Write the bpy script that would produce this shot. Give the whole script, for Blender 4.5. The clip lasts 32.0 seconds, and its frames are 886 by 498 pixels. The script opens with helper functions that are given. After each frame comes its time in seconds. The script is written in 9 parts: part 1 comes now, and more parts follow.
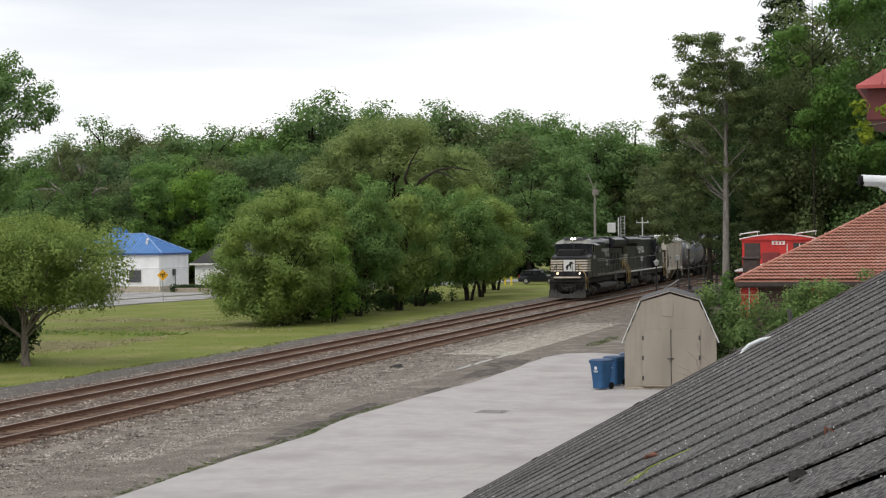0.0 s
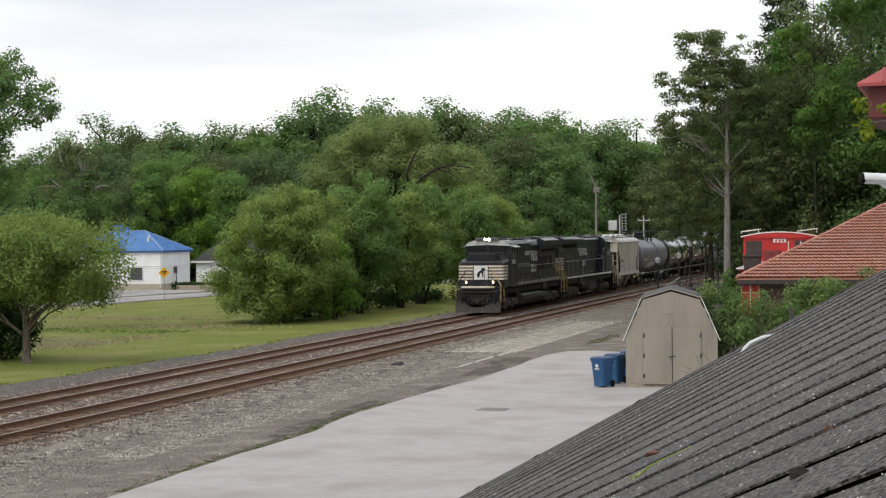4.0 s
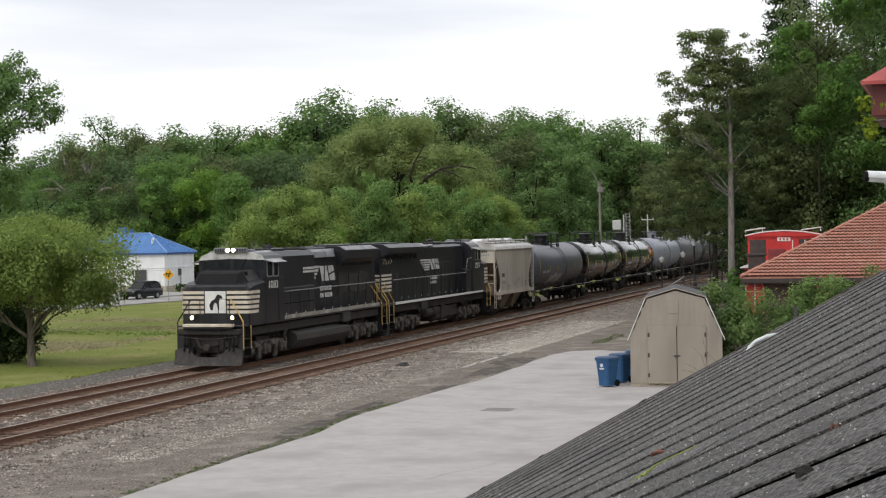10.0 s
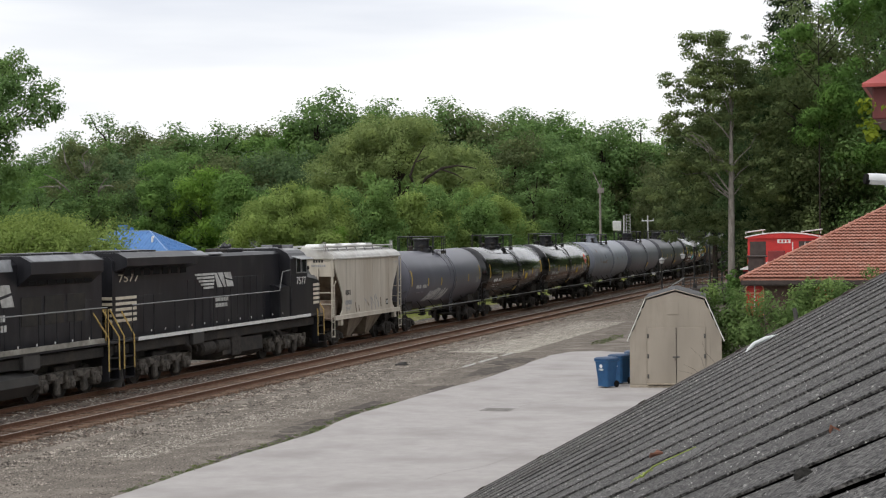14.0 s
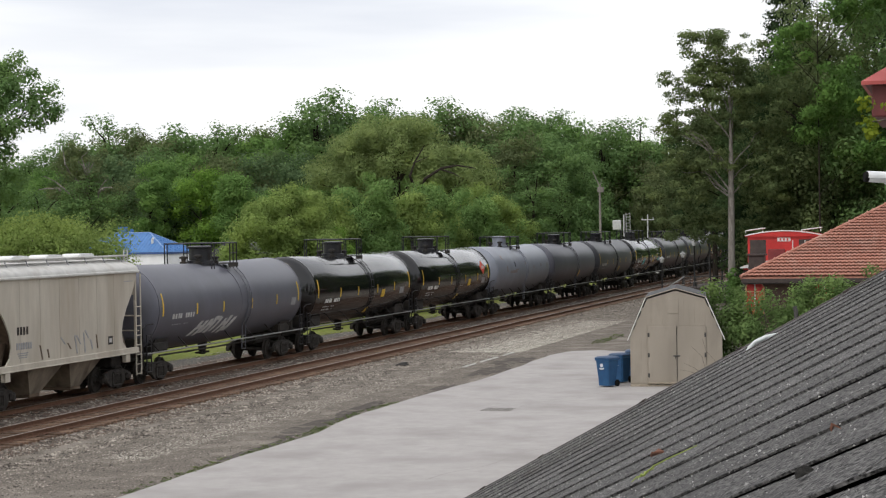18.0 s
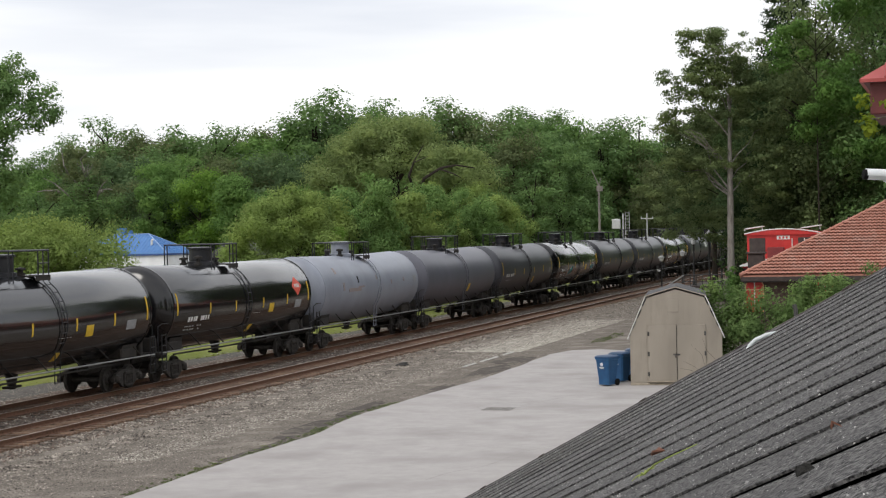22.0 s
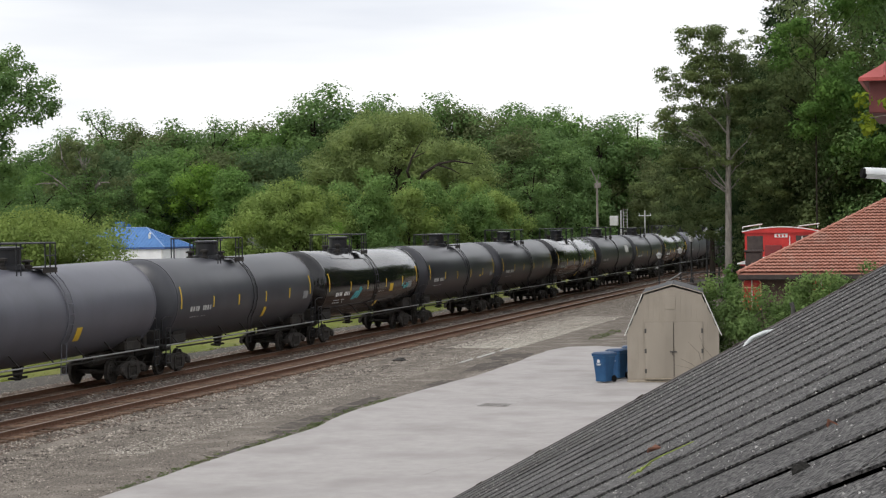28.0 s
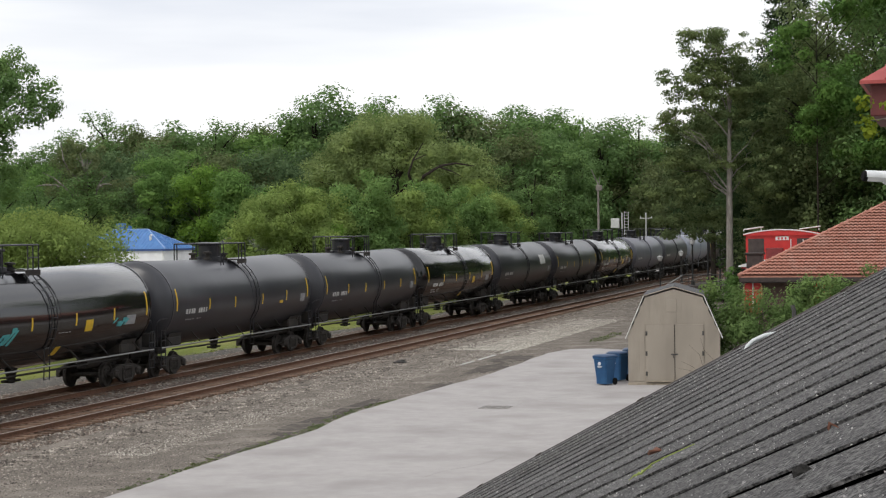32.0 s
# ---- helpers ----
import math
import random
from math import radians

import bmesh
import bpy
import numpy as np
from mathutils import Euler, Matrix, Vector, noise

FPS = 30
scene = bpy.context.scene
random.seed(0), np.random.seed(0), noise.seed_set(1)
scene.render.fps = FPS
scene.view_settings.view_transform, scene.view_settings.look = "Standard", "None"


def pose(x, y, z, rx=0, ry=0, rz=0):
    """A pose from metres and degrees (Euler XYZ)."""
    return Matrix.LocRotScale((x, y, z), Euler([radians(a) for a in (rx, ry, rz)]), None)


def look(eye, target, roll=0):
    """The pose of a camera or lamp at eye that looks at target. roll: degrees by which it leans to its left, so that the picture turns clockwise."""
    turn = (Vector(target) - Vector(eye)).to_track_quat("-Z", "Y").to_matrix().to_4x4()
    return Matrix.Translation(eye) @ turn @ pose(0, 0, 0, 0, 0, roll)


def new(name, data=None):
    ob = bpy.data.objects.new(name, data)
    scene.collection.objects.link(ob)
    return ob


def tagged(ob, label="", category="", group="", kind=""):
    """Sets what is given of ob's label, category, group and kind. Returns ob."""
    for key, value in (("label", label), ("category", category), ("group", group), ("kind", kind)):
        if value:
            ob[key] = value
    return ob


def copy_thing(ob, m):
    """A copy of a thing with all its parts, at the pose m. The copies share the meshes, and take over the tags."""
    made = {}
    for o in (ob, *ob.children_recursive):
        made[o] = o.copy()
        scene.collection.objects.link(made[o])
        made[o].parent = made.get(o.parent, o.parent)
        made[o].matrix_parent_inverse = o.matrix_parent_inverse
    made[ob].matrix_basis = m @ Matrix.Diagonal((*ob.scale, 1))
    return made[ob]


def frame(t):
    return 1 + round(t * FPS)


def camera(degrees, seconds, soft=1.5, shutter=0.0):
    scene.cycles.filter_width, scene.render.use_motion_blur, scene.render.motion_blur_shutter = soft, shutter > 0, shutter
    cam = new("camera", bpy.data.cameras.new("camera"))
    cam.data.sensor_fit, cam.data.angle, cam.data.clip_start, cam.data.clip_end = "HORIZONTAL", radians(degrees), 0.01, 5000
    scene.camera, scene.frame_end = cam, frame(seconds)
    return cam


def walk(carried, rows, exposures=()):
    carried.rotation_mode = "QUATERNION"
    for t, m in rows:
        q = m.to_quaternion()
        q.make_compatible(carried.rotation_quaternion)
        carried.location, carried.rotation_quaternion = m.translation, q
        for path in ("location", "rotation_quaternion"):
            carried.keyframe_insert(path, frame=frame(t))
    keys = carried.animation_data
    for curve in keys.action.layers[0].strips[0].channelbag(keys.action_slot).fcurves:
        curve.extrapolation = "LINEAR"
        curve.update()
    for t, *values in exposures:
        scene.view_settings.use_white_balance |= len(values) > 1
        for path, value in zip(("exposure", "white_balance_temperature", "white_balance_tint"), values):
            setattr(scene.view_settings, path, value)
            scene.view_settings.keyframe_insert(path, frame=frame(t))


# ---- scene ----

# The world: z = 0 is the top of the rails, the tracks run along y, the camera stands at x = y = 0.
EYE = (0.0, 0.0, 5.796)
cam = camera(27.848, 32.0, soft=1.2)


def gaze(yaw, down, roll):
    a, b = radians(yaw), radians(down)
    way = Vector((-math.sin(a) * math.cos(b), math.cos(a) * math.cos(b), -math.sin(b)))
    return look(EYE, Vector(EYE) + way * 100, roll)


# seconds, turn to the left of the track, tilt down, lean: a camera held nearly still
PATH = [
    (0, 16.081, 0.566, -0.678),
    (0.5, 16.088, 0.592, -0.703),
    (1, 16.090, 0.616, -0.787),
    (1.5, 16.076, 0.638, -0.860),
    (2, 16.043, 0.654, -0.866),
    (2.5, 16.008, 0.656, -0.829),
    (3, 16.007, 0.648, -0.778),
    (3.5, 16.060, 0.644, -0.705),
    (5.5, 16.251, 0.626, -0.639),
    (6, 16.250, 0.626, -0.713),
    (6.5, 16.250, 0.625, -0.788),
    (7, 16.252, 0.625, -0.880),
    (7.5, 16.252, 0.624, -0.946),
    (8, 16.251, 0.623, -0.976),
    (8.5, 16.252, 0.623, -0.986),
    (9, 16.251, 0.622, -0.982),
    (9.5, 16.251, 0.622, -0.979),
    (10, 16.251, 0.623, -0.972),
    (10.5, 16.252, 0.625, -0.929),
    (11, 16.252, 0.625, -0.837),
    (11.5, 16.252, 0.626, -0.728),
    (12, 16.252, 0.628, -0.643),
    (12.5, 16.252, 0.630, -0.610),
    (13, 16.253, 0.630, -0.609),
    (13.5, 16.253, 0.630, -0.609),
    (14, 16.252, 0.630, -0.610),
    (14.5, 16.251, 0.630, -0.614),
    (16.5, 16.254, 0.627, -0.710),
    (17, 16.251, 0.633, -0.776),
    (17.5, 16.251, 0.632, -0.849),
    (18, 16.254, 0.630, -0.902),
    (18.5, 16.254, 0.628, -0.933),
    (19, 16.253, 0.624, -0.966),
    (19.5, 16.253, 0.625, -1.001),
    (20, 16.253, 0.631, -1.033),
    (20.5, 16.251, 0.637, -1.061),
    (21, 16.249, 0.644, -1.103),
    (21.5, 16.244, 0.646, -1.163),
    (22, 16.235, 0.635, -1.205),
    (22.5, 16.231, 0.625, -1.215),
    (23, 16.228, 0.636, -1.197),
    (23.5, 16.225, 0.659, -1.155),
    (24, 16.223, 0.673, -1.070),
    (24.5, 16.221, 0.680, -0.975),
    (25, 16.213, 0.690, -0.910),
    (25.5, 16.202, 0.693, -0.828),
    (27.5, 16.161, 0.779, -0.804),
    (28, 16.164, 0.775, -0.800),
    (28.5, 16.176, 0.765, -0.797),
    (29, 16.200, 0.752, -0.794),
    (29.5, 16.214, 0.735, -0.774),
    (30, 16.220, 0.727, -0.732),
    (30.5, 16.221, 0.730, -0.704),
    (31, 16.218, 0.721, -0.705),
    (31.5, 16.214, 0.706, -0.707),
    (32, 16.197, 0.704, -0.708),
]
walk(cam, [(t, gaze(a, b, c)) for t, a, b, c in PATH])

# ---- world and light: a bright, thinly overcast late-spring day ----
SUN_AZ, SUN_EL = 205.0, 52.0      # the sun stands behind the clouds, over the camera's shoulder
world = bpy.data.worlds.new("overcast_sky")
scene.world = world
world.use_nodes = True
wn, wl = world.node_tree.nodes, world.node_tree.links
wn.clear()
w_out = wn.new("ShaderNodeOutputWorld")
w_bg = wn.new("ShaderNodeBackground")
w_sky = wn.new("ShaderNodeTexSky")
w_sky.sky_type, w_sky.sun_disc = "NISHITA", False
w_sky.sun_elevation, w_sky.sun_rotation = radians(SUN_EL), radians(SUN_AZ)
w_sky.dust_density, w_sky.air_density = 3.0, 1.0
w_gain = wn.new("ShaderNodeMixRGB")
w_gain.blend_type = "MULTIPLY"
w_gain.inputs[0].default_value = 1.0
w_gain.inputs[2].default_value = (0.10, 0.10, 0.10, 1)
w_co = wn.new("ShaderNodeTexCoord")
w_map = wn.new("ShaderNodeMapping")
w_map.inputs["Scale"].default_value = (1.2, 1.2, 9.0)
w_noise = wn.new("ShaderNodeTexNoise")
w_noise.inputs["Scale"].default_value = 1.6
w_noise.inputs["Detail"].default_value = 5.0
w_ramp = wn.new("ShaderNodeValToRGB")
w_ramp.color_ramp.elements[0].position, w_ramp.color_ramp.elements[0].color = 0.36, (0.66, 0.68, 0.735, 1)
w_ramp.color_ramp.elements[1].position, w_ramp.color_ramp.elements[1].color = 0.56, (0.90, 0.90, 0.905, 1)
w_mix = wn.new("ShaderNodeMixRGB")
w_mix.inputs[0].default_value = 0.88
w_bg.inputs["Strength"].default_value = 1.0
wl.new(w_sky.outputs[0], w_gain.inputs[1])
wl.new(w_co.outputs["Generated"], w_map.inputs[0])
wl.new(w_map.outputs[0], w_noise.inputs["Vector"])
wl.new(w_noise.outputs["Fac"], w_ramp.inputs[0])
wl.new(w_gain.outputs[0], w_mix.inputs[1])
wl.new(w_ramp.outputs[0], w_mix.inputs[2])
wl.new(w_mix.outputs[0], w_bg.inputs["Color"])
wl.new(w_bg.outputs[0], w_out.inputs[0])

sun = new("sun", bpy.data.lights.new("sun", "SUN"))
sun.data.energy, sun.data.angle, sun.data.color = 0.9, radians(22), (1.0, 0.96, 0.9)
sun_way = Vector((math.sin(radians(SUN_AZ)) * math.cos(radians(SUN_EL)), math.cos(radians(SUN_AZ)) * math.cos(radians(SUN_EL)), math.sin(radians(SUN_EL))))
sun.matrix_world = look(sun_way * 300, (0, 0, 0))
scene.view_settings.exposure = 0.42

# ---- materials ----
def surface(name, dark, light, size=0.2, rough=0.6, metal=0.0, bump=0.0, bump_size=0.02, blotch=None, blotch_size=2.0, blotch_at=(0.5, 0.68),
            spread=0.0, streak=1.0, coat=0.0, island=False, spec=0.5, translucent=0.0, rough_var=0.08, ramp=(0.34, 0.68), along=1.0):
    """A worn real surface: two tones at the grain's size, larger blotches of a third tone, and fine relief."""
    m = bpy.data.materials.new(name)
    m.use_nodes = True
    n, l = m.node_tree.nodes, m.node_tree.links
    b = n["Principled BSDF"]
    co = n.new("ShaderNodeTexCoord")
    mp = n.new("ShaderNodeMapping")
    mp.inputs["Scale"].default_value = (1, 1 / along, 1 / streak)
    l.new(co.outputs["Object"], mp.inputs[0])
    t1 = n.new("ShaderNodeTexNoise")
    t1.inputs["Scale"].default_value, t1.inputs["Detail"].default_value, t1.inputs["Roughness"].default_value = 1 / size, 6.0, 0.65
    l.new(mp.outputs[0], t1.inputs["Vector"])
    r1 = n.new("ShaderNodeValToRGB")
    r1.color_ramp.elements[0].position, r1.color_ramp.elements[1].position = ramp
    r1.color_ramp.elements[0].color, r1.color_ramp.elements[1].color = (*dark, 1), (*light, 1)
    l.new(t1.outputs["Fac"], r1.inputs[0])
    col = r1.outputs[0]
    if blotch:
        t2 = n.new("ShaderNodeTexNoise")
        t2.inputs["Scale"].default_value, t2.inputs["Detail"].default_value = 1 / blotch_size, 4.0
        l.new(mp.outputs[0], t2.inputs["Vector"])
        r2 = n.new("ShaderNodeValToRGB")
        r2.color_ramp.elements[0].position, r2.color_ramp.elements[1].position = blotch_at
        l.new(t2.outputs["Fac"], r2.inputs[0])
        mx = n.new("ShaderNodeMixRGB")
        mx.inputs[2].default_value = (*blotch, 1)
        l.new(r2.outputs[0], mx.inputs[0])
        l.new(col, mx.inputs[1])
        col = mx.outputs[0]
    if spread:
        hs = n.new("ShaderNodeHueSaturation")
        mr = n.new("ShaderNodeMapRange")
        mr.inputs["To Min"].default_value, mr.inputs["To Max"].default_value = 1 - spread, 1 + spread
        if island:
            src = n.new("ShaderNodeNewGeometry").outputs["Random Per Island"]
        else:
            src = n.new("ShaderNodeObjectInfo").outputs["Random"]
        l.new(src, mr.inputs[0])
        l.new(mr.outputs[0], hs.inputs["Value"])
        l.new(col, hs.inputs["Color"])
        col = hs.outputs[0]
    l.new(col, b.inputs["Base Color"])
    rr = n.new("ShaderNodeMapRange")
    rr.inputs["To Min"].default_value, rr.inputs["To Max"].default_value = max(0.02, rough - rough_var), min(1.0, rough + rough_var)
    l.new(t1.outputs["Fac"], rr.inputs[0])
    l.new(rr.outputs[0], b.inputs["Roughness"])
    b.inputs["Metallic"].default_value = metal
    b.inputs["Specular IOR Level"].default_value = spec
    b.inputs["Coat Weight"].default_value = coat
    b.inputs["Coat Roughness"].default_value = 0.08
    if bump:
        t3 = n.new("ShaderNodeTexNoise")
        t3.inputs["Scale"].default_value, t3.inputs["Detail"].default_value = 1 / bump_size, 4.0
        l.new(mp.outputs[0], t3.inputs["Vector"])
        bp = n.new("ShaderNodeBump")
        bp.inputs["Strength"].default_value, bp.inputs["Distance"].default_value = 1.0, bump
        l.new(t3.outputs["Fac"], bp.inputs["Height"])
        l.new(bp.outputs[0], b.inputs["Normal"])
    if translucent:
        tr = n.new("ShaderNodeBsdfTranslucent")
        l.new(col, tr.inputs["Color"])
        ms = n.new("ShaderNodeMixShader")
        ms.inputs[0].default_value = translucent
        l.new(b.outputs[0], ms.inputs[1])
        l.new(tr.outputs[0], ms.inputs[2])
        l.new(ms.outputs[0], n["Material Output"].inputs[0])
    return m


def foliage(name, dark, light, bump=0.0):
    return surface(name, dark, light, size=1.6, rough=0.85, spread=0.09, island=True, spec=0.06, translucent=0.46,
                   blotch=tuple(0.5 * (a + b) * k for a, b, k in zip(dark, light, (1.15, 1.1, 0.95))), blotch_size=3.0)


def glow(name, colour, power):
    m = bpy.data.materials.new(name)
    m.use_nodes = True
    b = m.node_tree.nodes["Principled BSDF"]
    b.inputs["Base Color"].default_value = (*colour, 1)
    b.inputs["Emission Color"].default_value = (*colour, 1)
    b.inputs["Emission Strength"].default_value = power
    return m


M_GRASS = surface("mown_grass", (0.102, 0.130, 0.027), (0.192, 0.220, 0.053), size=0.22, rough=0.9, bump=0.03, bump_size=0.06, blotch=(0.235, 0.222, 0.088), blotch_size=4.0, blotch_at=(0.46, 0.72), spec=0.1, ramp=(0.3, 0.7))
M_CONCRETE = surface("lot_concrete", (0.350, 0.330, 0.320), (0.410, 0.389, 0.378), size=0.5, rough=0.88, bump=0.003, bump_size=0.01, blotch=(0.295, 0.277, 0.266), blotch_size=2.6, blotch_at=(0.48, 0.74), spec=0.2)
M_GRAVEL = surface("grey_gravel", (0.066, 0.055, 0.046), (0.262, 0.232, 0.200), size=0.05, rough=0.95, bump=0.025, bump_size=0.03, blotch=(0.30, 0.272, 0.232), blotch_size=1.4, blotch_at=(0.5, 0.78), spec=0.15)
M_BALLAST = surface("brown_ballast", (0.060, 0.043, 0.034), (0.20, 0.152, 0.122), size=0.06, rough=0.95, bump=0.03, bump_size=0.04, blotch=(0.105, 0.068, 0.050), blotch_size=1.6, blotch_at=(0.4, 0.66), spec=0.15)
M_STONE = surface("loose_stone", (0.044, 0.036, 0.029), (0.345, 0.308, 0.266), size=0.45, rough=0.9, spread=0.75, island=True, spec=0.2)
M_BROWNSTONE = surface("rust_stained_stone", (0.065, 0.044, 0.034), (0.195, 0.140, 0.110), size=0.6, rough=0.92, spread=0.5, island=True, spec=0.15)
M_PALEBARK = surface("pale_grey_bark", (0.13, 0.12, 0.105), (0.29, 0.27, 0.245), size=0.15, rough=0.95, bump=0.02, bump_size=0.05, streak=4, spec=0.1)
M_PALESTONE = surface("pale_limestone_chips", (0.30, 0.28, 0.24), (0.5, 0.47, 0.41), size=0.6, rough=0.9, spread=0.3, island=True, spec=0.2)
M_ROAD = surface("pale_road", (0.27, 0.265, 0.255), (0.36, 0.35, 0.335), size=0.6, rough=0.9, bump=0.004, bump_size=0.02, blotch=(0.2, 0.195, 0.19), blotch_size=4, spec=0.2)
M_ASPHALT = surface("asphalt_patch", (0.055, 0.047, 0.040), (0.105, 0.092, 0.080), size=0.12, rough=0.92, bump=0.006, bump_size=0.02, blotch=(0.17, 0.15, 0.127), blotch_size=0.5, spec=0.2)
M_RAIL = surface("rusty_rail", (0.10, 0.048, 0.027), (0.20, 0.105, 0.064), size=0.08, rough=0.8, metal=0.25, bump=0.003)
M_RAILTOP = surface("worn_rail_head", (0.27, 0.22, 0.19), (0.50, 0.45, 0.41), size=0.3, rough=0.36, metal=0.85)
M_TIE = surface("weathered_tie", (0.075, 0.045, 0.029), (0.185, 0.118, 0.080), size=0.12, rough=0.92, bump=0.01, bump_size=0.03, spread=0.35)
M_BARK = surface("grey_bark", (0.075, 0.062, 0.05), (0.2, 0.175, 0.145), size=0.12, rough=0.95, bump=0.02, bump_size=0.05, streak=4, spec=0.1)
M_BARKDARK = surface("dark_bark", (0.02, 0.016, 0.013), (0.05, 0.042, 0.034), size=0.15, rough=0.95, bump=0.02, bump_size=0.05, streak=4, spec=0.1)
F_ROW = foliage("olive_green_row_leaves", (0.166, 0.238, 0.070), (0.340, 0.448, 0.138))
F_ROWB = foliage("deeper_green_row_leaves", (0.122, 0.214, 0.068), (0.255, 0.395, 0.132))
F_FRESH = foliage("fresh_yellow_green_leaves", (0.138, 0.255, 0.046), (0.270, 0.440, 0.090))
F_LEFT = foliage("olive_leaves", (0.176, 0.248, 0.070), (0.350, 0.450, 0.140))
F_MAPLE = foliage("maple_leaves", (0.088, 0.178, 0.044), (0.190, 0.330, 0.090))
F_WOOD = foliage("wood_leaves", (0.117, 0.202, 0.076), (0.231, 0.358, 0.135))
F_WOODB = foliage("fresh_wood_leaves", (0.120, 0.225, 0.064), (0.240, 0.385, 0.118))
F_WOODC = foliage("blue_green_wood_leaves", (0.084, 0.144, 0.070), (0.180, 0.258, 0.118))
F_WOODD = foliage("grey_olive_wood_leaves", (0.115, 0.150, 0.070), (0.205, 0.245, 0.115))
F_WILLOW = foliage("willow_leaves", (0.190, 0.258, 0.096), (0.335, 0.412, 0.165))
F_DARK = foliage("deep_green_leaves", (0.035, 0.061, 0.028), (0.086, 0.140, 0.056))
F_TALL = foliage("tall_tree_leaves", (0.100, 0.140, 0.060), (0.224, 0.284, 0.124))
F_CONIFER = foliage("conifer_needles", (0.024, 0.041, 0.019), (0.060, 0.090, 0.041))
F_BUSH = foliage("bush_leaves", (0.119, 0.193, 0.066), (0.245, 0.352, 0.127))
F_LIME = foliage("yellow_green_leaves", (0.160, 0.220, 0.020), (0.300, 0.360, 0.050))

# ---- building tools ----
class Shape:
    """Collects vertices and faces of one mesh."""

    def __init__(self):
        self.v, self.f = [], []

    def add(self, verts, faces):
        k = len(self.v)
        self.v += [tuple(p) for p in verts]
        self.f += [tuple(i + k for i in q) for q in faces]
        return self

    def box(self, c, s, bev=0.0, m=None):
        hx, hy, hz = s[0] / 2, s[1] / 2, s[2] / 2
        pts, faces = [], []
        if bev <= 0:
            for sx in (-1, 1):
                for sy in (-1, 1):
                    for sz in (-1, 1):
                        pts.append(Vector((sx * hx, sy * hy, sz * hz)))
            faces = [(0, 1, 3, 2), (4, 6, 7, 5), (0, 4, 5, 1), (2, 3, 7, 6), (0, 2, 6, 4), (1, 5, 7, 3)]
        else:
            b = min(bev, hx * 0.9, hy * 0.9, hz * 0.9)
            ids = {}
            for sx in (-1, 1):
                for sy in (-1, 1):
                    for sz in (-1, 1):
                        for ax in range(3):
                            h = [hx, hy, hz]
                            q = [sx * (h[0] - b), sy * (h[1] - b), sz * (h[2] - b)]
                            q[ax] = (sx, sy, sz)[ax] * h[ax]
                            ids[(sx, sy, sz, ax)] = len(pts)
                            pts.append(Vector(q))
            for ax in range(3):
                o = [a for a in range(3) if a != ax]
                for s0 in (-1, 1):
                    ring = []
                    for u, w in ((-1, -1), (1, -1), (1, 1), (-1, 1)):
                        g = [0, 0, 0]
                        g[ax], g[o[0]], g[o[1]] = s0, u, w
                        ring.append(ids[(g[0], g[1], g[2], ax)])
                    faces.append(tuple(ring))
            for ax in range(3):
                o = [a for a in range(3) if a != ax]
                for u in (-1, 1):
                    for w in (-1, 1):
                        q = []
                        for s0, a in ((-1, o[0]), (-1, o[1]), (1, o[1]), (1, o[0])):
                            g = [0, 0, 0]
                            g[ax], g[o[0]], g[o[1]] = s0, u, w
                            q.append(ids[(g[0], g[1], g[2], a)])
                        faces.append(tuple(q))
            for sx in (-1, 1):
                for sy in (-1, 1):
                    for sz in (-1, 1):
                        faces.append(tuple(ids[(sx, sy, sz, a)] for a in range(3)))
        if m is not None:
            pts = [m @ p for p in pts]
        return self.add([Vector(c) + p for p in pts], faces)

    def tube(self, path, radii, n=8, caps=True):
        """A round bar along a path; one radius or one for each point."""
        path = [Vector(p) for p in path]
        if not isinstance(radii, (list, tuple)):
            radii = [radii] * len(path)
        pts, faces = [], []
        side = None
        for i, p in enumerate(path):
            d = (path[min(i + 1, len(path) - 1)] - path[max(i - 1, 0)]).normalized()
            if side is None:
                side = d.orthogonal().normalized()
            else:
                side = (side - d * side.dot(d)).normalized()
            up = d.cross(side)
            for k in range(n):
                a = 2 * math.pi * k / n
                pts.append(p + (side * math.cos(a) + up * math.sin(a)) * radii[i])
        for i in range(len(path) - 1):
            for k in range(n):
                faces.append((i * n + k, i * n + (k + 1) % n, (i + 1) * n + (k + 1) % n, (i + 1) * n + k))
        if caps:
            faces.append(tuple(range(n))[::-1])
            faces.append(tuple((len(path) - 1) * n + k for k in range(n)))
        return self.add(pts, faces)

    def loft(self, rings, caps=True, closed=True):
        """Skins rings of equally many points."""
        n = len(rings[0])
        pts = [Vector(p) for r in rings for p in r]
        faces = []
        for i in range(len(rings) - 1):
            for k in range(n if closed else n - 1):
                faces.append((i * n + k, i * n + (k + 1) % n, (i + 1) * n + (k + 1) % n, (i + 1) * n + k))
        if caps and closed:
            faces.append(tuple(range(n))[::-1])
            faces.append(tuple((len(rings) - 1) * n + k for k in range(n)))
        return self.add(pts, faces)

    def prism(self, outline, axis, a, b):
        """An outline of (u, w) drawn from a to b along the axis; u, w are the two other axes in order."""
        rings = []
        for t in (a, b):
            ring = []
            for u, w in outline:
                ring.append(((t, u, w), (u, t, w), (u, w, t))["xyz".index(axis)])
            rings.append(ring)
        return self.loft(rings)

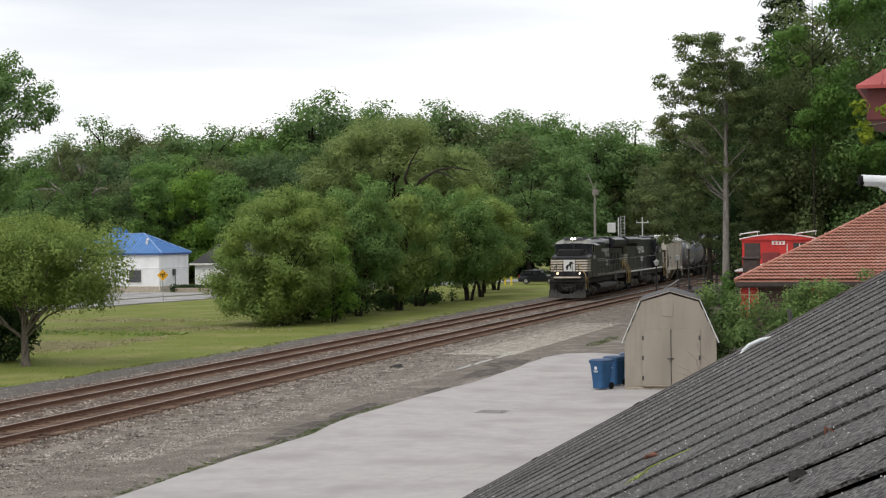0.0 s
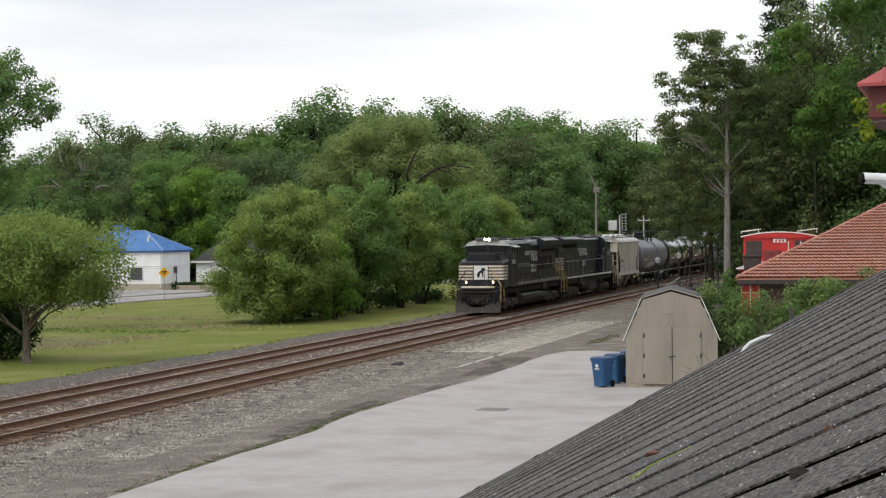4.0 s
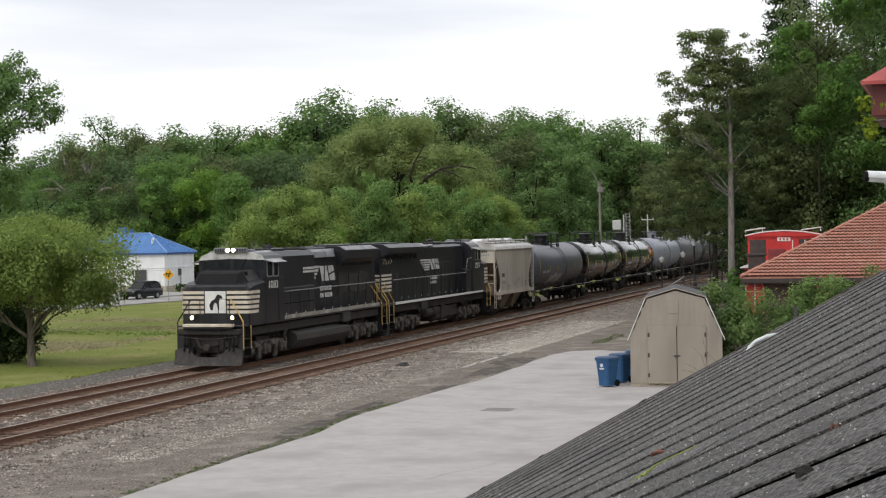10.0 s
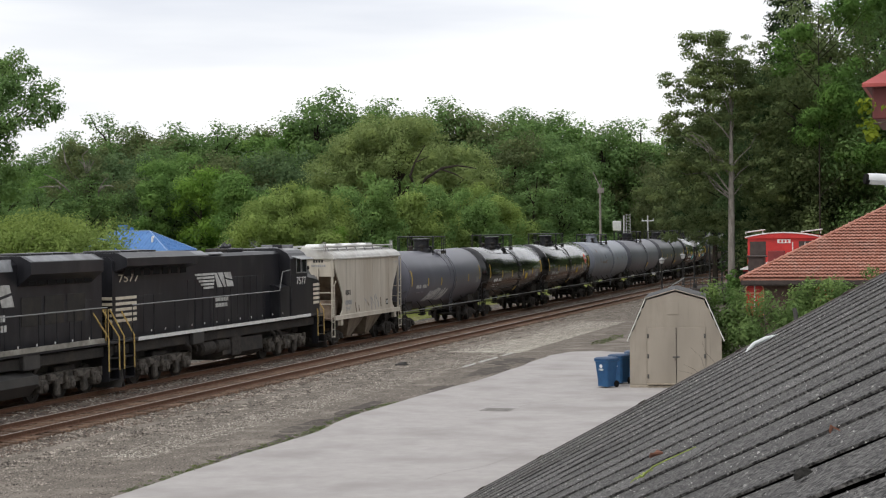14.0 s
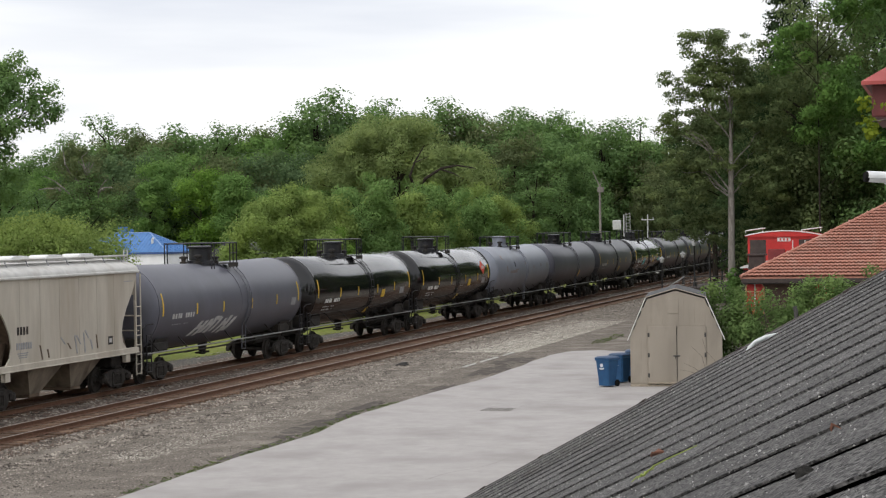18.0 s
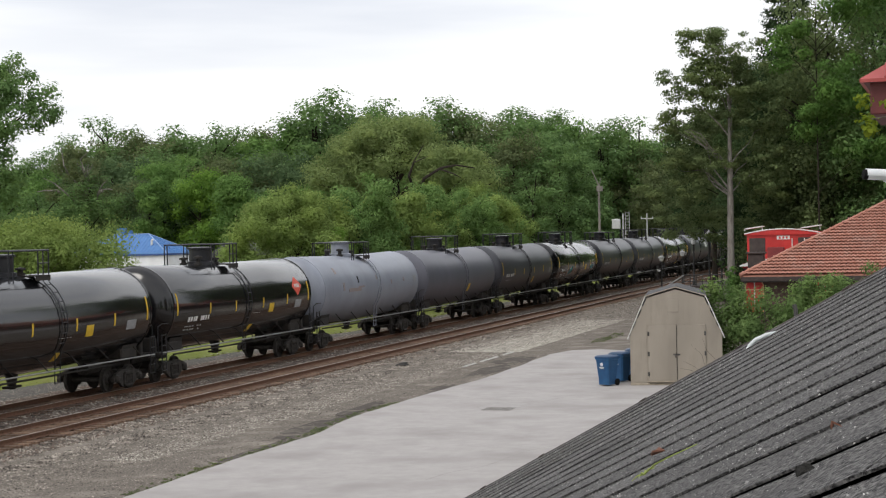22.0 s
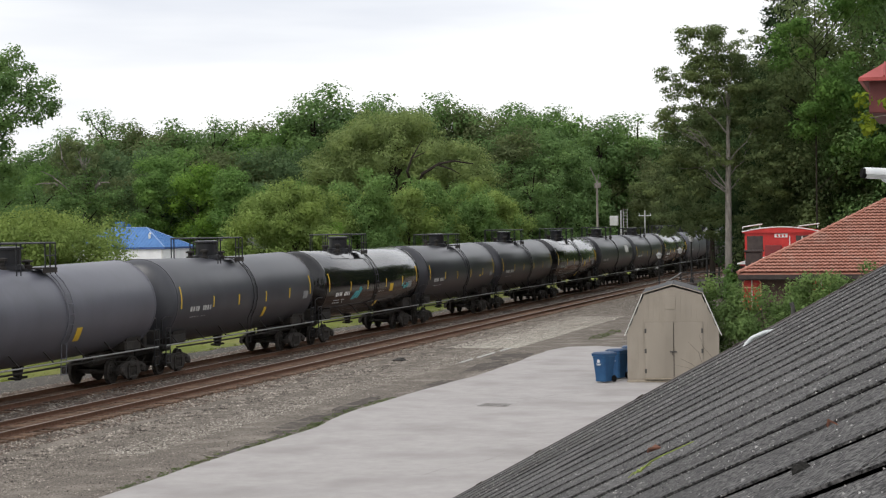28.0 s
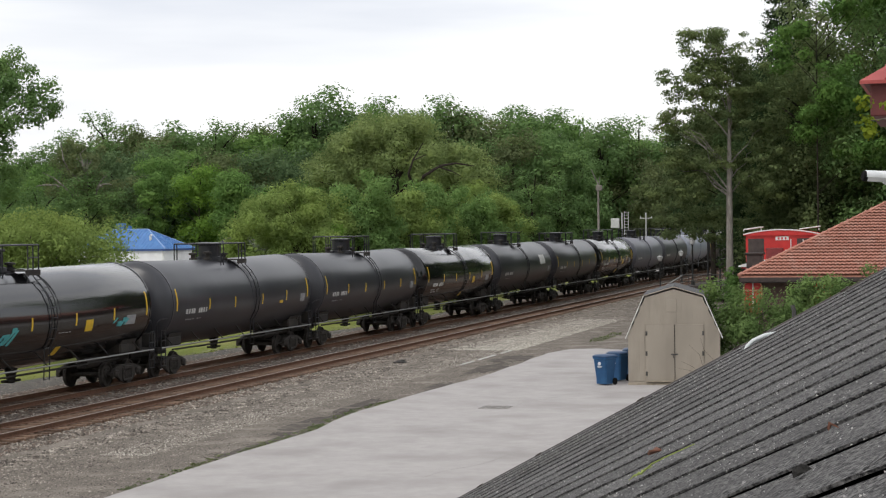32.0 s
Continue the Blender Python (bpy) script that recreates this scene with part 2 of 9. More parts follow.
    def spin(self, profile, axis="x", n=24, centre=(0, 0, 0)):
        """Turns a profile of (along, radius) round an axis."""
        rings = []
        for t, r in profile:
            ring = []
            for k in range(n):
                a = 2 * math.pi * k / n
                c, s = r * math.cos(a), r * math.sin(a)
                p = {"x": (t, c, s), "y": (s, t, c), "z": (c, s, t)}[axis]
                ring.append(Vector(p) + Vector(centre))
            rings.append(ring)
        return self.loft(rings)

    def mesh(self, name):
        me = bpy.data.meshes.new(name)
        me.from_pydata(self.v, [], self.f)
        bm = bmesh.new()
        bm.from_mesh(me)
        if len(self.f) < 4000:
            bmesh.ops.recalc_face_normals(bm, faces=bm.faces)
        bm.to_mesh(me)
        bm.free()
        return me


def smooth(ob, angle=40):
    me = ob.data
    me.polygons.foreach_set("use_smooth", [True] * len(me.polygons))
    me.set_sharp_from_angle(angle=radians(angle))
    return ob


def part(name, shape, material, parent=None, label="", at=None, round_off=False):
    """One mesh object, under a thing or a part."""
    me = shape.mesh(name) if isinstance(shape, Shape) else shape
    if len(me.materials) == 0:
        me.materials.append(material)
    ob = new(name, me)
    if round_off:
        smooth(ob)
    if parent is not None:
        ob.parent = parent
    if at is not None:
        ob.matrix_basis = at
    if label:
        ob["label"] = label
    return ob


def thing(name, label, category, at=None, group="", kind=""):
    ob = new(name)
    ob.empty_display_size = 0.3
    if at is not None:
        ob.matrix_basis = at
    return tagged(ob, label, category, group, kind)


def letters(text, size, material, parent, at, name="lettering", deep=0.004):
    cu = bpy.data.curves.new("text", "FONT")
    cu.body, cu.size, cu.extrude, cu.align_x, cu.align_y = text, size, deep, "CENTER", "CENTER"
    ob = bpy.data.objects.new("text", cu)
    scene.collection.objects.link(ob)
    bpy.context.view_layer.update()
    me = bpy.data.meshes.new_from_object(ob.evaluated_get(bpy.context.evaluated_depsgraph_get()))
    bpy.data.objects.remove(ob)
    return part(name, me, material, parent, at=at)


# ---- trees ----
def quads(points, normals, sizes, rng):
    """Folded leaf sprays: four corners, bent along the middle."""
    n = len(points)
    rnd = rng.normal(size=(n, 3))
    u = np.cross(normals, rnd)
    u /= np.linalg.norm(u, axis=1, keepdims=True) + 1e-9
    w = np.cross(normals, u)
    s = sizes[:, None]
    v = np.empty((n, 4, 3))
    v[:, 0] = points - u * s * 0.6
    v[:, 1] = points - w * s * 0.42 + normals * s * 0.16
    v[:, 2] = points + u * s * 0.6 - normals * s * 0.1
    v[:, 3] = points + w * s * 0.42 + normals * s * 0.16
    return v.reshape(-1, 3)


def leaf_mesh(name, verts, material):
    n = len(verts) // 4
    me = bpy.data.meshes.new(name)
    me.vertices.add(len(verts))
    me.vertices.foreach_set("co", np.ascontiguousarray(verts[:, :3], dtype=np.float32).ravel())
    me.loops.add(n * 4)
    me.loops.foreach_set("vertex_index", np.arange(n * 4, dtype=np.int32))
    me.polygons.add(n)
    me.polygons.foreach_set("loop_start", np.arange(0, n * 4, 4, dtype=np.int32))
    me.polygons.foreach_set("use_smooth", np.ones(n, dtype=bool))
    me.update(calc_edges=True)
    if verts.shape[1] == 6:        # leaves take the light of their clump's rounded side
        me.normals_split_custom_set_from_vertices(np.ascontiguousarray(verts[:, 3:], dtype=np.float32))
    me.materials.append(material)
    return me


def clump_leaves(centres, radii, count, leaf, rng, flat=0.8):
    """Leaf sprays on and in round clumps, thicker on the upper, outer side."""
    n = len(centres)
    per = np.maximum(6, (count * radii ** 2 / np.sum(radii ** 2)).astype(int))
    idx = np.repeat(np.arange(n), per)
    d = rng.normal(size=(len(idx), 3))
    d[:, 2] += 0.25
    d /= np.linalg.norm(d, axis=1, keepdims=True)
    r = radii[idx] * np.clip(np.abs(0.8 + 0.26 * rng.normal(size=len(idx))), 0, 1.25)
    p = centres[idx] + d * r[:, None] * np.array([1, 1, flat])
    nor = d + rng.normal(size=d.shape) * 0.42 + np.array([0, 0, 0.35])
    nor /= np.linalg.norm(nor, axis=1, keepdims=True)
    soft = d + rng.normal(size=d.shape) * 0.07 + np.array([0, 0, 0.25])
    soft /= np.linalg.norm(soft, axis=1, keepdims=True)
    return np.concatenate([quads(p, nor, leaf * (0.6 + 0.8 * rng.random(len(idx))), rng), np.repeat(soft, 4, axis=0)], axis=1)


def limb(shape, a, b, r0, r1, rng, bend=0.15, steps=4, n=6):
    a, b = Vector(a), Vector(b)
    path, rad = [], []
    for i in range(steps + 1):
        t = i / steps
        off = Vector(rng.normal(size=3)) * (b - a).length * bend * 0.3 * math.sin(math.pi * t)
        path.append(a.lerp(b, t) + off + Vector((0, 0, (b - a).length * bend * math.sin(math.pi * t) * 0.5)))
        rad.append(r0 + (r1 - r0) * t)
    shape.tube(path, rad, n, caps=False)


def crown_clumps(spec, n, size, rng, hollow=0.35):
    """Clump centres and radii inside ellipsoids (centre, radii)."""
    cs, rs = [], []
    vol = np.array([a[3] * a[4] * a[5] for a in spec])
    for (x, y, z, rx, ry, rz), k in zip(spec, np.maximum(3, (n * vol / vol.sum()).astype(int))):
        d = rng.normal(size=(k, 3))
        d /= np.linalg.norm(d, axis=1, keepdims=True)
        q = ((hollow + (1 - hollow) * rng.random(k) ** 0.5) * (1 + 0.10 * rng.normal(size=k)))[:, None]
        cs.append(np.array([x, y, z]) + d * q * np.array([rx, ry, rz]))
        rs.append(size * (0.65 + 0.7 * rng.random(k)))
    return np.concatenate(cs), np.concatenate(rs)


def tree(name, at, label, crown, leaves, bark, trunk_r, fork, clumps=60, clump=1.2, count=9000, leaf=0.3, seed=1, top=None, limbs=10, lean=(0, 0), flat=0.8, group="", stems=1, hollow=0.35, thin=1.0):
    """A tree at its foot: tapered trunk, limbs to the clumps, and a crown of leaf sprays; crown: ellipsoids in the tree's own space."""
    rng = np.random.default_rng(seed)
    root = thing(name, label, "tree", pose(*at), group=group)
    cs, rs = crown_clumps(crown, clumps, clump, rng, hollow)
    wood = Shape()
    top = top or max(c[2] for c in crown)
    for k in range(stems):
        off = Vector((rng.uniform(-1, 1), rng.uniform(-1, 1), 0)) * (0.5 if stems > 1 else 0)
        path = [Vector((0, 0, -0.15)) + off * 0.6, Vector((lean[0] * 0.3, lean[1] * 0.3, fork * 0.5)) + off, Vector((lean[0] * 0.6, lean[1] * 0.6, fork)) + off * 1.6, Vector((lean[0], lean[1], top)) + off * 3]
        wood.tube(path, [trunk_r * 1.35, trunk_r, trunk_r * 0.85, trunk_r * 0.25], 9, caps=False)
        pick = rng.choice(len(cs), min(limbs, len(cs)), replace=False)
        for i in pick:
            if cs[i][2] < fork * 1.15:
                continue
            # a limb leaves the trunk well below its clump and climbs to it
            zs = min(max(cs[i][2] - rng.uniform(0.7, 1.1) * math.hypot(cs[i][0], cs[i][1]), min(fork, cs[i][2] * 0.8)), top * 0.9)
            t = max(0.0, (zs - fork) / max(0.1, top - fork))
            start = Vector((lean[0] * (0.6 + 0.4 * t), lean[1] * (0.6 + 0.4 * t), zs)) + off * (1.6 + 1.4 * t)
            limb(wood, start, cs[i], thin * trunk_r * rng.uniform(0.3, 0.5), thin * trunk_r * 0.1, rng)
    part("trunk", wood, bark, root, round_off=True)
    part("crown", leaf_mesh("crown", clump_leaves(cs, rs, count, leaf, rng, flat), leaves), leaves, root)
    return root

# ---- ground, tracks, lot, road ----
M_FELT0 = surface("dark_scrap_iron", (0.012, 0.011, 0.010), (0.03, 0.026, 0.023), size=0.05, rough=0.9)
FAR_X, NEAR_X = -31.42, -27.37      # the two tracks' middles


def sheet(name, outline, z, thick, material, label, category="ground"):
    ob = part(name, Shape().prism(outline, "z", z - thick, z), material)
    return tagged(ob, label, category, kind="structure")


rng0 = np.random.default_rng(5)
gx = np.concatenate([[-3000, -1200, -600, -300], np.arange(-160, 61, 4.0), [120, 300, 900, 3000]])
gy = np.concatenate([[-1500, -400, -100, -40], np.arange(0, 281, 5.0), [340, 450, 700, 1500, 4000]])
ground = Shape()
for yy in gy:
    for xx in gx:
        dz = 0.05 * noise.noise(Vector((xx * 0.09, yy * 0.09, 0))) + 0.03 * noise.noise(Vector((xx * 0.4, yy * 0.4, 3))) if -160 < xx < -38 and 0 < yy < 280 else 0.0
        ground.v.append((xx, yy, -0.42 + dz))
nx = len(gx)
for j in range(len(gy) - 1):
    for i in range(nx - 1):
        ground.f.append((j * nx + i, j * nx + i + 1, (j + 1) * nx + i + 1, (j + 1) * nx + i))
tagged(smooth(part("ground", ground, M_GRASS)), "mown green grass ground with pale dry patches", "ground", kind="structure")


def wavy(points, step=1.5, amount=0.25, seed=0):
    """A line made uneven: the ragged rim of gravel or paving."""
    out = []
    for (x0, y0), (x1, y1) in zip(points, points[1:]):
        k = max(1, int(math.hypot(x1 - x0, y1 - y0) / step))
        for i in range(k):
            t = i / k
            x, y = x0 + (x1 - x0) * t, y0 + (y1 - y0) * t
            out.append((x + amount * noise.noise(Vector((x * 0.35, y * 0.35, seed))), y + amount * noise.noise(Vector((x * 0.35, y * 0.35, seed + 9)))))
    return out + [points[-1]]


RIM = [(-36.6, -60), (-37.3, 64.5), (-37.0, 68.6), (-37.0, 73.9), (-36.6, 79.1), (-36.1, 87.2), (-36.4, 99.0), (-35.2, 110.6), (-36.4, 135), (-36.6, 330)]
strip = wavy(RIM, 0.9, 0.45, 2) + wavy([(-34.6, 330), (-34.6, -60)], 4, 0.1)
sheet("cinder_strip", strip, -0.33, 0.2, surface("dark_cinders", (0.055, 0.051, 0.047), (0.165, 0.155, 0.142), size=0.07, rough=0.95, bump=0.02, bump_size=0.04, spec=0.1), "dark grey cinder and gravel strip along the tracks")
yard = wavy([(-25.2, 330), (-25.2, -60)], 4, 0.2, 1) + [(16, -60), (16, 62), (-4, 150), (-20, 330)]
sheet("gravel_yard", yard, -0.29, 0.25, M_GRAVEL, "grey gravel yard beside the tracks with worn wheel paths")
lot = wavy([(-18.4, -40), (-18.70, 37.31), (-18.76, 41.27), (-18.79, 45.28), (-18.76, 50.51), (-19.2, 56), (-19.0, 62.7), (-18.65, 70.8), (-18.95, 82.8), (-18.4, 85.6)], 1.0, 0.14, 4) + wavy([(-18.4, 85.6), (-17.2, 86.2), (-13.5, 84)], 0.8, 0.2, 5) + [(-13.5, 72), (8, 72), (8, -40)]
sheet("concrete_lot", lot, -0.25, 0.3, M_CONCRETE, "pale grey concrete lot with cracks and stains")
for k, (cx, cy, lx, ly) in enumerate([(-19.55, 74.2, 0.62, 3.0), (-19.25, 65.5, 0.34, 1.7), (-19.9, 79.5, 0.8, 2.2), (-19.6, 52.5, 0.45, 3.6), (-18.9, 46.6, 0.40, 3.0), (-19.9, 58.0, 0.3, 2.4)]):
    ring = []
    for i in range(40):
        a = 2 * math.pi * i / 40
        q = 1 + 0.6 * noise.noise(Vector((math.cos(a) * 2.1, math.sin(a) * 2.1, k * 7)))
        ring.append((cx + lx * q * math.cos(a), cy + ly * q * math.sin(a)))
    sheet("asphalt_patch", ring, -0.284 + 0.004 * (k % 3), 0.05, M_ASPHALT, "dark crumbling asphalt patch at the rim of the lot", "patch")
# a sunk drain grate with a faint stain
M_GRATE = surface("worn_iron_grate", (0.17, 0.16, 0.15), (0.29, 0.275, 0.26), size=0.1, rough=0.8, metal=0.2)
drain = thing("drain_cover", "worn grey iron drain grate sunk in the concrete lot", "drain cover", pose(-15.0, 57.75, -0.25))
part("frame", Shape().box((0, -0.42, 0.004), (1.0, 0.06, 0.012)).box((0, 0.42, 0.004), (1.0, 0.06, 0.012)).box((-0.47, 0, 0.004), (0.06, 0.78, 0.012)).box((0.47, 0, 0.004), (0.06, 0.78, 0.012)), M_GRATE, drain)
for k in range(7):
    part("bar", Shape().box((0, -0.33 + 0.11 * k, 0.004), (0.88, 0.05, 0.010)), M_GRATE, drain)
M_WORNPAINT = surface("worn_white_kerb", (0.42, 0.41, 0.39), (0.58, 0.57, 0.54), size=0.2, rough=0.85, blotch=(0.28, 0.26, 0.23), blotch_size=0.4)
for k, (y0, y1) in enumerate([(75.6, 77.6), (78.6, 81.6), (82.8, 84.6)]):
    tagged(part("kerb_fragment", Shape().box((-21.2, (y0 + y1) / 2, -0.285), (0.13, y1 - y0, 0.07), 0.02), M_WORNPAINT), "low worn white kerb fragment in the gravel", "kerb", group="kerb fragments")
tagged(part("scrap_tie_plate", Shape().box((-24.3, 76.5, -0.28), (0.5, 0.5, 0.10), 0.02).box((-24.45, 77.1, -0.27), (0.2, 0.7, 0.12), 0.02), M_FELT0), "dark scrap of rusty iron beside the track", "scrap")
M_STAIN = surface("oil_stain", (0.30, 0.283, 0.272), (0.385, 0.366, 0.354), size=0.35, rough=0.85)
for cx, cy, lx, ly in [(-15.1, 58.6, 0.75, 1.5)]:
    ring = []
    for i in range(26):
        a = 2 * math.pi * i / 26
        q = 1 + 0.5 * noise.noise(Vector((math.cos(a) * 1.7, math.sin(a) * 1.7, cx)))
        ring.append((cx + lx * q * math.cos(a), cy + ly * q * math.sin(a)))
    sheet("stain", ring, -0.246, 0.01, M_STAIN, "grey oil stain on the concrete", "stain")
# cracks in the slab: thin dark sunken lines
M_CRACK = surface("crack_dirt", (0.24, 0.226, 0.215), (0.35, 0.332, 0.32), size=0.1, rough=0.95)
crack_lines = [[(-12.5, 64.8), (-13.6, 62.2), (-14.2, 60.0)], [(-18.4, 62.5), (-11.5, 58.5), (-7, 56.0)], [(-12.6, 41), (-11.9, 44.6), (-11.2, 47.2), (-9.4, 52)], [(-9.8, 38.5), (-10.6, 43), (-10.4, 47)], [(-17.5, 52), (-12.4, 50.2), (-7.2, 49.6)]]
cracks = Shape()
for k, line in enumerate(crack_lines):
    pts = wavy(line, 0.35, 0.5, 11 + k)
    for (x0, y0), (x1, y1) in zip(pts, pts[1:]):
        d = Vector((x1 - x0, y1 - y0, 0))
        if d.length < 0.02:
            continue
        s = d.normalized().cross(Vector((0, 0, 1))) * 0.016
        cracks.add([Vector((x0, y0, -0.246)) - s, Vector((x0, y0, -0.246)) + s, Vector((x1, y1, -0.246)) + s, Vector((x1, y1, -0.246)) - s], [(0, 1, 2, 3)])
tagged(part("pavement_cracks", cracks, M_CRACK), "thin dark cracks across the concrete lot", "cracks", kind="structure")

# ballast bed and the two tracks
bed = [(-35.3, -0.45), (-34.0, -0.20), (-29.9, -0.19), (-28.9, -0.19), (-26.2, -0.23), (-24.6, -0.33), (-24.6, -0.5), (-35.3, -0.5)]
tagged(part("ballast_bed", Shape().prism(bed, "y", -80, 700), M_BALLAST), "dark brown-grey stone ballast bed under the tracks", "ballast", kind="structure")


def pebbles(name, x0, x1, y0, y1, z, n, lo, hi, material, label, seed, slope=None):
    rng = np.random.default_rng(seed)
    x = rng.uniform(x0, x1, n)
    y = y0 + (y1 - y0) * rng.random(n) ** 1.5
    r = rng.uniform(lo, hi, n) * (0.7 + 0.6 * rng.random(n))
    base = np.array([(1, 0, 0), (0, 1, 0), (-1, 0, 0), (0, -1, 0), (0, 0, 1)])
    jit = 1 + rng.uniform(-0.35, 0.35, (n, 5, 1))
    ang = rng.uniform(0, 6.28, n)
    c, s = np.cos(ang), np.sin(ang)
    v = base[None] * jit * r[:, None, None] * np.array([1.2, 0.9, 0.75])
    vx, vy = v[..., 0] * c[:, None] - v[..., 1] * s[:, None], v[..., 0] * s[:, None] + v[..., 1] * c[:, None]
    zz = np.full(n, z) if slope is None else np.array([slope(a) for a in x])
    v = np.stack([vx + x[:, None], vy + y[:, None], v[..., 2] + zz[:, None]], -1).reshape(-1, 3)
    k = np.arange(n)[:, None] * 5
    f = np.concatenate([k + np.array(t) for t in ((0, 1, 4), (1, 2, 4), (2, 3, 4), (3, 0, 4))], 0)
    me = bpy.data.meshes.new(name)
    me.vertices.add(len(v))
    me.vertices.foreach_set("co", v.astype(np.float32).ravel())
    me.loops.add(len(f) * 3)
    me.loops.foreach_set("vertex_index", f.astype(np.int32).ravel())
    me.polygons.add(len(f))
    me.polygons.foreach_set("loop_start", np.arange(0, len(f) * 3, 3, dtype=np.int32))
    me.update(calc_edges=True)
    return tagged(part(name, me, material), label, "stones", kind="stuff")


def bed_z(x):
    for (xa, za), (xb, zb) in zip(bed, bed[1:]):
        if xa <= x <= xb:
            return za + (zb - za) * (x - xa) / (xb - xa)
    return -0.29


pebbles("ballast_stones", -30.6, -28.2, 30, 190, 0, 20000, 0.02, 0.05, M_STONE, "loose grey and white ballast stones between the tracks", 3, bed_z)
pebbles("ballast_stones", -35.2, -32.3, 30, 190, 0, 12000, 0.02, 0.05, M_STONE, "loose grey ballast stones on the far shoulder", 33, bed_z)
pebbles("ballast_stones", -32.3, -30.6, 30, 170, 0, 12000, 0.02, 0.045, M_BROWNSTONE, "rust-stained ballast stones between the rails", 34, bed_z)
pebbles("ballast_stones", -28.3, -26.2, 30, 170, 0, 16000, 0.02, 0.045, M_BROWNSTONE, "rust-stained ballast stones between the rails", 35, bed_z)
pebbles("shoulder_stones", -26.1, -23.6, 30, 150, -0.29, 46000, 0.018, 0.046, M_STONE, "mixed grey and pale stones along the track shoulder", 4, bed_z)
pebbles("shoulder_stones", -23.8, -21.4, 30, 130, -0.29, 16000, 0.012, 0.034, M_STONE, "thinning small stones beside the track shoulder", 7, bed_z)
pebbles("limestone_chips", -22.6, -21.2, 44, 92, -0.29, 3600, 0.012, 0.028, M_PALESTONE, "band of pale limestone chips along the yard", 16)
pebbles("limestone_chips", -24.5, -20.9, 85, 114, -0.29, 13000, 0.014, 0.036, M_PALESTONE, "pale crushed stone spread beside the worn asphalt", 19, bed_z)
pebbles("cinder_stones", -36.9, -34.4, 40, 170, -0.33, 14000, 0.010, 0.028, M_STONE, "small grey stones on the cinder strip", 14)
pebbles("yard_stones", -23, -18.7, 32, 130, -0.29, 26000, 0.008, 0.024, M_STONE, "scattered small stones on the gravel yard", 6)

rail_outline = [(-0.07, -0.172), (0.07, -0.172), (0.07, -0.155), (0.012, -0.13), (0.012, -0.045), (0.036, -0.035), (0.036, -0.006), (-0.036, -0.006), (-0.036, -0.035), (-0.012, -0.045), (-0.012, -0.13), (-0.07, -0.155)]
tie_mesh = Shape().box((0, 0, 0), (2.6, 0.23, 0.18), 0.02).mesh("tie")
tie_mesh.materials.append(M_TIE)
plate_mesh = Shape().box((0, 0, 0), (0.36, 0.2, 0.02), 0.004).mesh("tie_plate")
plate_mesh.materials.append(M_RAIL)
rngt = np.random.default_rng(8)
for name, tx, label in (("railway_track", NEAR_X, "railway track with rusty rails on worn brown ties"), ("railway_track", FAR_X, "railway track with shiny railheads that the freight train runs on")):
    track = thing(name, label, "railway track", pose(tx, 0, 0), group="main line tracks", kind="structure")
    for side in (-1, 1):
        rail = part("rail", Shape().prism([(u + side * 0.7525, w) for u, w in rail_outline], "y", -80, 700), M_RAIL, track)
        part("rail_head", Shape().prism([(side * 0.7525 - 0.03, -0.006), (side * 0.7525 + 0.03, -0.006), (side * 0.7525 + 0.022, 0), (side * 0.7525 - 0.022, 0)], "y", -80, 700), M_RAILTOP, rail)
    for k in range(290):
        tie = part("tie", tie_mesh, M_TIE, track, at=pose(rngt.uniform(-0.06, 0.06), 26 + k * 0.52, -0.255 + rngt.uniform(-0.012, 0.012), 0, 0, rngt.uniform(-1.5, 1.5)))
    rest = Shape()
    for k in list(range(-60, 0)) + list(range(290, 620)):
        rest.box((rngt.uniform(-0.06, 0.06), 26 + k * 0.52, -0.257), (2.6, 0.23, 0.18))
    for k in range(-60, 620):
        for side in (-1, 1):
            rest.box((side * 0.7525, 26 + k * 0.52, -0.166), (0.32, 0.18, 0.016))
    part("far_ties", rest, M_TIE, track, "brown ties and tie plates")

# the road past the field, bending to the crossing
road_mid = [(-110, 10), (-84, 100), (-75, 140), (-71.5, 160), (-66.5, 180), (-57, 205), (-44, 228), (-20, 262), (20, 310)]


def ribbon(name, mids, half, z, thick, material, label, category):
    lefts, rights = [], []
    for i, (x, y) in enumerate(mids):
        a, b = Vector(mids[max(0, i - 1)]), Vector(mids[min(len(mids) - 1, i + 1)])
        d = (b - a).normalized()
        lefts.append((x - d.y * half, y + d.x * half))
        rights.append((x + d.y * half, y - d.x * half))
    return sheet(name, lefts + rights[::-1], z, thick, material, label, category)


fine = []
for (x0, y0), (x1, y1) in zip(road_mid, road_mid[1:]):
    for i in range(6):
        fine.append((x0 + (x1 - x0) * i / 6, y0 + (y1 - y0) * i / 6))
fine.append(road_mid[-1])
ribbon("road", fine, 3.4, -0.33, 0.2, M_ROAD, "pale worn road bending past the white building", "road")
sheet("forecourt", [(-104, 150), (-78, 152), (-74, 176), (-80.5, 174.9), (-104, 174.9)], -0.345, 0.15, M_ROAD, "pale paved forecourt of the white building", "pavement")
sheet("side_yard", [(-80.8, 176), (-73, 172), (-66, 186), (-60, 204), (-84, 222)], -0.35, 0.15, M_ROAD, "pale paved yard beside the garage", "pavement")

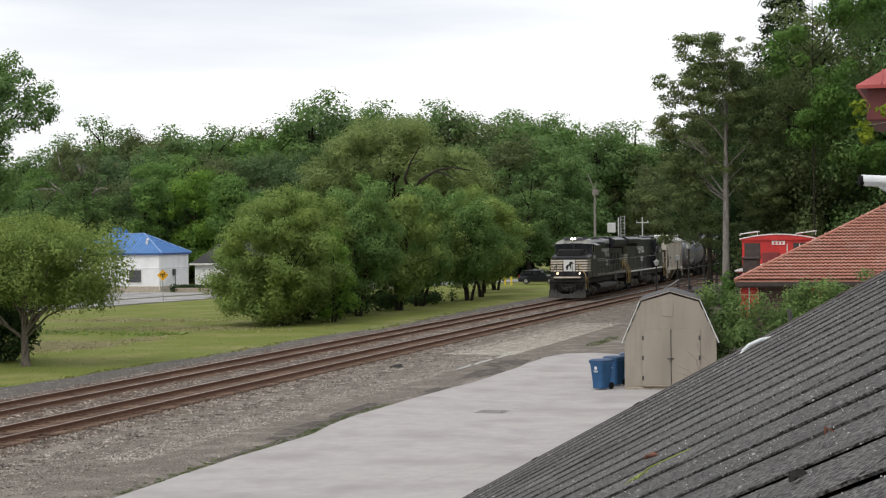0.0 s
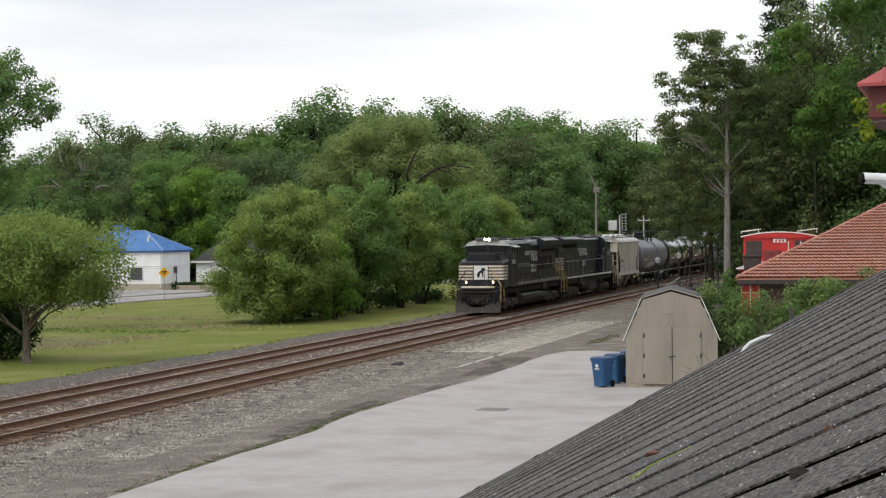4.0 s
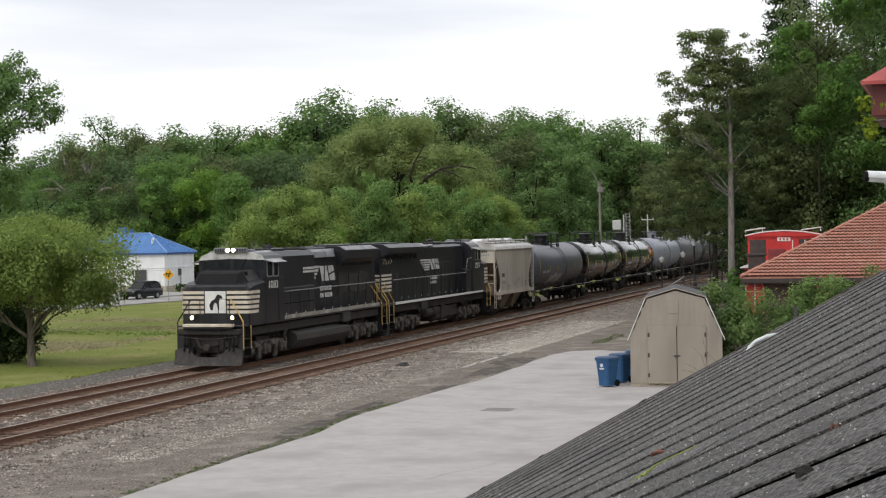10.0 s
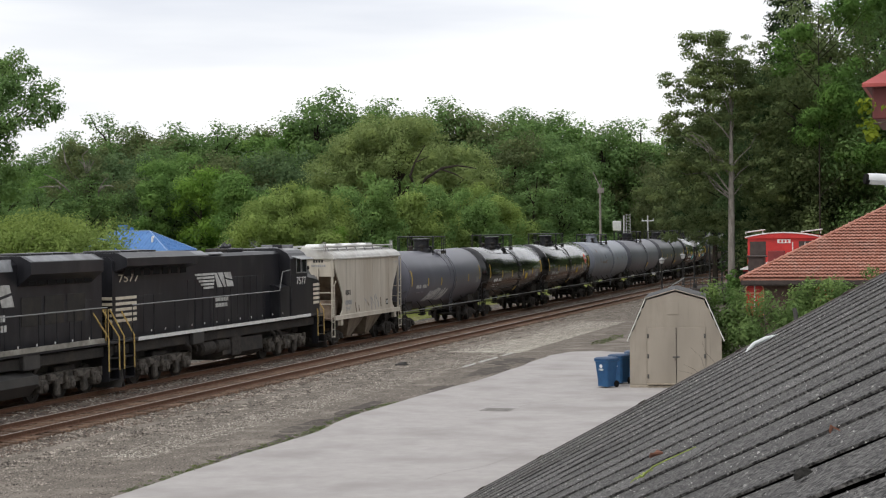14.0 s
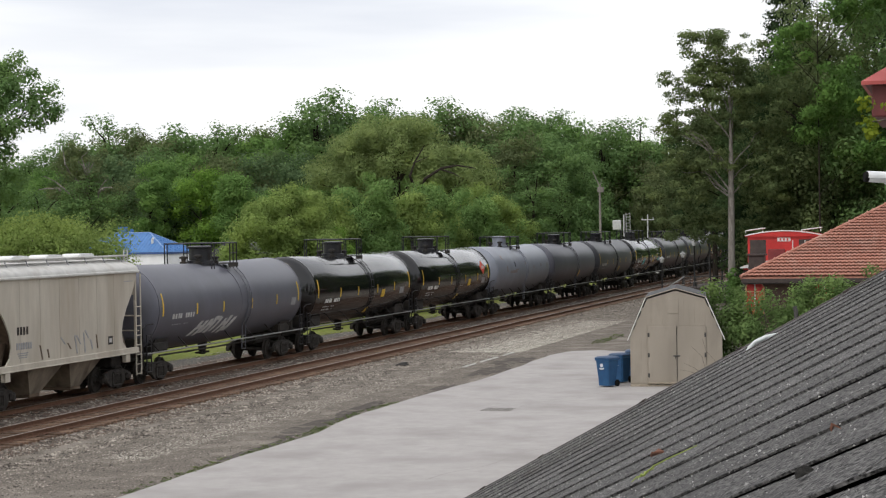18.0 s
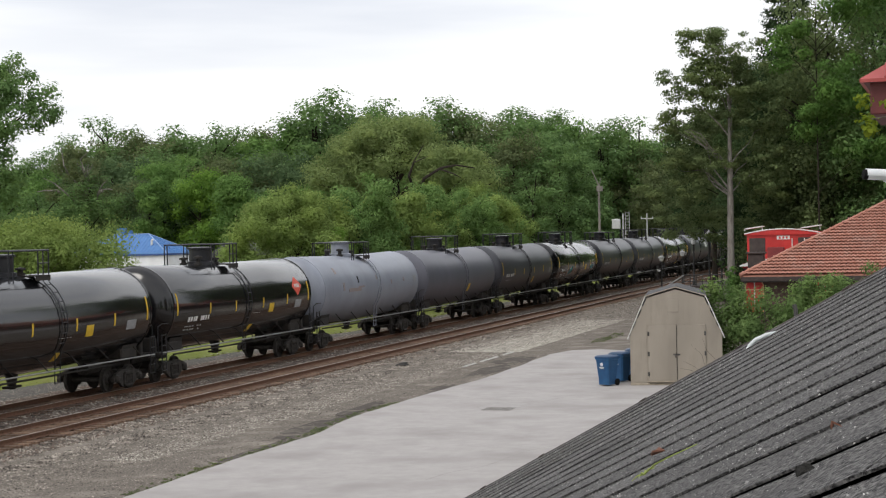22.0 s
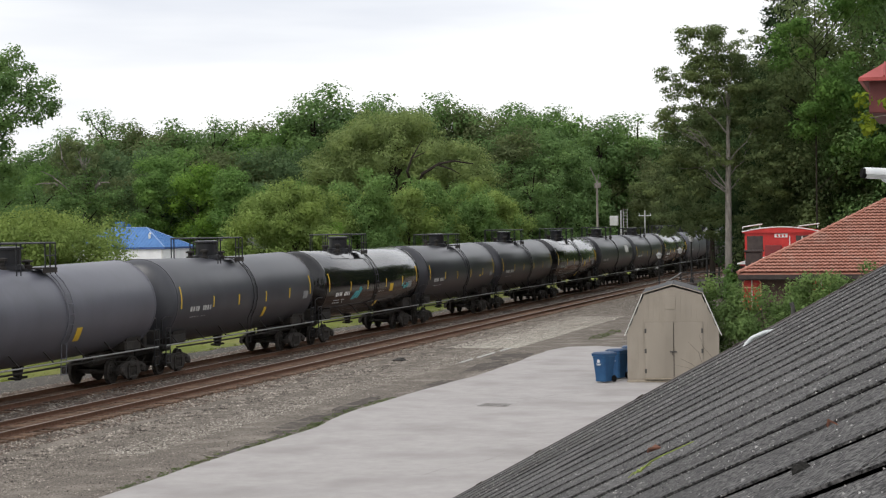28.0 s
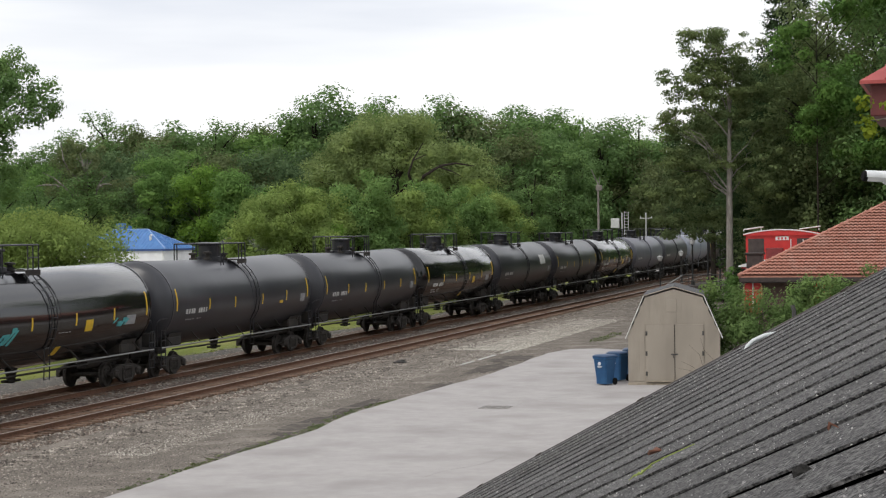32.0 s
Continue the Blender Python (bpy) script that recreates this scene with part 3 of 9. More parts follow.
# ---- trees ----
# the near shade tree on the lawn, with a second stem and a dark bush at its foot
tree("shade_tree", (-42.7, 76.2, -0.42), "low spreading olive-green shade tree on the lawn", [(0.2, 0, 4.9, 3.6, 3.4, 2.0), (-1.8, 0, 4.6, 3.0, 2.8, 1.8), (2.4, 0.3, 3.8, 2.0, 2.2, 1.4), (2.5, 0, 5.2, 2.2, 2.4, 1.7)], F_LEFT, M_BARK, 0.19, 1.3, clumps=150, clump=0.85, count=64000, leaf=0.1, seed=2, limbs=24, lean=(-0.3, 0.4), flat=0.8)
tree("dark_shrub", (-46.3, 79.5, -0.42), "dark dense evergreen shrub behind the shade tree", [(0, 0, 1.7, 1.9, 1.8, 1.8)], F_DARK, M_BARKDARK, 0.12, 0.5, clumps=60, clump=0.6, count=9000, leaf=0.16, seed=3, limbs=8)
# the tall tree at the left rim
tree("tall_tree", (-60.0, 98.8, -0.42), "tall broad-leaved tree rising over the lawn", [(2.4, 0, 14.4, 2.9, 3.0, 2.4), (3.5, 0, 15.9, 1.2, 1.4, 1.3), (5.1, 0, 14.2, 1.2, 1.4, 1.5), (4.6, 0, 12.9, 1.1, 1.2, 1.0), (0, 0, 10, 3.4, 3.2, 5)], F_WOOD, M_BARKDARK, 0.26, 4, clumps=150, clump=0.7, count=26000, leaf=0.17, seed=4, limbs=18)
# the row between lawn and tracks
ROW = [(-44.4, 113.3, 9.3, 4.1, 21, F_ROW), (-44.9, 120.5, 9.3, 3.2, 22, F_ROW), (-43.0, 126.0, 10.6, 3.0, 23, F_ROWB), (-45.6, 130.5, 9.4, 2.8, 24, F_ROW), (-42.6, 134.9, 9.4, 2.7, 25, F_ROW), (-43.2, 142.3, 10.4, 2.8, 26, F_ROWB), (-44.8, 149.5, 10.0, 2.9, 27, F_ROW), (-42.2, 154.5, 10.2, 2.8, 28, F_ROWB), (-43.0, 162.0, 10.6, 3.2, 29, F_ROW), (-45.5, 172.0, 9.6, 3.2, 30, F_ROWB), (-46.5, 181, 9.0, 3.0, 31, F_ROW)]
for k, (x, y, h, w, sd, leafage) in enumerate(ROW):
    full = k == 0
    low = 0.3 if full else 1.5
    mid = (h + low) / 2
    spec = [(0, 0, mid - 0.5, w, w, (h - low) / 2 - 0.4), (0.2, 0, h - 2.4, w * 0.66, w * 0.66, 2.2), (-0.4, 0.3, low + 1.7, w * 0.94, w * 0.9, 1.6)]
    tree("lawn_tree", (x, y, -0.42), "dense bushy olive-green tree with foliage to the ground" if full else "olive-green broad-leaved tree with dark bare lower stems", spec, leafage, M_BARKDARK, 0.13, 1.6, clumps=210 if full else 105, clump=0.80, count=76000 if full else 27000, leaf=0.13 if full else 0.15, seed=sd, limbs=14, stems=3, group="row of trees beside the tracks", hollow=0.55)
tree("young_tree", (-41.9, 117.2, -0.42), "young tree in fresh yellow-green leaf", [(0, 0, 4.2, 1.4, 1.6, 2.2), (0.3, 0, 2.2, 1.7, 1.6, 1.8), (-0.4, 0, 5.8, 0.8, 1.0, 1.0)], F_FRESH, M_BARKDARK, 0.07, 0.8, clumps=70, clump=0.55, count=12000, leaf=0.14, seed=36, limbs=10, stems=2)
# Deep-green leaf clumps added to stand in for the shade under the row.
rrng = np.random.default_rng(44)
rc = np.stack([-44.3 + rrng.normal(0, 1.2, 110), rrng.uniform(115, 150, 110), rrng.uniform(0.0, 1.0, 110)], -1)
rc[:, 2] *= np.clip((152 - rc[:, 1]) / 25, 0.15, 1)
tagged(part("row_undergrowth", leaf_mesh("row_undergrowth", clump_leaves(rc, rrng.uniform(0.4, 0.8, 110), 13000, 0.15, rrng), F_DARK), F_DARK), "low leaves added to darken the shade between the row's stems", "undergrowth", kind="stuff")

# tall thin tree beside the caboose
tree("tall_thin_tree", (-14.4, 115.6, -0.4), "tall thin grey-trunked tree with sparse layered foliage", [(-0.6, 0, 17.2, 2.9, 2.6, 2.0), (-1.2, 0, 15.0, 3.7, 3.0, 1.2), (-2.8, 0, 12.7, 2.2, 2.2, 1.4), (1.6, 0.5, 13.6, 2.4, 2.2, 2.6), (-1.8, 0.3, 10.2, 3.4, 2.6, 1.2), (-3.6, 0.2, 8.4, 2.4, 2.2, 1.3), (2, 1, 9.4, 2.2, 2.2, 2.2), (-2.6, 3.0, 6.6, 2.6, 2.0, 1.6), (2.8, 3.0, 6.4, 2.6, 2.0, 2.2)], F_TALL, M_PALEBARK, 0.23, 8.2, clumps=400, clump=0.52, count=56000, leaf=0.125, seed=41, top=14.5, limbs=30, lean=(0.1, 0), flat=0.5, hollow=0.15, thin=0.55)
# the dark wood behind the caboose
for k, (x, y, h, w, m) in enumerate([(-8.5, 121, 22, 5.2, F_TALL), (-2.5, 118, 27, 6.0, F_WOOD), (-11.2, 126, 20.5, 4.0, F_DARK), (-11.3, 131, 19, 5.0, F_DARK), (-5, 130, 24, 6, F_DARK), (-11, 141, 16, 5, F_DARK), (-9, 148, 14, 5, F_WOOD)]):
    tree("forest_tree", (x, y, -0.42), "large dark green forest tree behind the caboose", [(0, 0, h * 0.42, w, w, h * 0.34), (0.5, 0, h * 0.72, w * 0.8, w * 0.8, h * 0.26), (-0.8, -0.6, h * 0.25, w * 0.9, w * 0.8, h * 0.2)], m, M_BARKDARK, 0.4, h * 0.3, clumps=150, clump=1.35, count=46000, leaf=0.2, seed=50 + k, limbs=16, group="dark wood behind the caboose", hollow=0.3)
for k, (x, y, h, w) in enumerate([(-17.6, 147, 18.5, 4.2), (-13.8, 139, 19.5, 4.4), (-20.8, 156, 16.5, 3.8)]):
    tree("forest_tree", (x, y, -0.42), "large dark green forest tree behind the caboose", [(0, 0, h * 0.66, w, w, h * 0.26), (0.6, 0, h * 0.84, w * 0.7, w * 0.7, h * 0.15), (-0.5, 0, h * 0.48, w * 0.9, w * 0.9, h * 0.12)], F_TALL if k == 0 else F_DARK, M_BARKDARK, 0.22, h * 0.4, clumps=150, clump=0.95, count=24000, leaf=0.2, seed=80 + k, limbs=12, group="dark wood behind the caboose", hollow=0.3)
tree("maple", (-8.6, 113.5, -0.42), "bright green maple before the dark wood", [(-1.6, 0, 17.0, 1.5, 1.2, 1.7), (-0.6, 0, 12.6, 2.2, 1.6, 1.2), (1.6, 0, 14.6, 1.8, 1.4, 1.8), (2.6, 0, 20.5, 2.0, 1.6, 2.2), (3.0, 0, 10.5, 2.0, 1.4, 1.0)], F_MAPLE, M_BARKDARK, 0.06, 8, clumps=80, clump=0.6, count=13000, leaf=0.16, seed=88, limbs=14, hollow=0.2)
conifer = thing("spruce", "tall dark spruce rising over the wood", "tree", pose(-12.3, 136, -0.42))
part("trunk", Shape().tube([(0, 0, -0.1), (0, 0, 27)], [0.45, 0.05], 9), M_BARKDARK, conifer, round_off=True)
crng = np.random.default_rng(77)
cz = np.sort(crng.uniform(12, 27, 260))
ca = crng.uniform(0, 6.28, 260)
cr = (27.6 - cz) * 0.2 + crng.uniform(0, 0.8, 260)
cc = np.stack([np.cos(ca) * cr * 0.8, np.sin(ca) * cr * 0.8, cz - 0.2 * cr], -1)
part("crown", leaf_mesh("crown", clump_leaves(cc, 0.35 + 0.30 * cr, 26000, 0.17, crng, 0.35), F_CONIFER), F_CONIFER, conifer)

# the woods behind the road: a broad pale willow and rows of forest trees
willow = tree("willow", (-70.5, 221, -0.42), "broad pale green willow with dark bare limbs", [(-0.5, 0, 16.0, 9.0, 6, 4.6), (-6.5, -1, 14.0, 5.5, 5, 3.6), (6.5, -1, 13.6, 5.0, 5, 3.4), (10.5, -0.5, 13.2, 3.6, 4, 2.8), (-1.5, 0, 18.6, 6.5, 5, 2.6)], F_WILLOW, M_BARKDARK, 0.75, 6.5, clumps=170, clump=1.6, count=66000, leaf=0.22, seed=61, limbs=20, flat=0.75)
for line, r in (([(4.2, -5.0, 10.8), (5.0, -10.4, 12.8), (5.8, -10.8, 14.6), (7.0, -10.6, 16.6)], 0.22), ([(4.8, -5.0, 10.8), (7.0, -10.5, 12.5), (9.2, -10.8, 13.7), (11.2, -10.8, 14.0), (13.4, -10.2, 13.6)], 0.26), ([(9.0, -10.8, 13.6), (10.8, -10.9, 13.0), (11.8, -10.7, 12.4)], 0.13), ([(5.6, -10.8, 14.4), (7.6, -10.8, 15.2)], 0.11)):
    part("bare_limb", Shape().tube(line, [r * (1 - 0.75 * i / (len(line) - 1)) for i in range(len(line))], 7), M_BARKDARK, willow, "dark bare limb", round_off=True)
STOCK = []
for k in range(6):
    h, w = (19, 21, 23, 17, 20, 22)[k], (4.6, 5.4, 5.0, 5.4, 4.4, 5.8)[k]
    spec = [(0, 0, h * 0.5, w, w, h * 0.34), (1.0 * (-1) ** k, 0, h * 0.74, w * 0.78, w * 0.78, h * 0.20), (-1.4 * (-1) ** k, 0.5, h * 0.3, w * 0.9, w * 0.85, h * 0.2)]
    STOCK.append((h, tree("woodland_tree", (-200 + 10 * k, 330, -0.42), "tall woodland tree in full green leaf", spec, (F_WOODB, F_WOOD, F_WOODB, F_WOODC, F_WOODD, F_WOOD)[k], M_BARKDARK, 0.35, h * 0.3, clumps=105, clump=1.35, count=13500, leaf=0.27, seed=90 + k, limbs=10, group="woods beyond the road", hollow=0.5)))
WOOD_BACK = [(-139, 229, 20.3), (-132, 229, 19), (-128, 232, 19.6), (-124, 236, 22.2), (-120, 239, 21.9), (-113, 237, 20.1), (-108, 239, 20.4), (-104, 240, 20.4), (-101, 245, 20.6), (-94, 240, 21.8), (-89, 242, 26), (-84, 247, 25), (-81, 253, 25), (-76, 255, 25.3), (-70, 257, 23.7), (-66, 259, 23.6), (-60, 254, 23.2), (-56, 259, 23.3), (-50, 256, 21.1), (-46, 261, 21.6), (-42, 266, 20.3), (-40.5, 250, 15), (-45.5, 258, 17.5), (-36.5, 262, 13)]
WOOD_MID = [(-133, 221, 15.5), (-124, 216, 14.5), (-121, 221, 15.3), (-116, 224, 17.5), (-109, 217, 17), (-107, 227, 17.1), (-102, 224, 16.6), (-98, 228, 16.3), (-93, 230, 16.5), (-88, 227, 18.3), (-59, 238, 19.1), (-53, 240, 18.8), (-64, 232, 17.3), (-52, 248, 16.4), (-34, 272, 16)]
WOOD_FRONT = [(-124, 205, 10.9), (-117, 202, 10.8), (-112, 203, 11.1), (-105, 202, 13), (-104, 211, 12.7), (-98, 209, 12.6), (-92, 210, 12), (-87, 213, 11.8), (-80, 217, 12.6), (-97, 215, 13), (-55, 232, 13.5), (-30, 280, 14), (-38, 262, 13)]
wrng = np.random.default_rng(12)
# the crowns close up into one dense line
ORDER = sorted(WOOD_BACK)
WOOD_FILL = [((p[0] + q[0]) / 2, (p[1] + q[1]) / 2 + 5, min(p[2], q[2]) - 0.2) for p, q in zip(ORDER, ORDER[1:]) if q[0] < -38 and abs(p[2] - q[2]) < 5]
WOOD_FILL += [(-79, 237, 14.5), (-73.5, 238, 14.5), (-68, 239, 14), (-62, 240, 14)]
for k, (x, y, h) in enumerate(WOOD_BACK + WOOD_MID + WOOD_FRONT + WOOD_FILL):
    h0, src = STOCK[wrng.integers(0, 6)]
    t = copy_thing(src, pose(x, y, -0.42, 0, 0, wrng.uniform(0, 360)))
    q = h / h0 * (0.98 if x < -121 else 1.12 if x < -95 else 1.06)
    t.scale = (max(q, 0.8) * 1.14, max(q, 0.8) * 1.14, q)
for k, (h0, src) in enumerate(STOCK):
    src.location = (-150 + 3 * k if k < 3 else -30 + 9 * (k - 3), 232 + 2 * k if k < 3 else 285 + 6 * k, -0.42)
# three maples in bright leaf behind the white building, and an old half-dead tree
for k, (x, y, h) in enumerate([(-97.5, 204, 15.5), (-91.5, 206, 15.0), (-86.2, 205, 14.4)]):
    tree("maple", (x, y, -0.42), "bright green maple behind the white building", [(0, 0, h * 0.52, 2.9, 2.8, h * 0.36), (0.4, 0, h * 0.80, 2.0, 2.0, h * 0.18), (-0.8, 0, h * 0.32, 2.6, 2.4, h * 0.2)], F_WOODB if k != 1 else F_FRESH, M_BARKDARK, 0.2, 3, clumps=46, clump=1.2, count=15000, leaf=0.22, seed=130 + k, limbs=10, group="maples behind the white building", hollow=0.4)
old = tree("half_dead_tree", (-105.6, 203, -0.42), "old half-dead tree with bare grey limbs", [(0, 0, 15, 4.2, 3.5, 3.6), (-1.5, 0, 11, 3.6, 3, 2.4)], F_WOODD, M_PALEBARK, 0.34, 8, clumps=60, clump=0.8, count=5200, leaf=0.24, seed=140, top=15, limbs=14)
orng = np.random.default_rng(141)
snag = Shape()
for a0, a1 in (((0, 0, 8), (4.6, -3.4, 13.0)), ((2.6, -2.0, 11.4), (5.4, -3.6, 11.9)), ((0, 0, 8.6), (-4.2, -3.2, 13.6)), ((0, 0, 10), (2.0, -3.2, 16.6)), ((0, 0, 10), (-1.6, -3.2, 17.4)), ((-2.6, -2, 11.8), (-5.0, -3.4, 11.9))):
    limb(snag, a0, a1, 0.17, 0.04, orng, 0.2, 5, 6)
part("bare_limb", snag, M_PALEBARK, old, "bare grey limbs")
# undergrowth at the wood's foot
us, ur = [], []
for k in range(420):
    t = wrng.random()
    x = -140 + 115 * t
    y = 203 + 52 * t + wrng.uniform(-3, 8)
    us.append((x, y + 6, wrng.uniform(0, 3.2)))
    ur.append(wrng.uniform(1.0, 1.9))
for k in range(150):
    us.append((wrng.uniform(-13, 8), wrng.uniform(124, 150), wrng.uniform(0, 4)))
    ur.append(wrng.uniform(0.9, 1.6))
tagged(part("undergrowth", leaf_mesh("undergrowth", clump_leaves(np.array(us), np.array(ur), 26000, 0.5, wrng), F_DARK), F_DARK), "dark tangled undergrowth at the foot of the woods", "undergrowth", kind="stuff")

# hidden trees added down the line, so the distant train reflects dark leaves
for k in range(12):
    h0, src = STOCK[wrng.integers(0, 6)]
    t = copy_thing(src, pose(-13 + 13 * (k % 2) + wrng.uniform(-1.5, 1.5), 165 + 14 * k, -0.42, 0, 0, wrng.uniform(0, 360)))
    t.scale = (1.3, 1.3, 1.0 + 0.03 * (k % 4))
# trees added out of view beside and behind the depot, for dark reflections in tanks
for k in range(9):
    h0, src = STOCK[wrng.integers(0, 6)]
    t = copy_thing(src, pose(17 + 9 * (k % 2) + wrng.uniform(-2, 2), -42 + 19 * k, -0.42, 0, 0, wrng.uniform(0, 360)))
    t.scale = (1.25, 1.25, 1.1 + 0.02 * (k % 5))

# ---- the depot roof under the camera ----
M_SHINGLE = surface("asphalt_shingle", (0.030, 0.029, 0.030), (0.215, 0.209, 0.204), size=0.0065, rough=0.95, bump=0.004, bump_size=0.006, blotch=(0.058, 0.057, 0.057), blotch_size=0.18, blotch_at=(0.48, 0.9), ramp=(0.41, 0.62), spread=0.15, spec=0.12)
M_NEARBLACK = surface("near_black_matt", (0.008, 0.008, 0.008), (0.018, 0.017, 0.017), size=0.05, rough=0.95, spec=0.1)
M_GRANULE = surface("pale_roof_grit", (0.2, 0.196, 0.19), (0.42, 0.41, 0.395), size=0.5, rough=0.9, spread=0.6, island=True)
M_BROWNMETAL = surface("brown_drip_edge", (0.035, 0.027, 0.022), (0.07, 0.055, 0.045), size=0.2, rough=0.5, metal=0.4)
M_CREAMWALL = surface("depot_wall_paint", (0.42, 0.39, 0.33), (0.52, 0.48, 0.41), size=0.4, rough=0.8, bump=0.003)
OVER = 0.22                                   # the lens stands this far off the roof's face
n_ = Vector((-0.508, -0.033, 0.861)).normalized()
l_ = Vector((-0.640, 0.683, -0.352))
l_ = (l_ - n_ * l_.dot(n_)).normalized()
b_ = n_.cross(l_)
ROOF = Matrix.Translation(Vector(EYE) - n_ * OVER) @ Matrix((l_, b_, n_)).transposed().to_4x4()
depot = thing("depot_building", "low depot building with a worn grey asphalt-shingle roof", "building", ROOF)
# Near-black deck shows through the shingle gaps, drawing the courses' shadow lines.
deck = part("roof", Shape().box((4.0, -1.05, -0.07), (15.0, 6.7, 0.12)), M_NEARBLACK, depot, "sloping roof of weathered grey shingles")
B0, B1, ROW_W = -4.38, 2.25, 0.18
srng = random.Random(31)
row = 0
b = B0
kept = 0
loose = Shape()
COURSES = []


def sway(along, course):
    """How far a course's edge strays from its chalk line."""
    return 0.0 if course == 0 else 0.030 * noise.noise(Vector((along * 0.9, course * 0.47, 4))) + 0.015 * noise.noise(Vector((along * 3.3, course * 1.3, 9)))


while b < B1:
    a = -3.4 + srng.uniform(0, 0.9)
    w = ROW_W * srng.uniform(0.94, 1.06)
    COURSES.append((b, w))
    while a < 11.4:
        ln = srng.uniform(0.22, 0.6)
        dw = srng.uniform(-0.012, 0.006)
        lift = srng.uniform(0.001, 0.004)
        near = a + ln > 0.8 and a < 9.2 and b < 0.2
        c0, c1, d0, d1 = a + 0.002, a + ln - 0.002, b + 0.001, b + w - 0.0030 + dw * 0.35
        u0, u1, t0, t1 = sway(c0, row), sway(c1, row), sway(c0, row + 1), sway(c1, row + 1)
        j0, j1 = srng.uniform(-0.010, 0.004), srng.uniform(-0.010, 0.004)
        sh = Shape().add([(c0, d0 + u0, -0.004), (c1, d0 + u1, -0.004), (c1, d1 + j1 + t1, 0.001), (c0, d1 + j0 + t0, 0.001), (c0, d0 + u0, 0.001), (c1, d0 + u1, 0.001), (c1, d1 + j1 + t1, 0.003 + lift * 0.6), (c0, d1 + j0 + t0, 0.003 + lift * 0.6)],
                         [(0, 3, 2, 1), (4, 5, 6, 7), (0, 1, 5, 4), (1, 2, 6, 5), (2, 3, 7, 6), (3, 0, 4, 7)])
        if near and kept < 295:
            part("shingle", sh, M_SHINGLE, deck)
            kept += 1
        else:
            loose.add(sh.v, sh.f)
        a += ln
    b += w
    row += 1
tagged(part("upper_shingles", loose, M_SHINGLE, deck, "more weathered grey shingles"), kind="stuff")
part("drip_edge", Shape().box((4.0, -4.393, -0.03), (15.0, 0.022, 0.07), 0.005), M_BROWNMETAL, depot, "brown metal drip edge")
for k in range(12):
    part("clip", Shape().box((1.6 + 0.66 * k + srng.uniform(-0.2, 0.2), -4.385, 0.006), (0.010, srng.uniform(0.02, 0.04), 0.006), 0.001), M_BROWNMETAL, depot)
# painted walls under the whole roof, from its underside down to the yard
outline = [(-3.2, -4.1), (11.2, -4.1), (11.2, 1.95), (-3.2, 1.95)]
tops = [ROOF @ Vector((a, b, -0.125)) for a, b in outline]
feet = [Vector((v.x, v.y, -0.32)) for v in tops]
part("wall", Shape().add([ROOF.inverted() @ v for v in feet + tops], [(3, 2, 1, 0), (4, 5, 6, 7)] + [(i, (i + 1) % 4, 4 + (i + 1) % 4, 4 + i) for i in range(4)]), M_CREAMWALL, depot, "cream painted depot wall")
part("ridge_cap", Shape().box((4.0, 2.24, 0.012), (14.9, 0.2, 0.012), 0.004), M_SHINGLE, depot)
grit = Shape()
for k in range(20000):
    a, b = 0.7 + 6.5 * srng.random() ** 1.6, srng.uniform(-4.3, -0.5)
    r = srng.uniform(0.0008, 0.0021) * (0.75 + 0.1 * a) * (1.9 if k % 40 == 0 else 1.0)
    b0, w = [q for q in COURSES if q[0] <= b][-1]
    z = 0.001 + 0.0035 * (b - b0) / w
    c, d = math.cos(7.0 * k), math.sin(7.0 * k)
    grit.add([(a + r * c, b + r * d, z - 0.0004), (a - r * d, b + r * c, z - 0.0004), (a - r * c, b - r * d, z - 0.0004), (a + r * d, b - r * c, z - 0.0004), (a, b, z + 0.0007 + 0.6 * r)], [(0, 1, 4), (1, 2, 4), (2, 3, 4), (3, 0, 4)])
tagged(part("roof_grit", grit, M_GRANULE, deck, "pale grit and specks on the shingles"), kind="stuff")
# debris lying on the roof
M_STRAW = surface("yellow_green_grass_stalk", (0.2, 0.26, 0.05), (0.36, 0.42, 0.1), size=0.1, rough=0.8)
stalk = thing("grass_tuft", "yellow-green grass stalk lying on the shingles", "grass", ROOF @ pose(2.68, -1.83, 0.010))
part("stem", Shape().tube([(0, 0, 0.003), (-0.035, -0.006, 0.010), (-0.07, -0.012, 0.010), (-0.105, -0.058, 0.004)], [0.0015, 0.0015, 0.0012, 0.0008], 5), M_STRAW, stalk)
for k in range(9):
    an = srng.uniform(0, 6.28)
    part("blade", Shape().tube([(0, 0, 0.002), (0.012 * math.cos(an), 0.012 * math.sin(an), 0.007), (0.026 * math.cos(an), 0.026 * math.sin(an), 0.004)], [0.0014, 0.0014, 0.0005], 4), M_STRAW, stalk)
M_DEADLEAF = surface("brown_dead_leaf", (0.14, 0.06, 0.04), (0.24, 0.11, 0.07), size=0.03, rough=0.9)
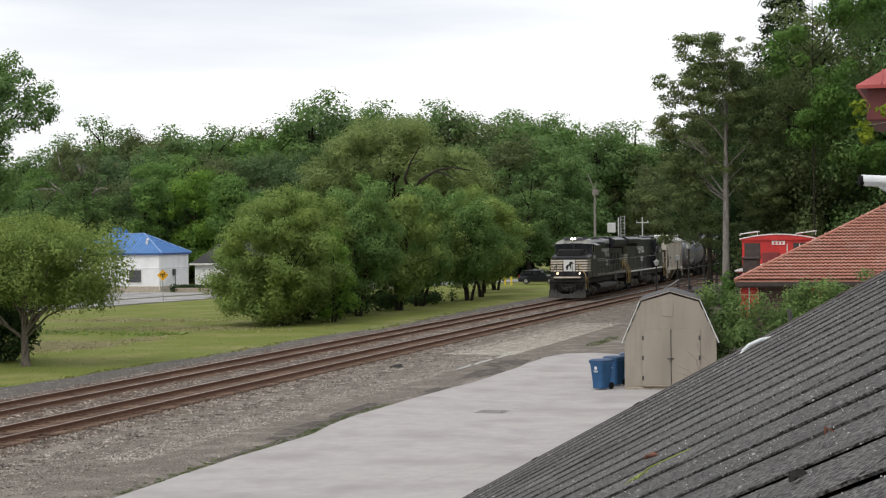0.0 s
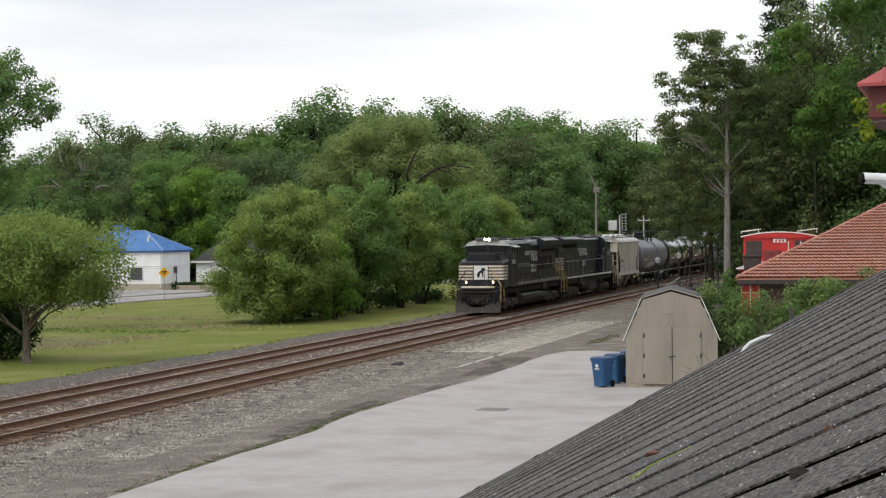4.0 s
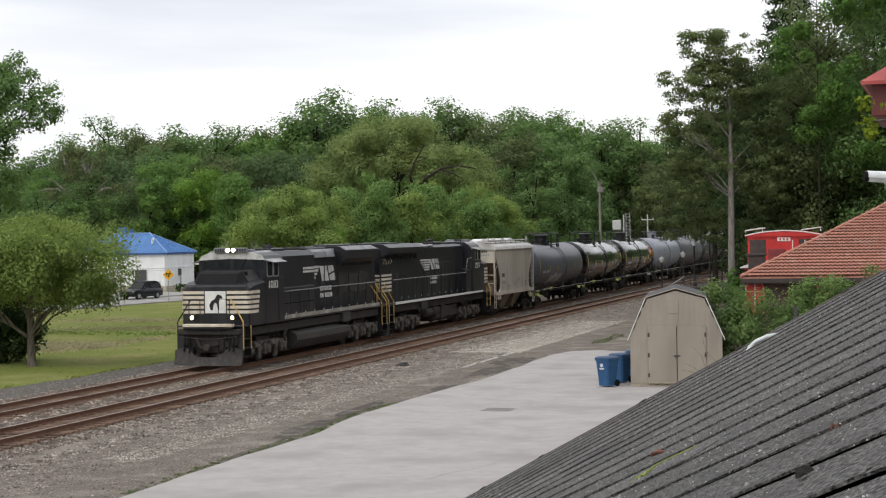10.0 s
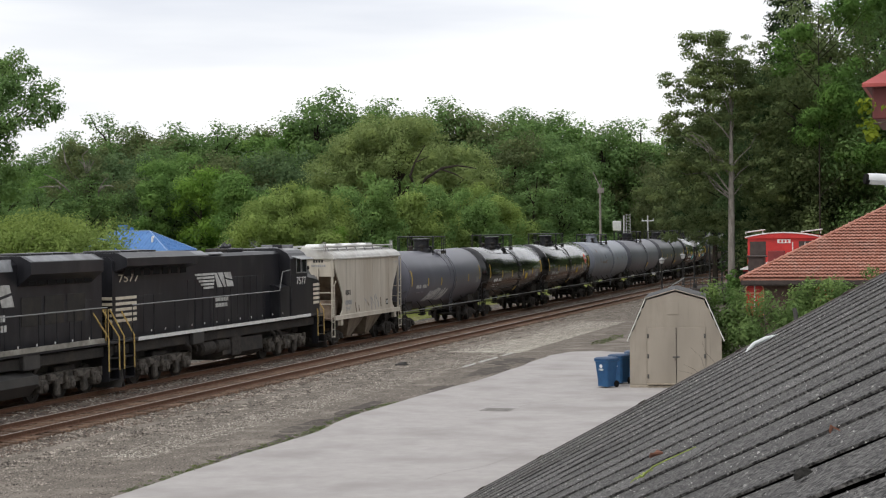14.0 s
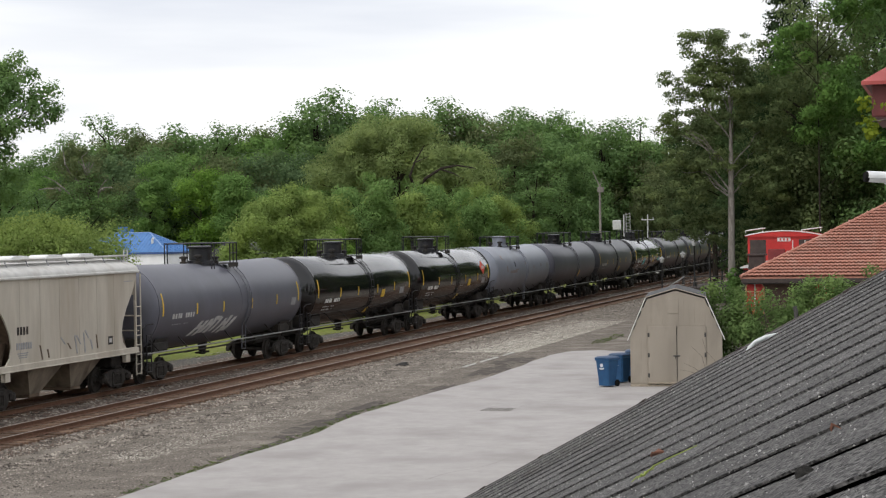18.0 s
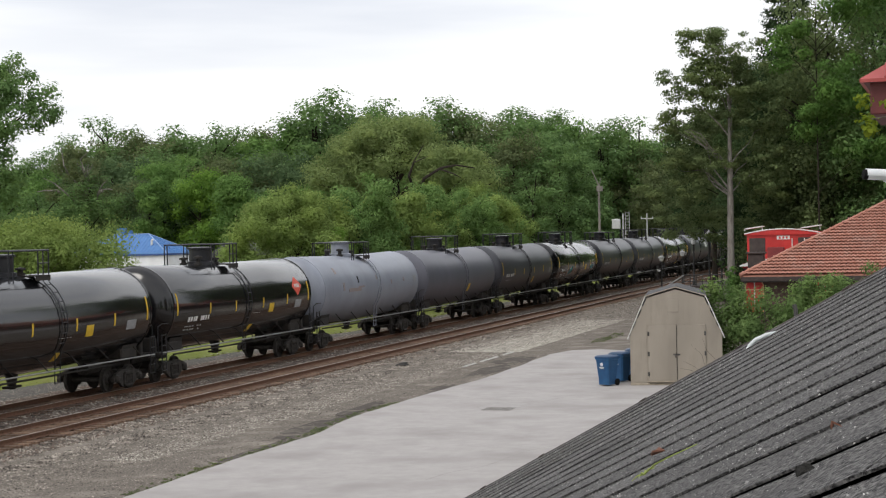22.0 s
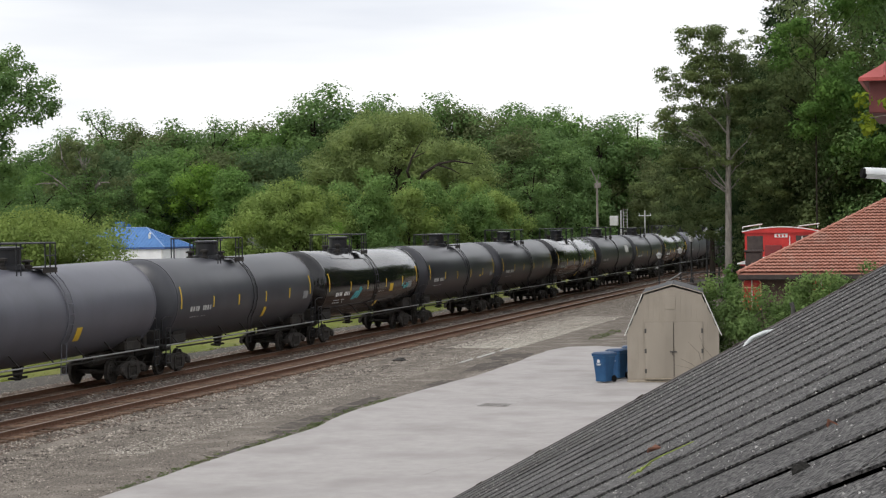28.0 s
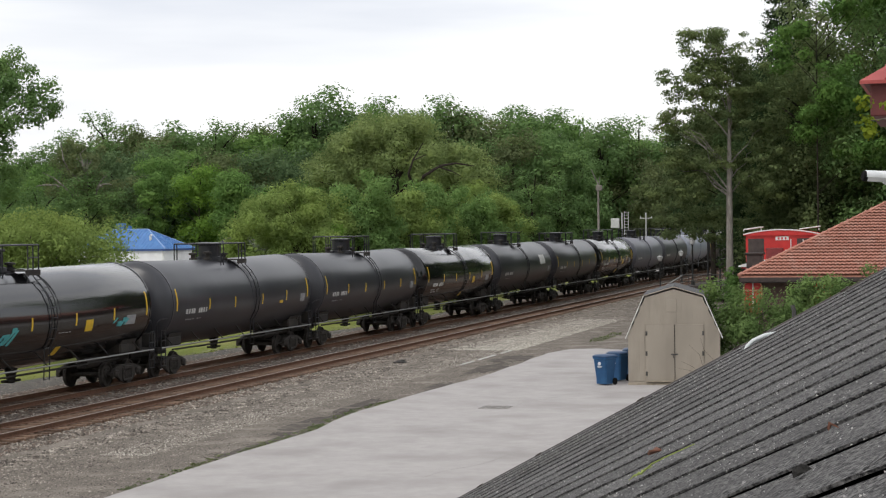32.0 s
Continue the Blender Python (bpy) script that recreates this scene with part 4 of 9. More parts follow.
for k, (a, b, sz) in enumerate([(2.875, -2.016, 0.024), (1.62, -1.37, 0.006), (2.3, -2.5, 0.012)]):
    leaf = Shape().add([(-sz, 0, 0), (0, -sz * 0.4, 0.008), (sz, 0, 0.004), (0, sz * 0.4, 0.01), (-sz, 0, -0.003), (0, -sz * 0.4, 0.004), (sz, 0, 0.0), (0, sz * 0.4, 0.006)], [(0, 1, 2, 3), (4, 7, 6, 5), (0, 4, 5, 1), (1, 5, 6, 2), (2, 6, 7, 3), (3, 7, 4, 0)])
    tagged(part("dead_leaf", leaf, M_DEADLEAF, at=ROOF @ pose(a, b, 0.018, 0, 0, 40 * k)), "curled brown dead leaf on the shingles", "leaf")
M_MOSS = surface("dark_dry_moss", (0.010, 0.010, 0.009), (0.03, 0.028, 0.025), size=0.008, rough=0.95, bump=0.006, bump_size=0.006)
tar = Shape()
tar.loft([[(0.011 * math.cos(t * 0.571) * q * (1 + 0.3 * math.sin(3 * t)), 0.005 * math.sin(t * 0.571) * q, z) for t in range(11)] for q, z in ((1.1, 0.0), (0.9, 0.006), (0.4, 0.010))])
tagged(part("moss_clump", tar, M_MOSS, at=ROOF @ pose(1.55, -1.24, 0.006, 0, 0, 25)), "dark tuft of moss on the shingles", "moss")
# pale hose end rising over the edge
M_PALEPIPE = surface("pale_plastic_pipe", (0.55, 0.6, 0.6), (0.72, 0.75, 0.75), size=0.3, rough=0.4)

# ---- the shed and the bins ----
M_SHED = surface("taupe_shed_siding", (0.29, 0.255, 0.21), (0.36, 0.32, 0.265), size=0.5, rough=0.85, bump=0.002, bump_size=0.02, blotch=(0.26, 0.23, 0.19), blotch_size=1.0, streak=4)
M_SHEDTRIM = surface("white_shed_trim", (0.6, 0.59, 0.56), (0.72, 0.71, 0.68), size=0.4, rough=0.7)
M_DARKROOF = surface("dark_shed_shingles", (0.05, 0.05, 0.052), (0.11, 0.11, 0.112), size=0.08, rough=0.92, bump=0.004)
M_IRON = surface("dull_iron", (0.06, 0.058, 0.055), (0.14, 0.135, 0.13), size=0.1, rough=0.6, metal=0.7)
M_BLEACHED = surface("bleached_timber", (0.25, 0.21, 0.16), (0.38, 0.33, 0.26), size=0.2, rough=0.9)
shed = thing("storage_shed", "taupe wooden barn-roofed storage shed with double doors", "shed", pose(-12.15, 66.75, -0.25, 0, 0, 8))
SW, SD = 3.44, 4.6
prof = [(0, 0.06), (SW, 0.06), (SW, 1.88), (SW - 0.66, 3.30), (SW / 2, 3.60), (0.66, 3.30), (0, 1.88)]
part("body", Shape().prism(prof, "y", 0.0, SD), M_SHED, shed)
for k in range(int(SW / 0.2) + 1):
    x = 0.12 + 0.2 * k
    if x > SW - 0.08:
        break
    zt = 1.86 if x < 0.02 else min(1.88 + x / 0.66 * 1.42 if x < 0.66 else (1.88 + (SW - x) / 0.66 * 1.42 if x > SW - 0.66 else 9), 3.30 + (1 - abs(x - SW / 2) / (SW / 2 - 0.66)) * 0.30)
    part("siding_batten", Shape().box((x, -0.004, (zt + 0.1) / 2), (0.196, 0.008, zt - 0.14), 0.002), M_SHED, shed)
roofs = [((-0.09, 1.74), (0.60, 3.34)), ((0.57, 3.34), (SW / 2, 3.68)), ((SW / 2, 3.68), (SW - 0.57, 3.34)), ((SW - 0.60, 3.34), (SW + 0.09, 1.74))]
for (x0, z0), (x1, z1) in roofs:
    d = Vector((x1 - x0, z1 - z0)).normalized()
    nn = Vector((-d.y, d.x)) * 0.022
    part("roof_slope", Shape().prism([(x0, z0), (x1, z1), (x1 + nn.x, z1 + nn.y), (x0 + nn.x, z0 + nn.y)], "y", -0.02, SD + 0.14), M_DARKROOF, shed)
    steep = abs(z1 - z0) > 1
    part("trim", Shape().prism([(x0 - nn.x * 0.4, z0 - nn.y * 0.4), (x1 - nn.x * 0.4, z1 - nn.y * 0.4), (x1 + nn.x * 1.1, z1 + nn.y * 1.1), (x0 + nn.x * 1.1, z0 + nn.y * 1.1)], "y", -0.06, -0.022), M_SHEDTRIM if steep else M_SHED, shed, "white rake trim" if steep else "taupe rake trim")
for sx, x0 in ((-1, 0.66), (1, 1.76)):
    door = part("door", Shape().box((x0 + 0.54, -0.035, 1.21), (1.07, 0.04, 2.12), 0.008), M_SHED, shed, "taupe shed door")
    hx = x0 + 0.03 if sx < 0 else x0 + 1.05
    for z in (0.42, 1.18, 1.94):
        part("hinge", Shape().box((hx, -0.062, z), (0.07, 0.014, 0.16), 0.004).tube([(hx - sx * 0.02, -0.07, z - 0.08), (hx - sx * 0.02, -0.07, z + 0.08)], 0.012, 8), M_IRON, door)
part("latch", Shape().box((1.74, -0.07, 1.15), (0.26, 0.02, 0.05), 0.005).tube([(1.70, -0.08, 1.13), (1.70, -0.11, 1.1), (1.70, -0.08, 1.02)], 0.012, 6), M_IRON, shed, "iron latch and padlock")
part("door_gap", Shape().box((1.735, -0.018, 1.21), (0.03, 0.02, 2.1)), M_NEARBLACK, shed)
part("vent", Shape().box((1.62, -0.02, 3.0), (0.42, 0.02, 0.5), 0.005), M_SHED, shed, "framed gable panel")
part("sill", Shape().box((SW / 2, -0.03, 0.03), (SW + 0.02, 0.12, 0.09), 0.01), M_BLEACHED, shed, "bleached timber sill")
part("threshold", Shape().box((1.74, -0.10, 0.13), (2.2, 0.10, 0.05), 0.01), M_BLEACHED, shed)

M_BLUE = surface("blue_bin_plastic", (0.010, 0.062, 0.160), (0.018, 0.092, 0.22), size=0.5, rough=0.5, blotch=(0.02, 0.09, 0.2), blotch_size=0.4)
M_BLUELID = surface("dark_blue_lid_plastic", (0.012, 0.045, 0.11), (0.02, 0.065, 0.15), size=0.4, rough=0.45)


def bin_(at, turn):
    w = thing("recycling_bin", "blue plastic wheeled recycling bin with closed lid", "bin", pose(*at, 0, 0, turn), group="bins beside the shed")
    def ring(hw, hd, z, r=0.06):
        return [(sx * (hw - (0 if i == 0 else r)), sy * (hd - (r if i == 0 else 0)), z) for sx, sy, order in ((1, -1, (1, 0)), (1, 1, (0, 1)), (-1, 1, (1, 0)), (-1, -1, (0, 1))) for i in order]
    part("tub", Shape().loft([ring(0.24, 0.27, 0.05), ring(0.25, 0.28, 0.3), ring(0.30, 0.36, 0.98), ring(0.33, 0.39, 1.0), ring(0.33, 0.39, 1.06)]), M_BLUE, w, round_off=True)
    part("lid", Shape().loft([ring(0.335, 0.40, 1.06), ring(0.335, 0.40, 1.10), ring(0.27, 0.33, 1.15)]), M_BLUELID, w, "dark blue lid", round_off=True)
    part("handle", Shape().tube([(-0.26, 0.38, 1.0), (-0.26, 0.47, 1.05), (0.26, 0.47, 1.05), (0.26, 0.38, 1.0)], 0.018, 8), M_BLUELID, w)
    for sx in (-1, 1):
        wh = part("wheel", Shape().spin([(sx * 0.24, 0.03), (sx * 0.24, 0.13), (sx * 0.29, 0.13), (sx * 0.29, 0.03)], "x", 18, (0, 0.27, 0.13)), M_NEARBLACK, w, round_off=True)
    em = part("emblem", Shape().spin([(0, 0.07), (0.006, 0.07), (0.006, 0.035), (0, 0.035)], "y", 16, (0, -0.352, 0.82)), M_WHITE0, w, "plain white round emblem")
    part("emblem_bar", Shape().box((0, -0.345, 0.71), (0.22, 0.01, 0.03)).box((0, -0.34, 0.67), (0.16, 0.01, 0.02)), M_WHITE0, w)
    return w


M_WHITE0 = surface("white_print", (0.6, 0.62, 0.64), (0.72, 0.73, 0.74), size=0.2, rough=0.5)
bin_((-13.02, 66.6, -0.25), -26)
bin_((-12.82, 68.3, -0.25), -22)
bin_((-12.62, 70.0, -0.25), 9)
prop = thing("timber_plank", "weathered plank leaning on the shed wall", "plank", pose(-12.32, 68.2, -0.25, 0, 6, 0))
part("board", Shape().box((0, 0, 1.0), (0.05, 0.16, 2.0), 0.008), M_BLEACHED, prop)

# ---- the tiled station building ----
M_TILE = surface("terracotta_tile", (0.31, 0.125, 0.088), (0.45, 0.215, 0.155), size=0.12, rough=0.75, blotch=(0.40, 0.215, 0.165), blotch_size=0.8, spread=0.10, bump=0.002)
M_DARKTRIM = surface("dark_eave_paint", (0.03, 0.022, 0.02), (0.06, 0.045, 0.04), size=0.3, rough=0.7)
station = thing("station_building", "small station with a hipped terracotta tile roof", "building", pose(-10.6, 88.8, -0.25))
EZ, RISE, BW, BD = 3.42, 3.9, 15.0, 16.0            # eave height, roof rise, width along x, depth along y
# Eave shade is put into the wall's colour; dark also keeps tank reflections neutral.
part("wall", Shape().box((BW / 2, BD / 2, (EZ - 0.05) / 2), (BW - 1.4, BD - 1.4, EZ - 0.05)), surface("eave_shade_wall", (0.07, 0.045, 0.036), (0.13, 0.085, 0.068), size=0.15, rough=0.85, bump=0.004), station, "wall coloured dark for the eave's shade")
hipw = BW / 2
part("roof", Shape().add([(0, 0, EZ), (BW, 0, EZ), (BW, BD, EZ), (0, BD, EZ), (hipw, hipw, EZ + RISE), (hipw, BD - hipw, EZ + RISE), (0, 0, EZ - 0.12), (BW, 0, EZ - 0.12), (BW, BD, EZ - 0.12), (0, BD, EZ - 0.12)], [(0, 1, 4), (1, 2, 5, 4), (2, 3, 5), (3, 0, 4, 5), (6, 7, 1, 0), (7, 8, 2, 1), (8, 9, 3, 2), (9, 6, 0, 3), (6, 9, 8, 7)]), M_TILE, station, "hipped roof under terracotta tiles")
slope_len = math.hypot(hipw, RISE)
rows_n = 26
for k in range(rows_n):
    t0, t1 = k / rows_n, (k + 1.12) / rows_n
    x0, x1 = hipw * t0 + 0.02, BW - hipw * t0 - 0.02
    if x1 - x0 < 0.4:
        break
    seg = int((x1 - x0) / 0.055)
    rings = []
    for t, dz in ((t0, 0.11), (min(t1, 1), 0.02)):
        line_top = []
        for i in range(seg + 1):
            x = x0 + (x1 - x0) * i / seg
            ph = (x % 0.22) / 0.22
            line_top.append((x, hipw * t - dz * 0.3, EZ + RISE * t + dz + 0.05 * abs(math.sin(math.pi * ph))))
        rings.append(line_top)
    low = [(x, y + 0.004, z - 0.028) for x, y, z in rings[0]]
    part("tile_course", Shape().loft([low, rings[0], rings[1]], closed=False), M_TILE, station)
for (xa, ya), (xb, yb) in (((0, 0), (hipw, hipw)), ((BW, 0), (BW - hipw, hipw))):
    for k in range(30):
        t = (k + 0.5) / 30
        a = Vector((xa + (xb - xa) * t, ya + (yb - ya) * t - 0.02, EZ + RISE * t + 0.06))
        dd = Vector((xb - xa, yb - ya, RISE)).normalized() * 0.19
        part("hip_tile", Shape().tube([a - dd, a + dd], [0.10, 0.085], 8), M_TILE, station, round_off=True)
part("fascia", Shape().box((BW / 2, 0.02, EZ - 0.16), (BW - 0.04, 0.06, 0.22), 0.01), M_DARKTRIM, station, "dark eave board")
part("soffit", Shape().box((BW / 2, 0.5, EZ - 0.3), (BW - 0.2, 0.9, 0.05)), M_DARKTRIM, station)
M_ORANGE = surface("pale_orange_frame", (0.6, 0.3, 0.16), (0.72, 0.42, 0.26), size=0.3, rough=0.6)
M_REDPANE = surface("bright_red_window_board", (0.46, 0.02, 0.018), (0.58, 0.04, 0.034), size=0.4, rough=0.5)
for wx in (0.62, 4.0, 7.2):
    rise = [(wx - 0.44, 1.60), (wx - 0.44, 2.95), (wx - 0.31, 3.17), (wx, 3.25), (wx + 0.31, 3.17), (wx + 0.44, 2.95), (wx + 0.44, 1.60)]
    win = part("window", Shape().prism(rise, "y", 0.60, 0.69), M_REDPANE, station, "arched bright red window with pale muntins")
    part("window_frame", Shape().tube([(x, 0.585, z) for x, z in rise], 0.035, 6), M_ORANGE, win)
    part("muntin", Shape().box((wx, 0.585, 2.4), (0.06, 0.04, 1.62)), M_SHEDTRIM, win)
    part("muntin", Shape().box((wx, 0.585, 2.72), (0.85, 0.04, 0.06)), M_ORANGE, win)

# dark chimney pipe box behind the hip
chim = thing("roof_vent", "dark grey square vent stack beyond the tiled roof", "vent", pose(-10.75, 97.5, -0.3))
part("flue", Shape().box((0, 0, 2.2), (0.85, 0.85, 4.4), 0.03), M_DARKTRIM, chim)
part("cap", Shape().box((0, 0, 4.45), (1.0, 1.0, 0.10), 0.02), M_DARKTRIM, chim)

# ---- the red caboose on display ----
M_CABRED = surface("caboose_red_paint", (0.42, 0.018, 0.016), (0.55, 0.035, 0.03), size=0.6, rough=0.45, blotch=(0.36, 0.02, 0.018), blotch_size=0.9)
M_CABWHITE = surface("caboose_white_trim", (0.6, 0.6, 0.58), (0.75, 0.75, 0.73), size=0.4, rough=0.5)
M_CABDARK = surface("caboose_dark_red", (0.12, 0.012, 0.012), (0.18, 0.02, 0.02), size=0.4, rough=0.6)
caboose = thing("caboose", "bright red retired caboose with white-edged cupola roof", "caboose", pose(-10.05, 103.0, 0.35))
def arc_roof(half, z, rise, n=10):
    return [(half * (2 * i / n - 1), z + rise * (1 - (2 * i / n - 1) ** 2)) for i in range(n + 1)]
part("body", Shape().box((-0.6, 5.0, 2.97), (3.0, 10.0, 0.26), 0.02), M_CABRED, caboose)
# Lower body is darkened to fit the camera's view and cut red tank reflections.
part("lower_side", Shape().box((-0.6, 5.0, 1.82), (2.98, 9.98, 2.03), 0.03), M_DARKTRIM, caboose, "lower side coloured dark to keep red out of reflections")
part("body_roof", Shape().prism(arc_roof(1.62, 3.02, 0.32) + [(1.62, 2.96), (-1.62, 2.96)], "y", -0.4, 10.4), M_CABWHITE, caboose, at=pose(-0.6, 0, 0))
part("underframe", Shape().box((-0.6, 5.0, 0.6), (2.6, 11.0, 0.35), 0.03), M_CABDARK, caboose)
part("cupola", Shape().box((0, 3.2, 4.0), (4.1, 2.6, 1.6), 0.03), M_CABRED, caboose, "red cupola with windows to both sides")
roofarc = arc_roof(2.18, 4.80, 0.26)
part("cupola_roof", Shape().prism(roofarc + [(2.18, 4.72), (-2.18, 4.72)], "y", 1.78, 4.7), M_CABRED, caboose)
part("roof_edge", Shape().tube([(x, 1.77, z - 0.01) for x, z in roofarc], 0.035, 6), M_CABWHITE, caboose, "white roof rim")
for x0, x1 in ((-2.15, -1.15), (1.05, 2.15)):
    part("roof_rail", Shape().tube([(x0, 1.85, 4.98), (x0, 1.85, 5.08), (x1, 1.85, 5.22), (x1, 1.85, 5.0)], 0.035, 6).tube([(x0, 3.2, 5.08), (x1, 3.2, 5.22)], 0.03, 6), M_CABWHITE, caboose, "white grab rail on the cupola roof")
for x0 in (-1.45, 1.35):
    pn = part("window", Shape().box((x0, 1.885, 4.12), (0.92, 0.03, 0.85), 0.01), M_DARKTRIM, caboose, "dark cupola window")
part("number_board", Shape().box((0.05, 1.87, 4.55), (0.75, 0.03, 0.22), 0.005), M_CABWHITE, caboose, "white number board")
for k in range(3):
    part("number_bar", Shape().box((-0.15 + 0.2 * k, 1.85, 4.55), (0.10, 0.012, 0.13)), M_CABRED, caboose)
for x in (0.55, 1.25):
    part("grab_bar", Shape().tube([(x, 1.82, 3.6), (x, 1.82, 4.5)], 0.03, 6), M_CABWHITE, caboose)
part("marker_box", Shape().box((-0.35, 1.6, 3.6), (0.95, 0.5, 0.8), 0.03), M_CABDARK, caboose)
for y in (2.0, 8.0):
    tr = part("truck", Shape().box((-0.6, y, 0.42), (2.2, 1.7, 0.2), 0.03), M_CABDARK, caboose)
    for yy in (-0.8, 0.8):
        part("wheelset", Shape().spin([(-1.45, 0.05), (-1.45, 0.40), (-1.3, 0.40), (-1.3, 0.05), (0.1, 0.05), (0.1, 0.40), (0.25, 0.40), (0.25, 0.05)], "x", 18, (0, y + yy, 0.05)), M_CABDARK, tr)
tagged(part("display_track_bed", Shape().box((-10.65, 108, -0.17), (3.6, 15, 0.36), 0.05), M_GRAVEL), "raised gravel bed under the caboose", "gravel bed", kind="structure")
for sx in (-0.72, 0.72):
    tagged(part("display_rail", Shape().box((-10.65 + sx, 108, 0.0), (0.07, 15, 0.02)), M_RAIL), "rusty rail under the caboose", "rail", kind="structure")

# ---- the red-roofed tower and the surveillance camera ----
M_REDMETAL = surface("red_metal_roof", (0.34, 0.06, 0.055), (0.45, 0.10, 0.09), size=0.6, rough=0.45, metal=0.2)
M_MAROON = surface("maroon_fascia", (0.095, 0.018, 0.017), (0.14, 0.028, 0.026), size=0.5, rough=0.6)
tower = thing("lookout_tower", "maroon lookout tower with a red metal roof", "tower", pose(-2.1, 42.2, -0.4))
# Added shaft below the seen head, dark so the locomotive reflects no red.
part("shaft", Shape().box((2.6, 2.6, 4.2), (4.0, 4.0, 8.4), 0.03), M_DARKTRIM, tower, "shaft out of view, dark to keep red out of reflections")
part("head", Shape().box((2.6, 2.6, 9.0), (5.0, 5.0, 0.75), 0.03), M_MAROON, tower, "maroon boarded head of the tower")
part("fascia", Shape().box((2.6, 2.6, 9.42), (5.3, 5.3, 0.14), 0.02), M_MAROON, tower)
part("roof", Shape().add([(-0.12, -0.12, 9.44), (5.32, -0.12, 9.44), (5.32, 5.32, 9.44), (-0.12, 5.32, 9.44), (2.6, 2.6, 11.2), (-0.12, -0.12, 9.36), (5.32, -0.12, 9.36), (5.32, 5.32, 9.36), (-0.12, 5.32, 9.36)], [(0, 1, 4), (1, 2, 4), (2, 3, 4), (3, 0, 4), (5, 6, 1, 0), (6, 7, 2, 1), (7, 8, 3, 2), (8, 5, 0, 3), (5, 8, 7, 6)]), M_REDMETAL, tower, "red standing-seam metal roof")
for k in range(1, 12):
    x = 0.45 * k
    t = 1 - abs(x - 2.6) / 2.72
    part("seam", Shape().tube([(x, -0.13, 9.46), (x, -0.12 + 2.72 * t, 9.46 + 1.75 * t)], 0.02, 5), M_REDMETAL, tower)
lime = thing("young_lime_tree", "yellow-green young tree before the tower", "tree", pose(-1.72, 38.6, 7.62))
lrng = np.random.default_rng(9)
lc = np.stack([lrng.uniform(-0.25, 1.6, 16), lrng.uniform(-0.4, 0.4, 16), lrng.uniform(0.0, 0.75, 16)], -1)
part("leaves", leaf_mesh("leaves", clump_leaves(lc, np.full(16, 0.2), 700, 0.10, lrng), F_LIME), F_LIME, lime)
part("twig", Shape().tube([(-0.1, 0, 0.3), (0.8, 0, 0.4), (2.2, 0.1, 0.0), (2.6, 0.1, -1.5), (2.7, 0.1, -7.75)], [0.01, 0.018, 0.04, 0.07, 0.11], 6), M_BARK, lime)
M_CCTV = surface("white_camera_housing", (0.62, 0.64, 0.66), (0.76, 0.77, 0.78), size=0.2, rough=0.35)
cctv = thing("surveillance_camera", "white bullet surveillance camera on a bracket", "camera", pose(-0.575, 12.3, 6.100, 0, 0, -68) @ pose(0, 0, 0, -3, 0, 0) @ Matrix.Diagonal((0.84, 0.84, 0.84, 1)))
part("housing", Shape().spin([(-0.05, 0.0105), (-0.05, 0.039), (-0.03, 0.042), (0.22, 0.042), (0.24, 0.035), (0.24, 0.01)], "y", 20), M_CCTV, cctv, round_off=True)
part("hood", Shape().loft([[(0.048 * math.cos(radians(a)), y, 0.048 * math.sin(radians(a))) for a in range(-10, 191, 20)] + [(0.044 * math.cos(radians(a)), y, 0.044 * math.sin(radians(a))) for a in range(190, -11, -20)] for y in (-0.055, 0.22)]), M_CCTV, cctv, "white sun hood", round_off=True)
part("lens", Shape().spin([(-0.074, 0.008), (-0.078, 0.036), (-0.072, 0.041), (-0.045, 0.041)], "y", 18), M_NEARBLACK, cctv, "dark round lens window", round_off=True)
part("bracket", Shape().tube([(0.0, 0.10, -0.035), (0.0, 0.14, -0.06), (0.0, 0.4, -0.06), (0.0, 1.18, -0.06)], 0.018, 10), M_CCTV, cctv, round_off=True)
post = thing("mounting_post", "white steel post that carries the camera", "post", pose(0.335, 12.66, -0.3))
part("pole", Shape().tube([(0, 0, 0), (0, 0, 6.35)], 0.05, 12), M_CCTV, post, round_off=True)

# ---- the white building with the blue roof ----
M_WHITEWALL = surface("white_block_wall", (0.74, 0.745, 0.75), (0.82, 0.825, 0.83), size=0.6, rough=0.85, bump=0.004, blotch=(0.7, 0.7, 0.71), blotch_size=2.0)
M_BLUEROOF = surface("blue_metal_roof", (0.052, 0.165, 0.40), (0.085, 0.225, 0.49), size=0.8, rough=0.4, metal=0.15)
M_BEIGE = surface("beige_stone_base", (0.36, 0.31, 0.25), (0.48, 0.42, 0.35), size=0.3, rough=0.85)
bld = thing("white_building", "white single-storey building with a blue metal hip roof", "building", pose(-82.4, 176.2, -0.42))
BL, BDp, BH = 11.6, 7.2, 4.15
part("wall", Shape().box((-BL / 2, BDp / 2, BH / 2), (BL, BDp, BH)), M_WHITEWALL, bld)
part("base_course", Shape().box((-BL / 2, BDp / 2, 0.33), (BL + 0.06, BDp + 0.06, 0.66), 0.01), M_BEIGE, bld, "beige stone base course")
part("string_course", Shape().box((-BL / 2, BDp / 2, 2.62), (BL + 0.10, BDp + 0.10, 0.16), 0.02), M_WHITEWALL, bld)
part("string_course", Shape().box((-BL / 2, BDp / 2, 2.36), (BL + 0.06, BDp + 0.06, 0.07), 0.01), M_WHITEWALL, bld)
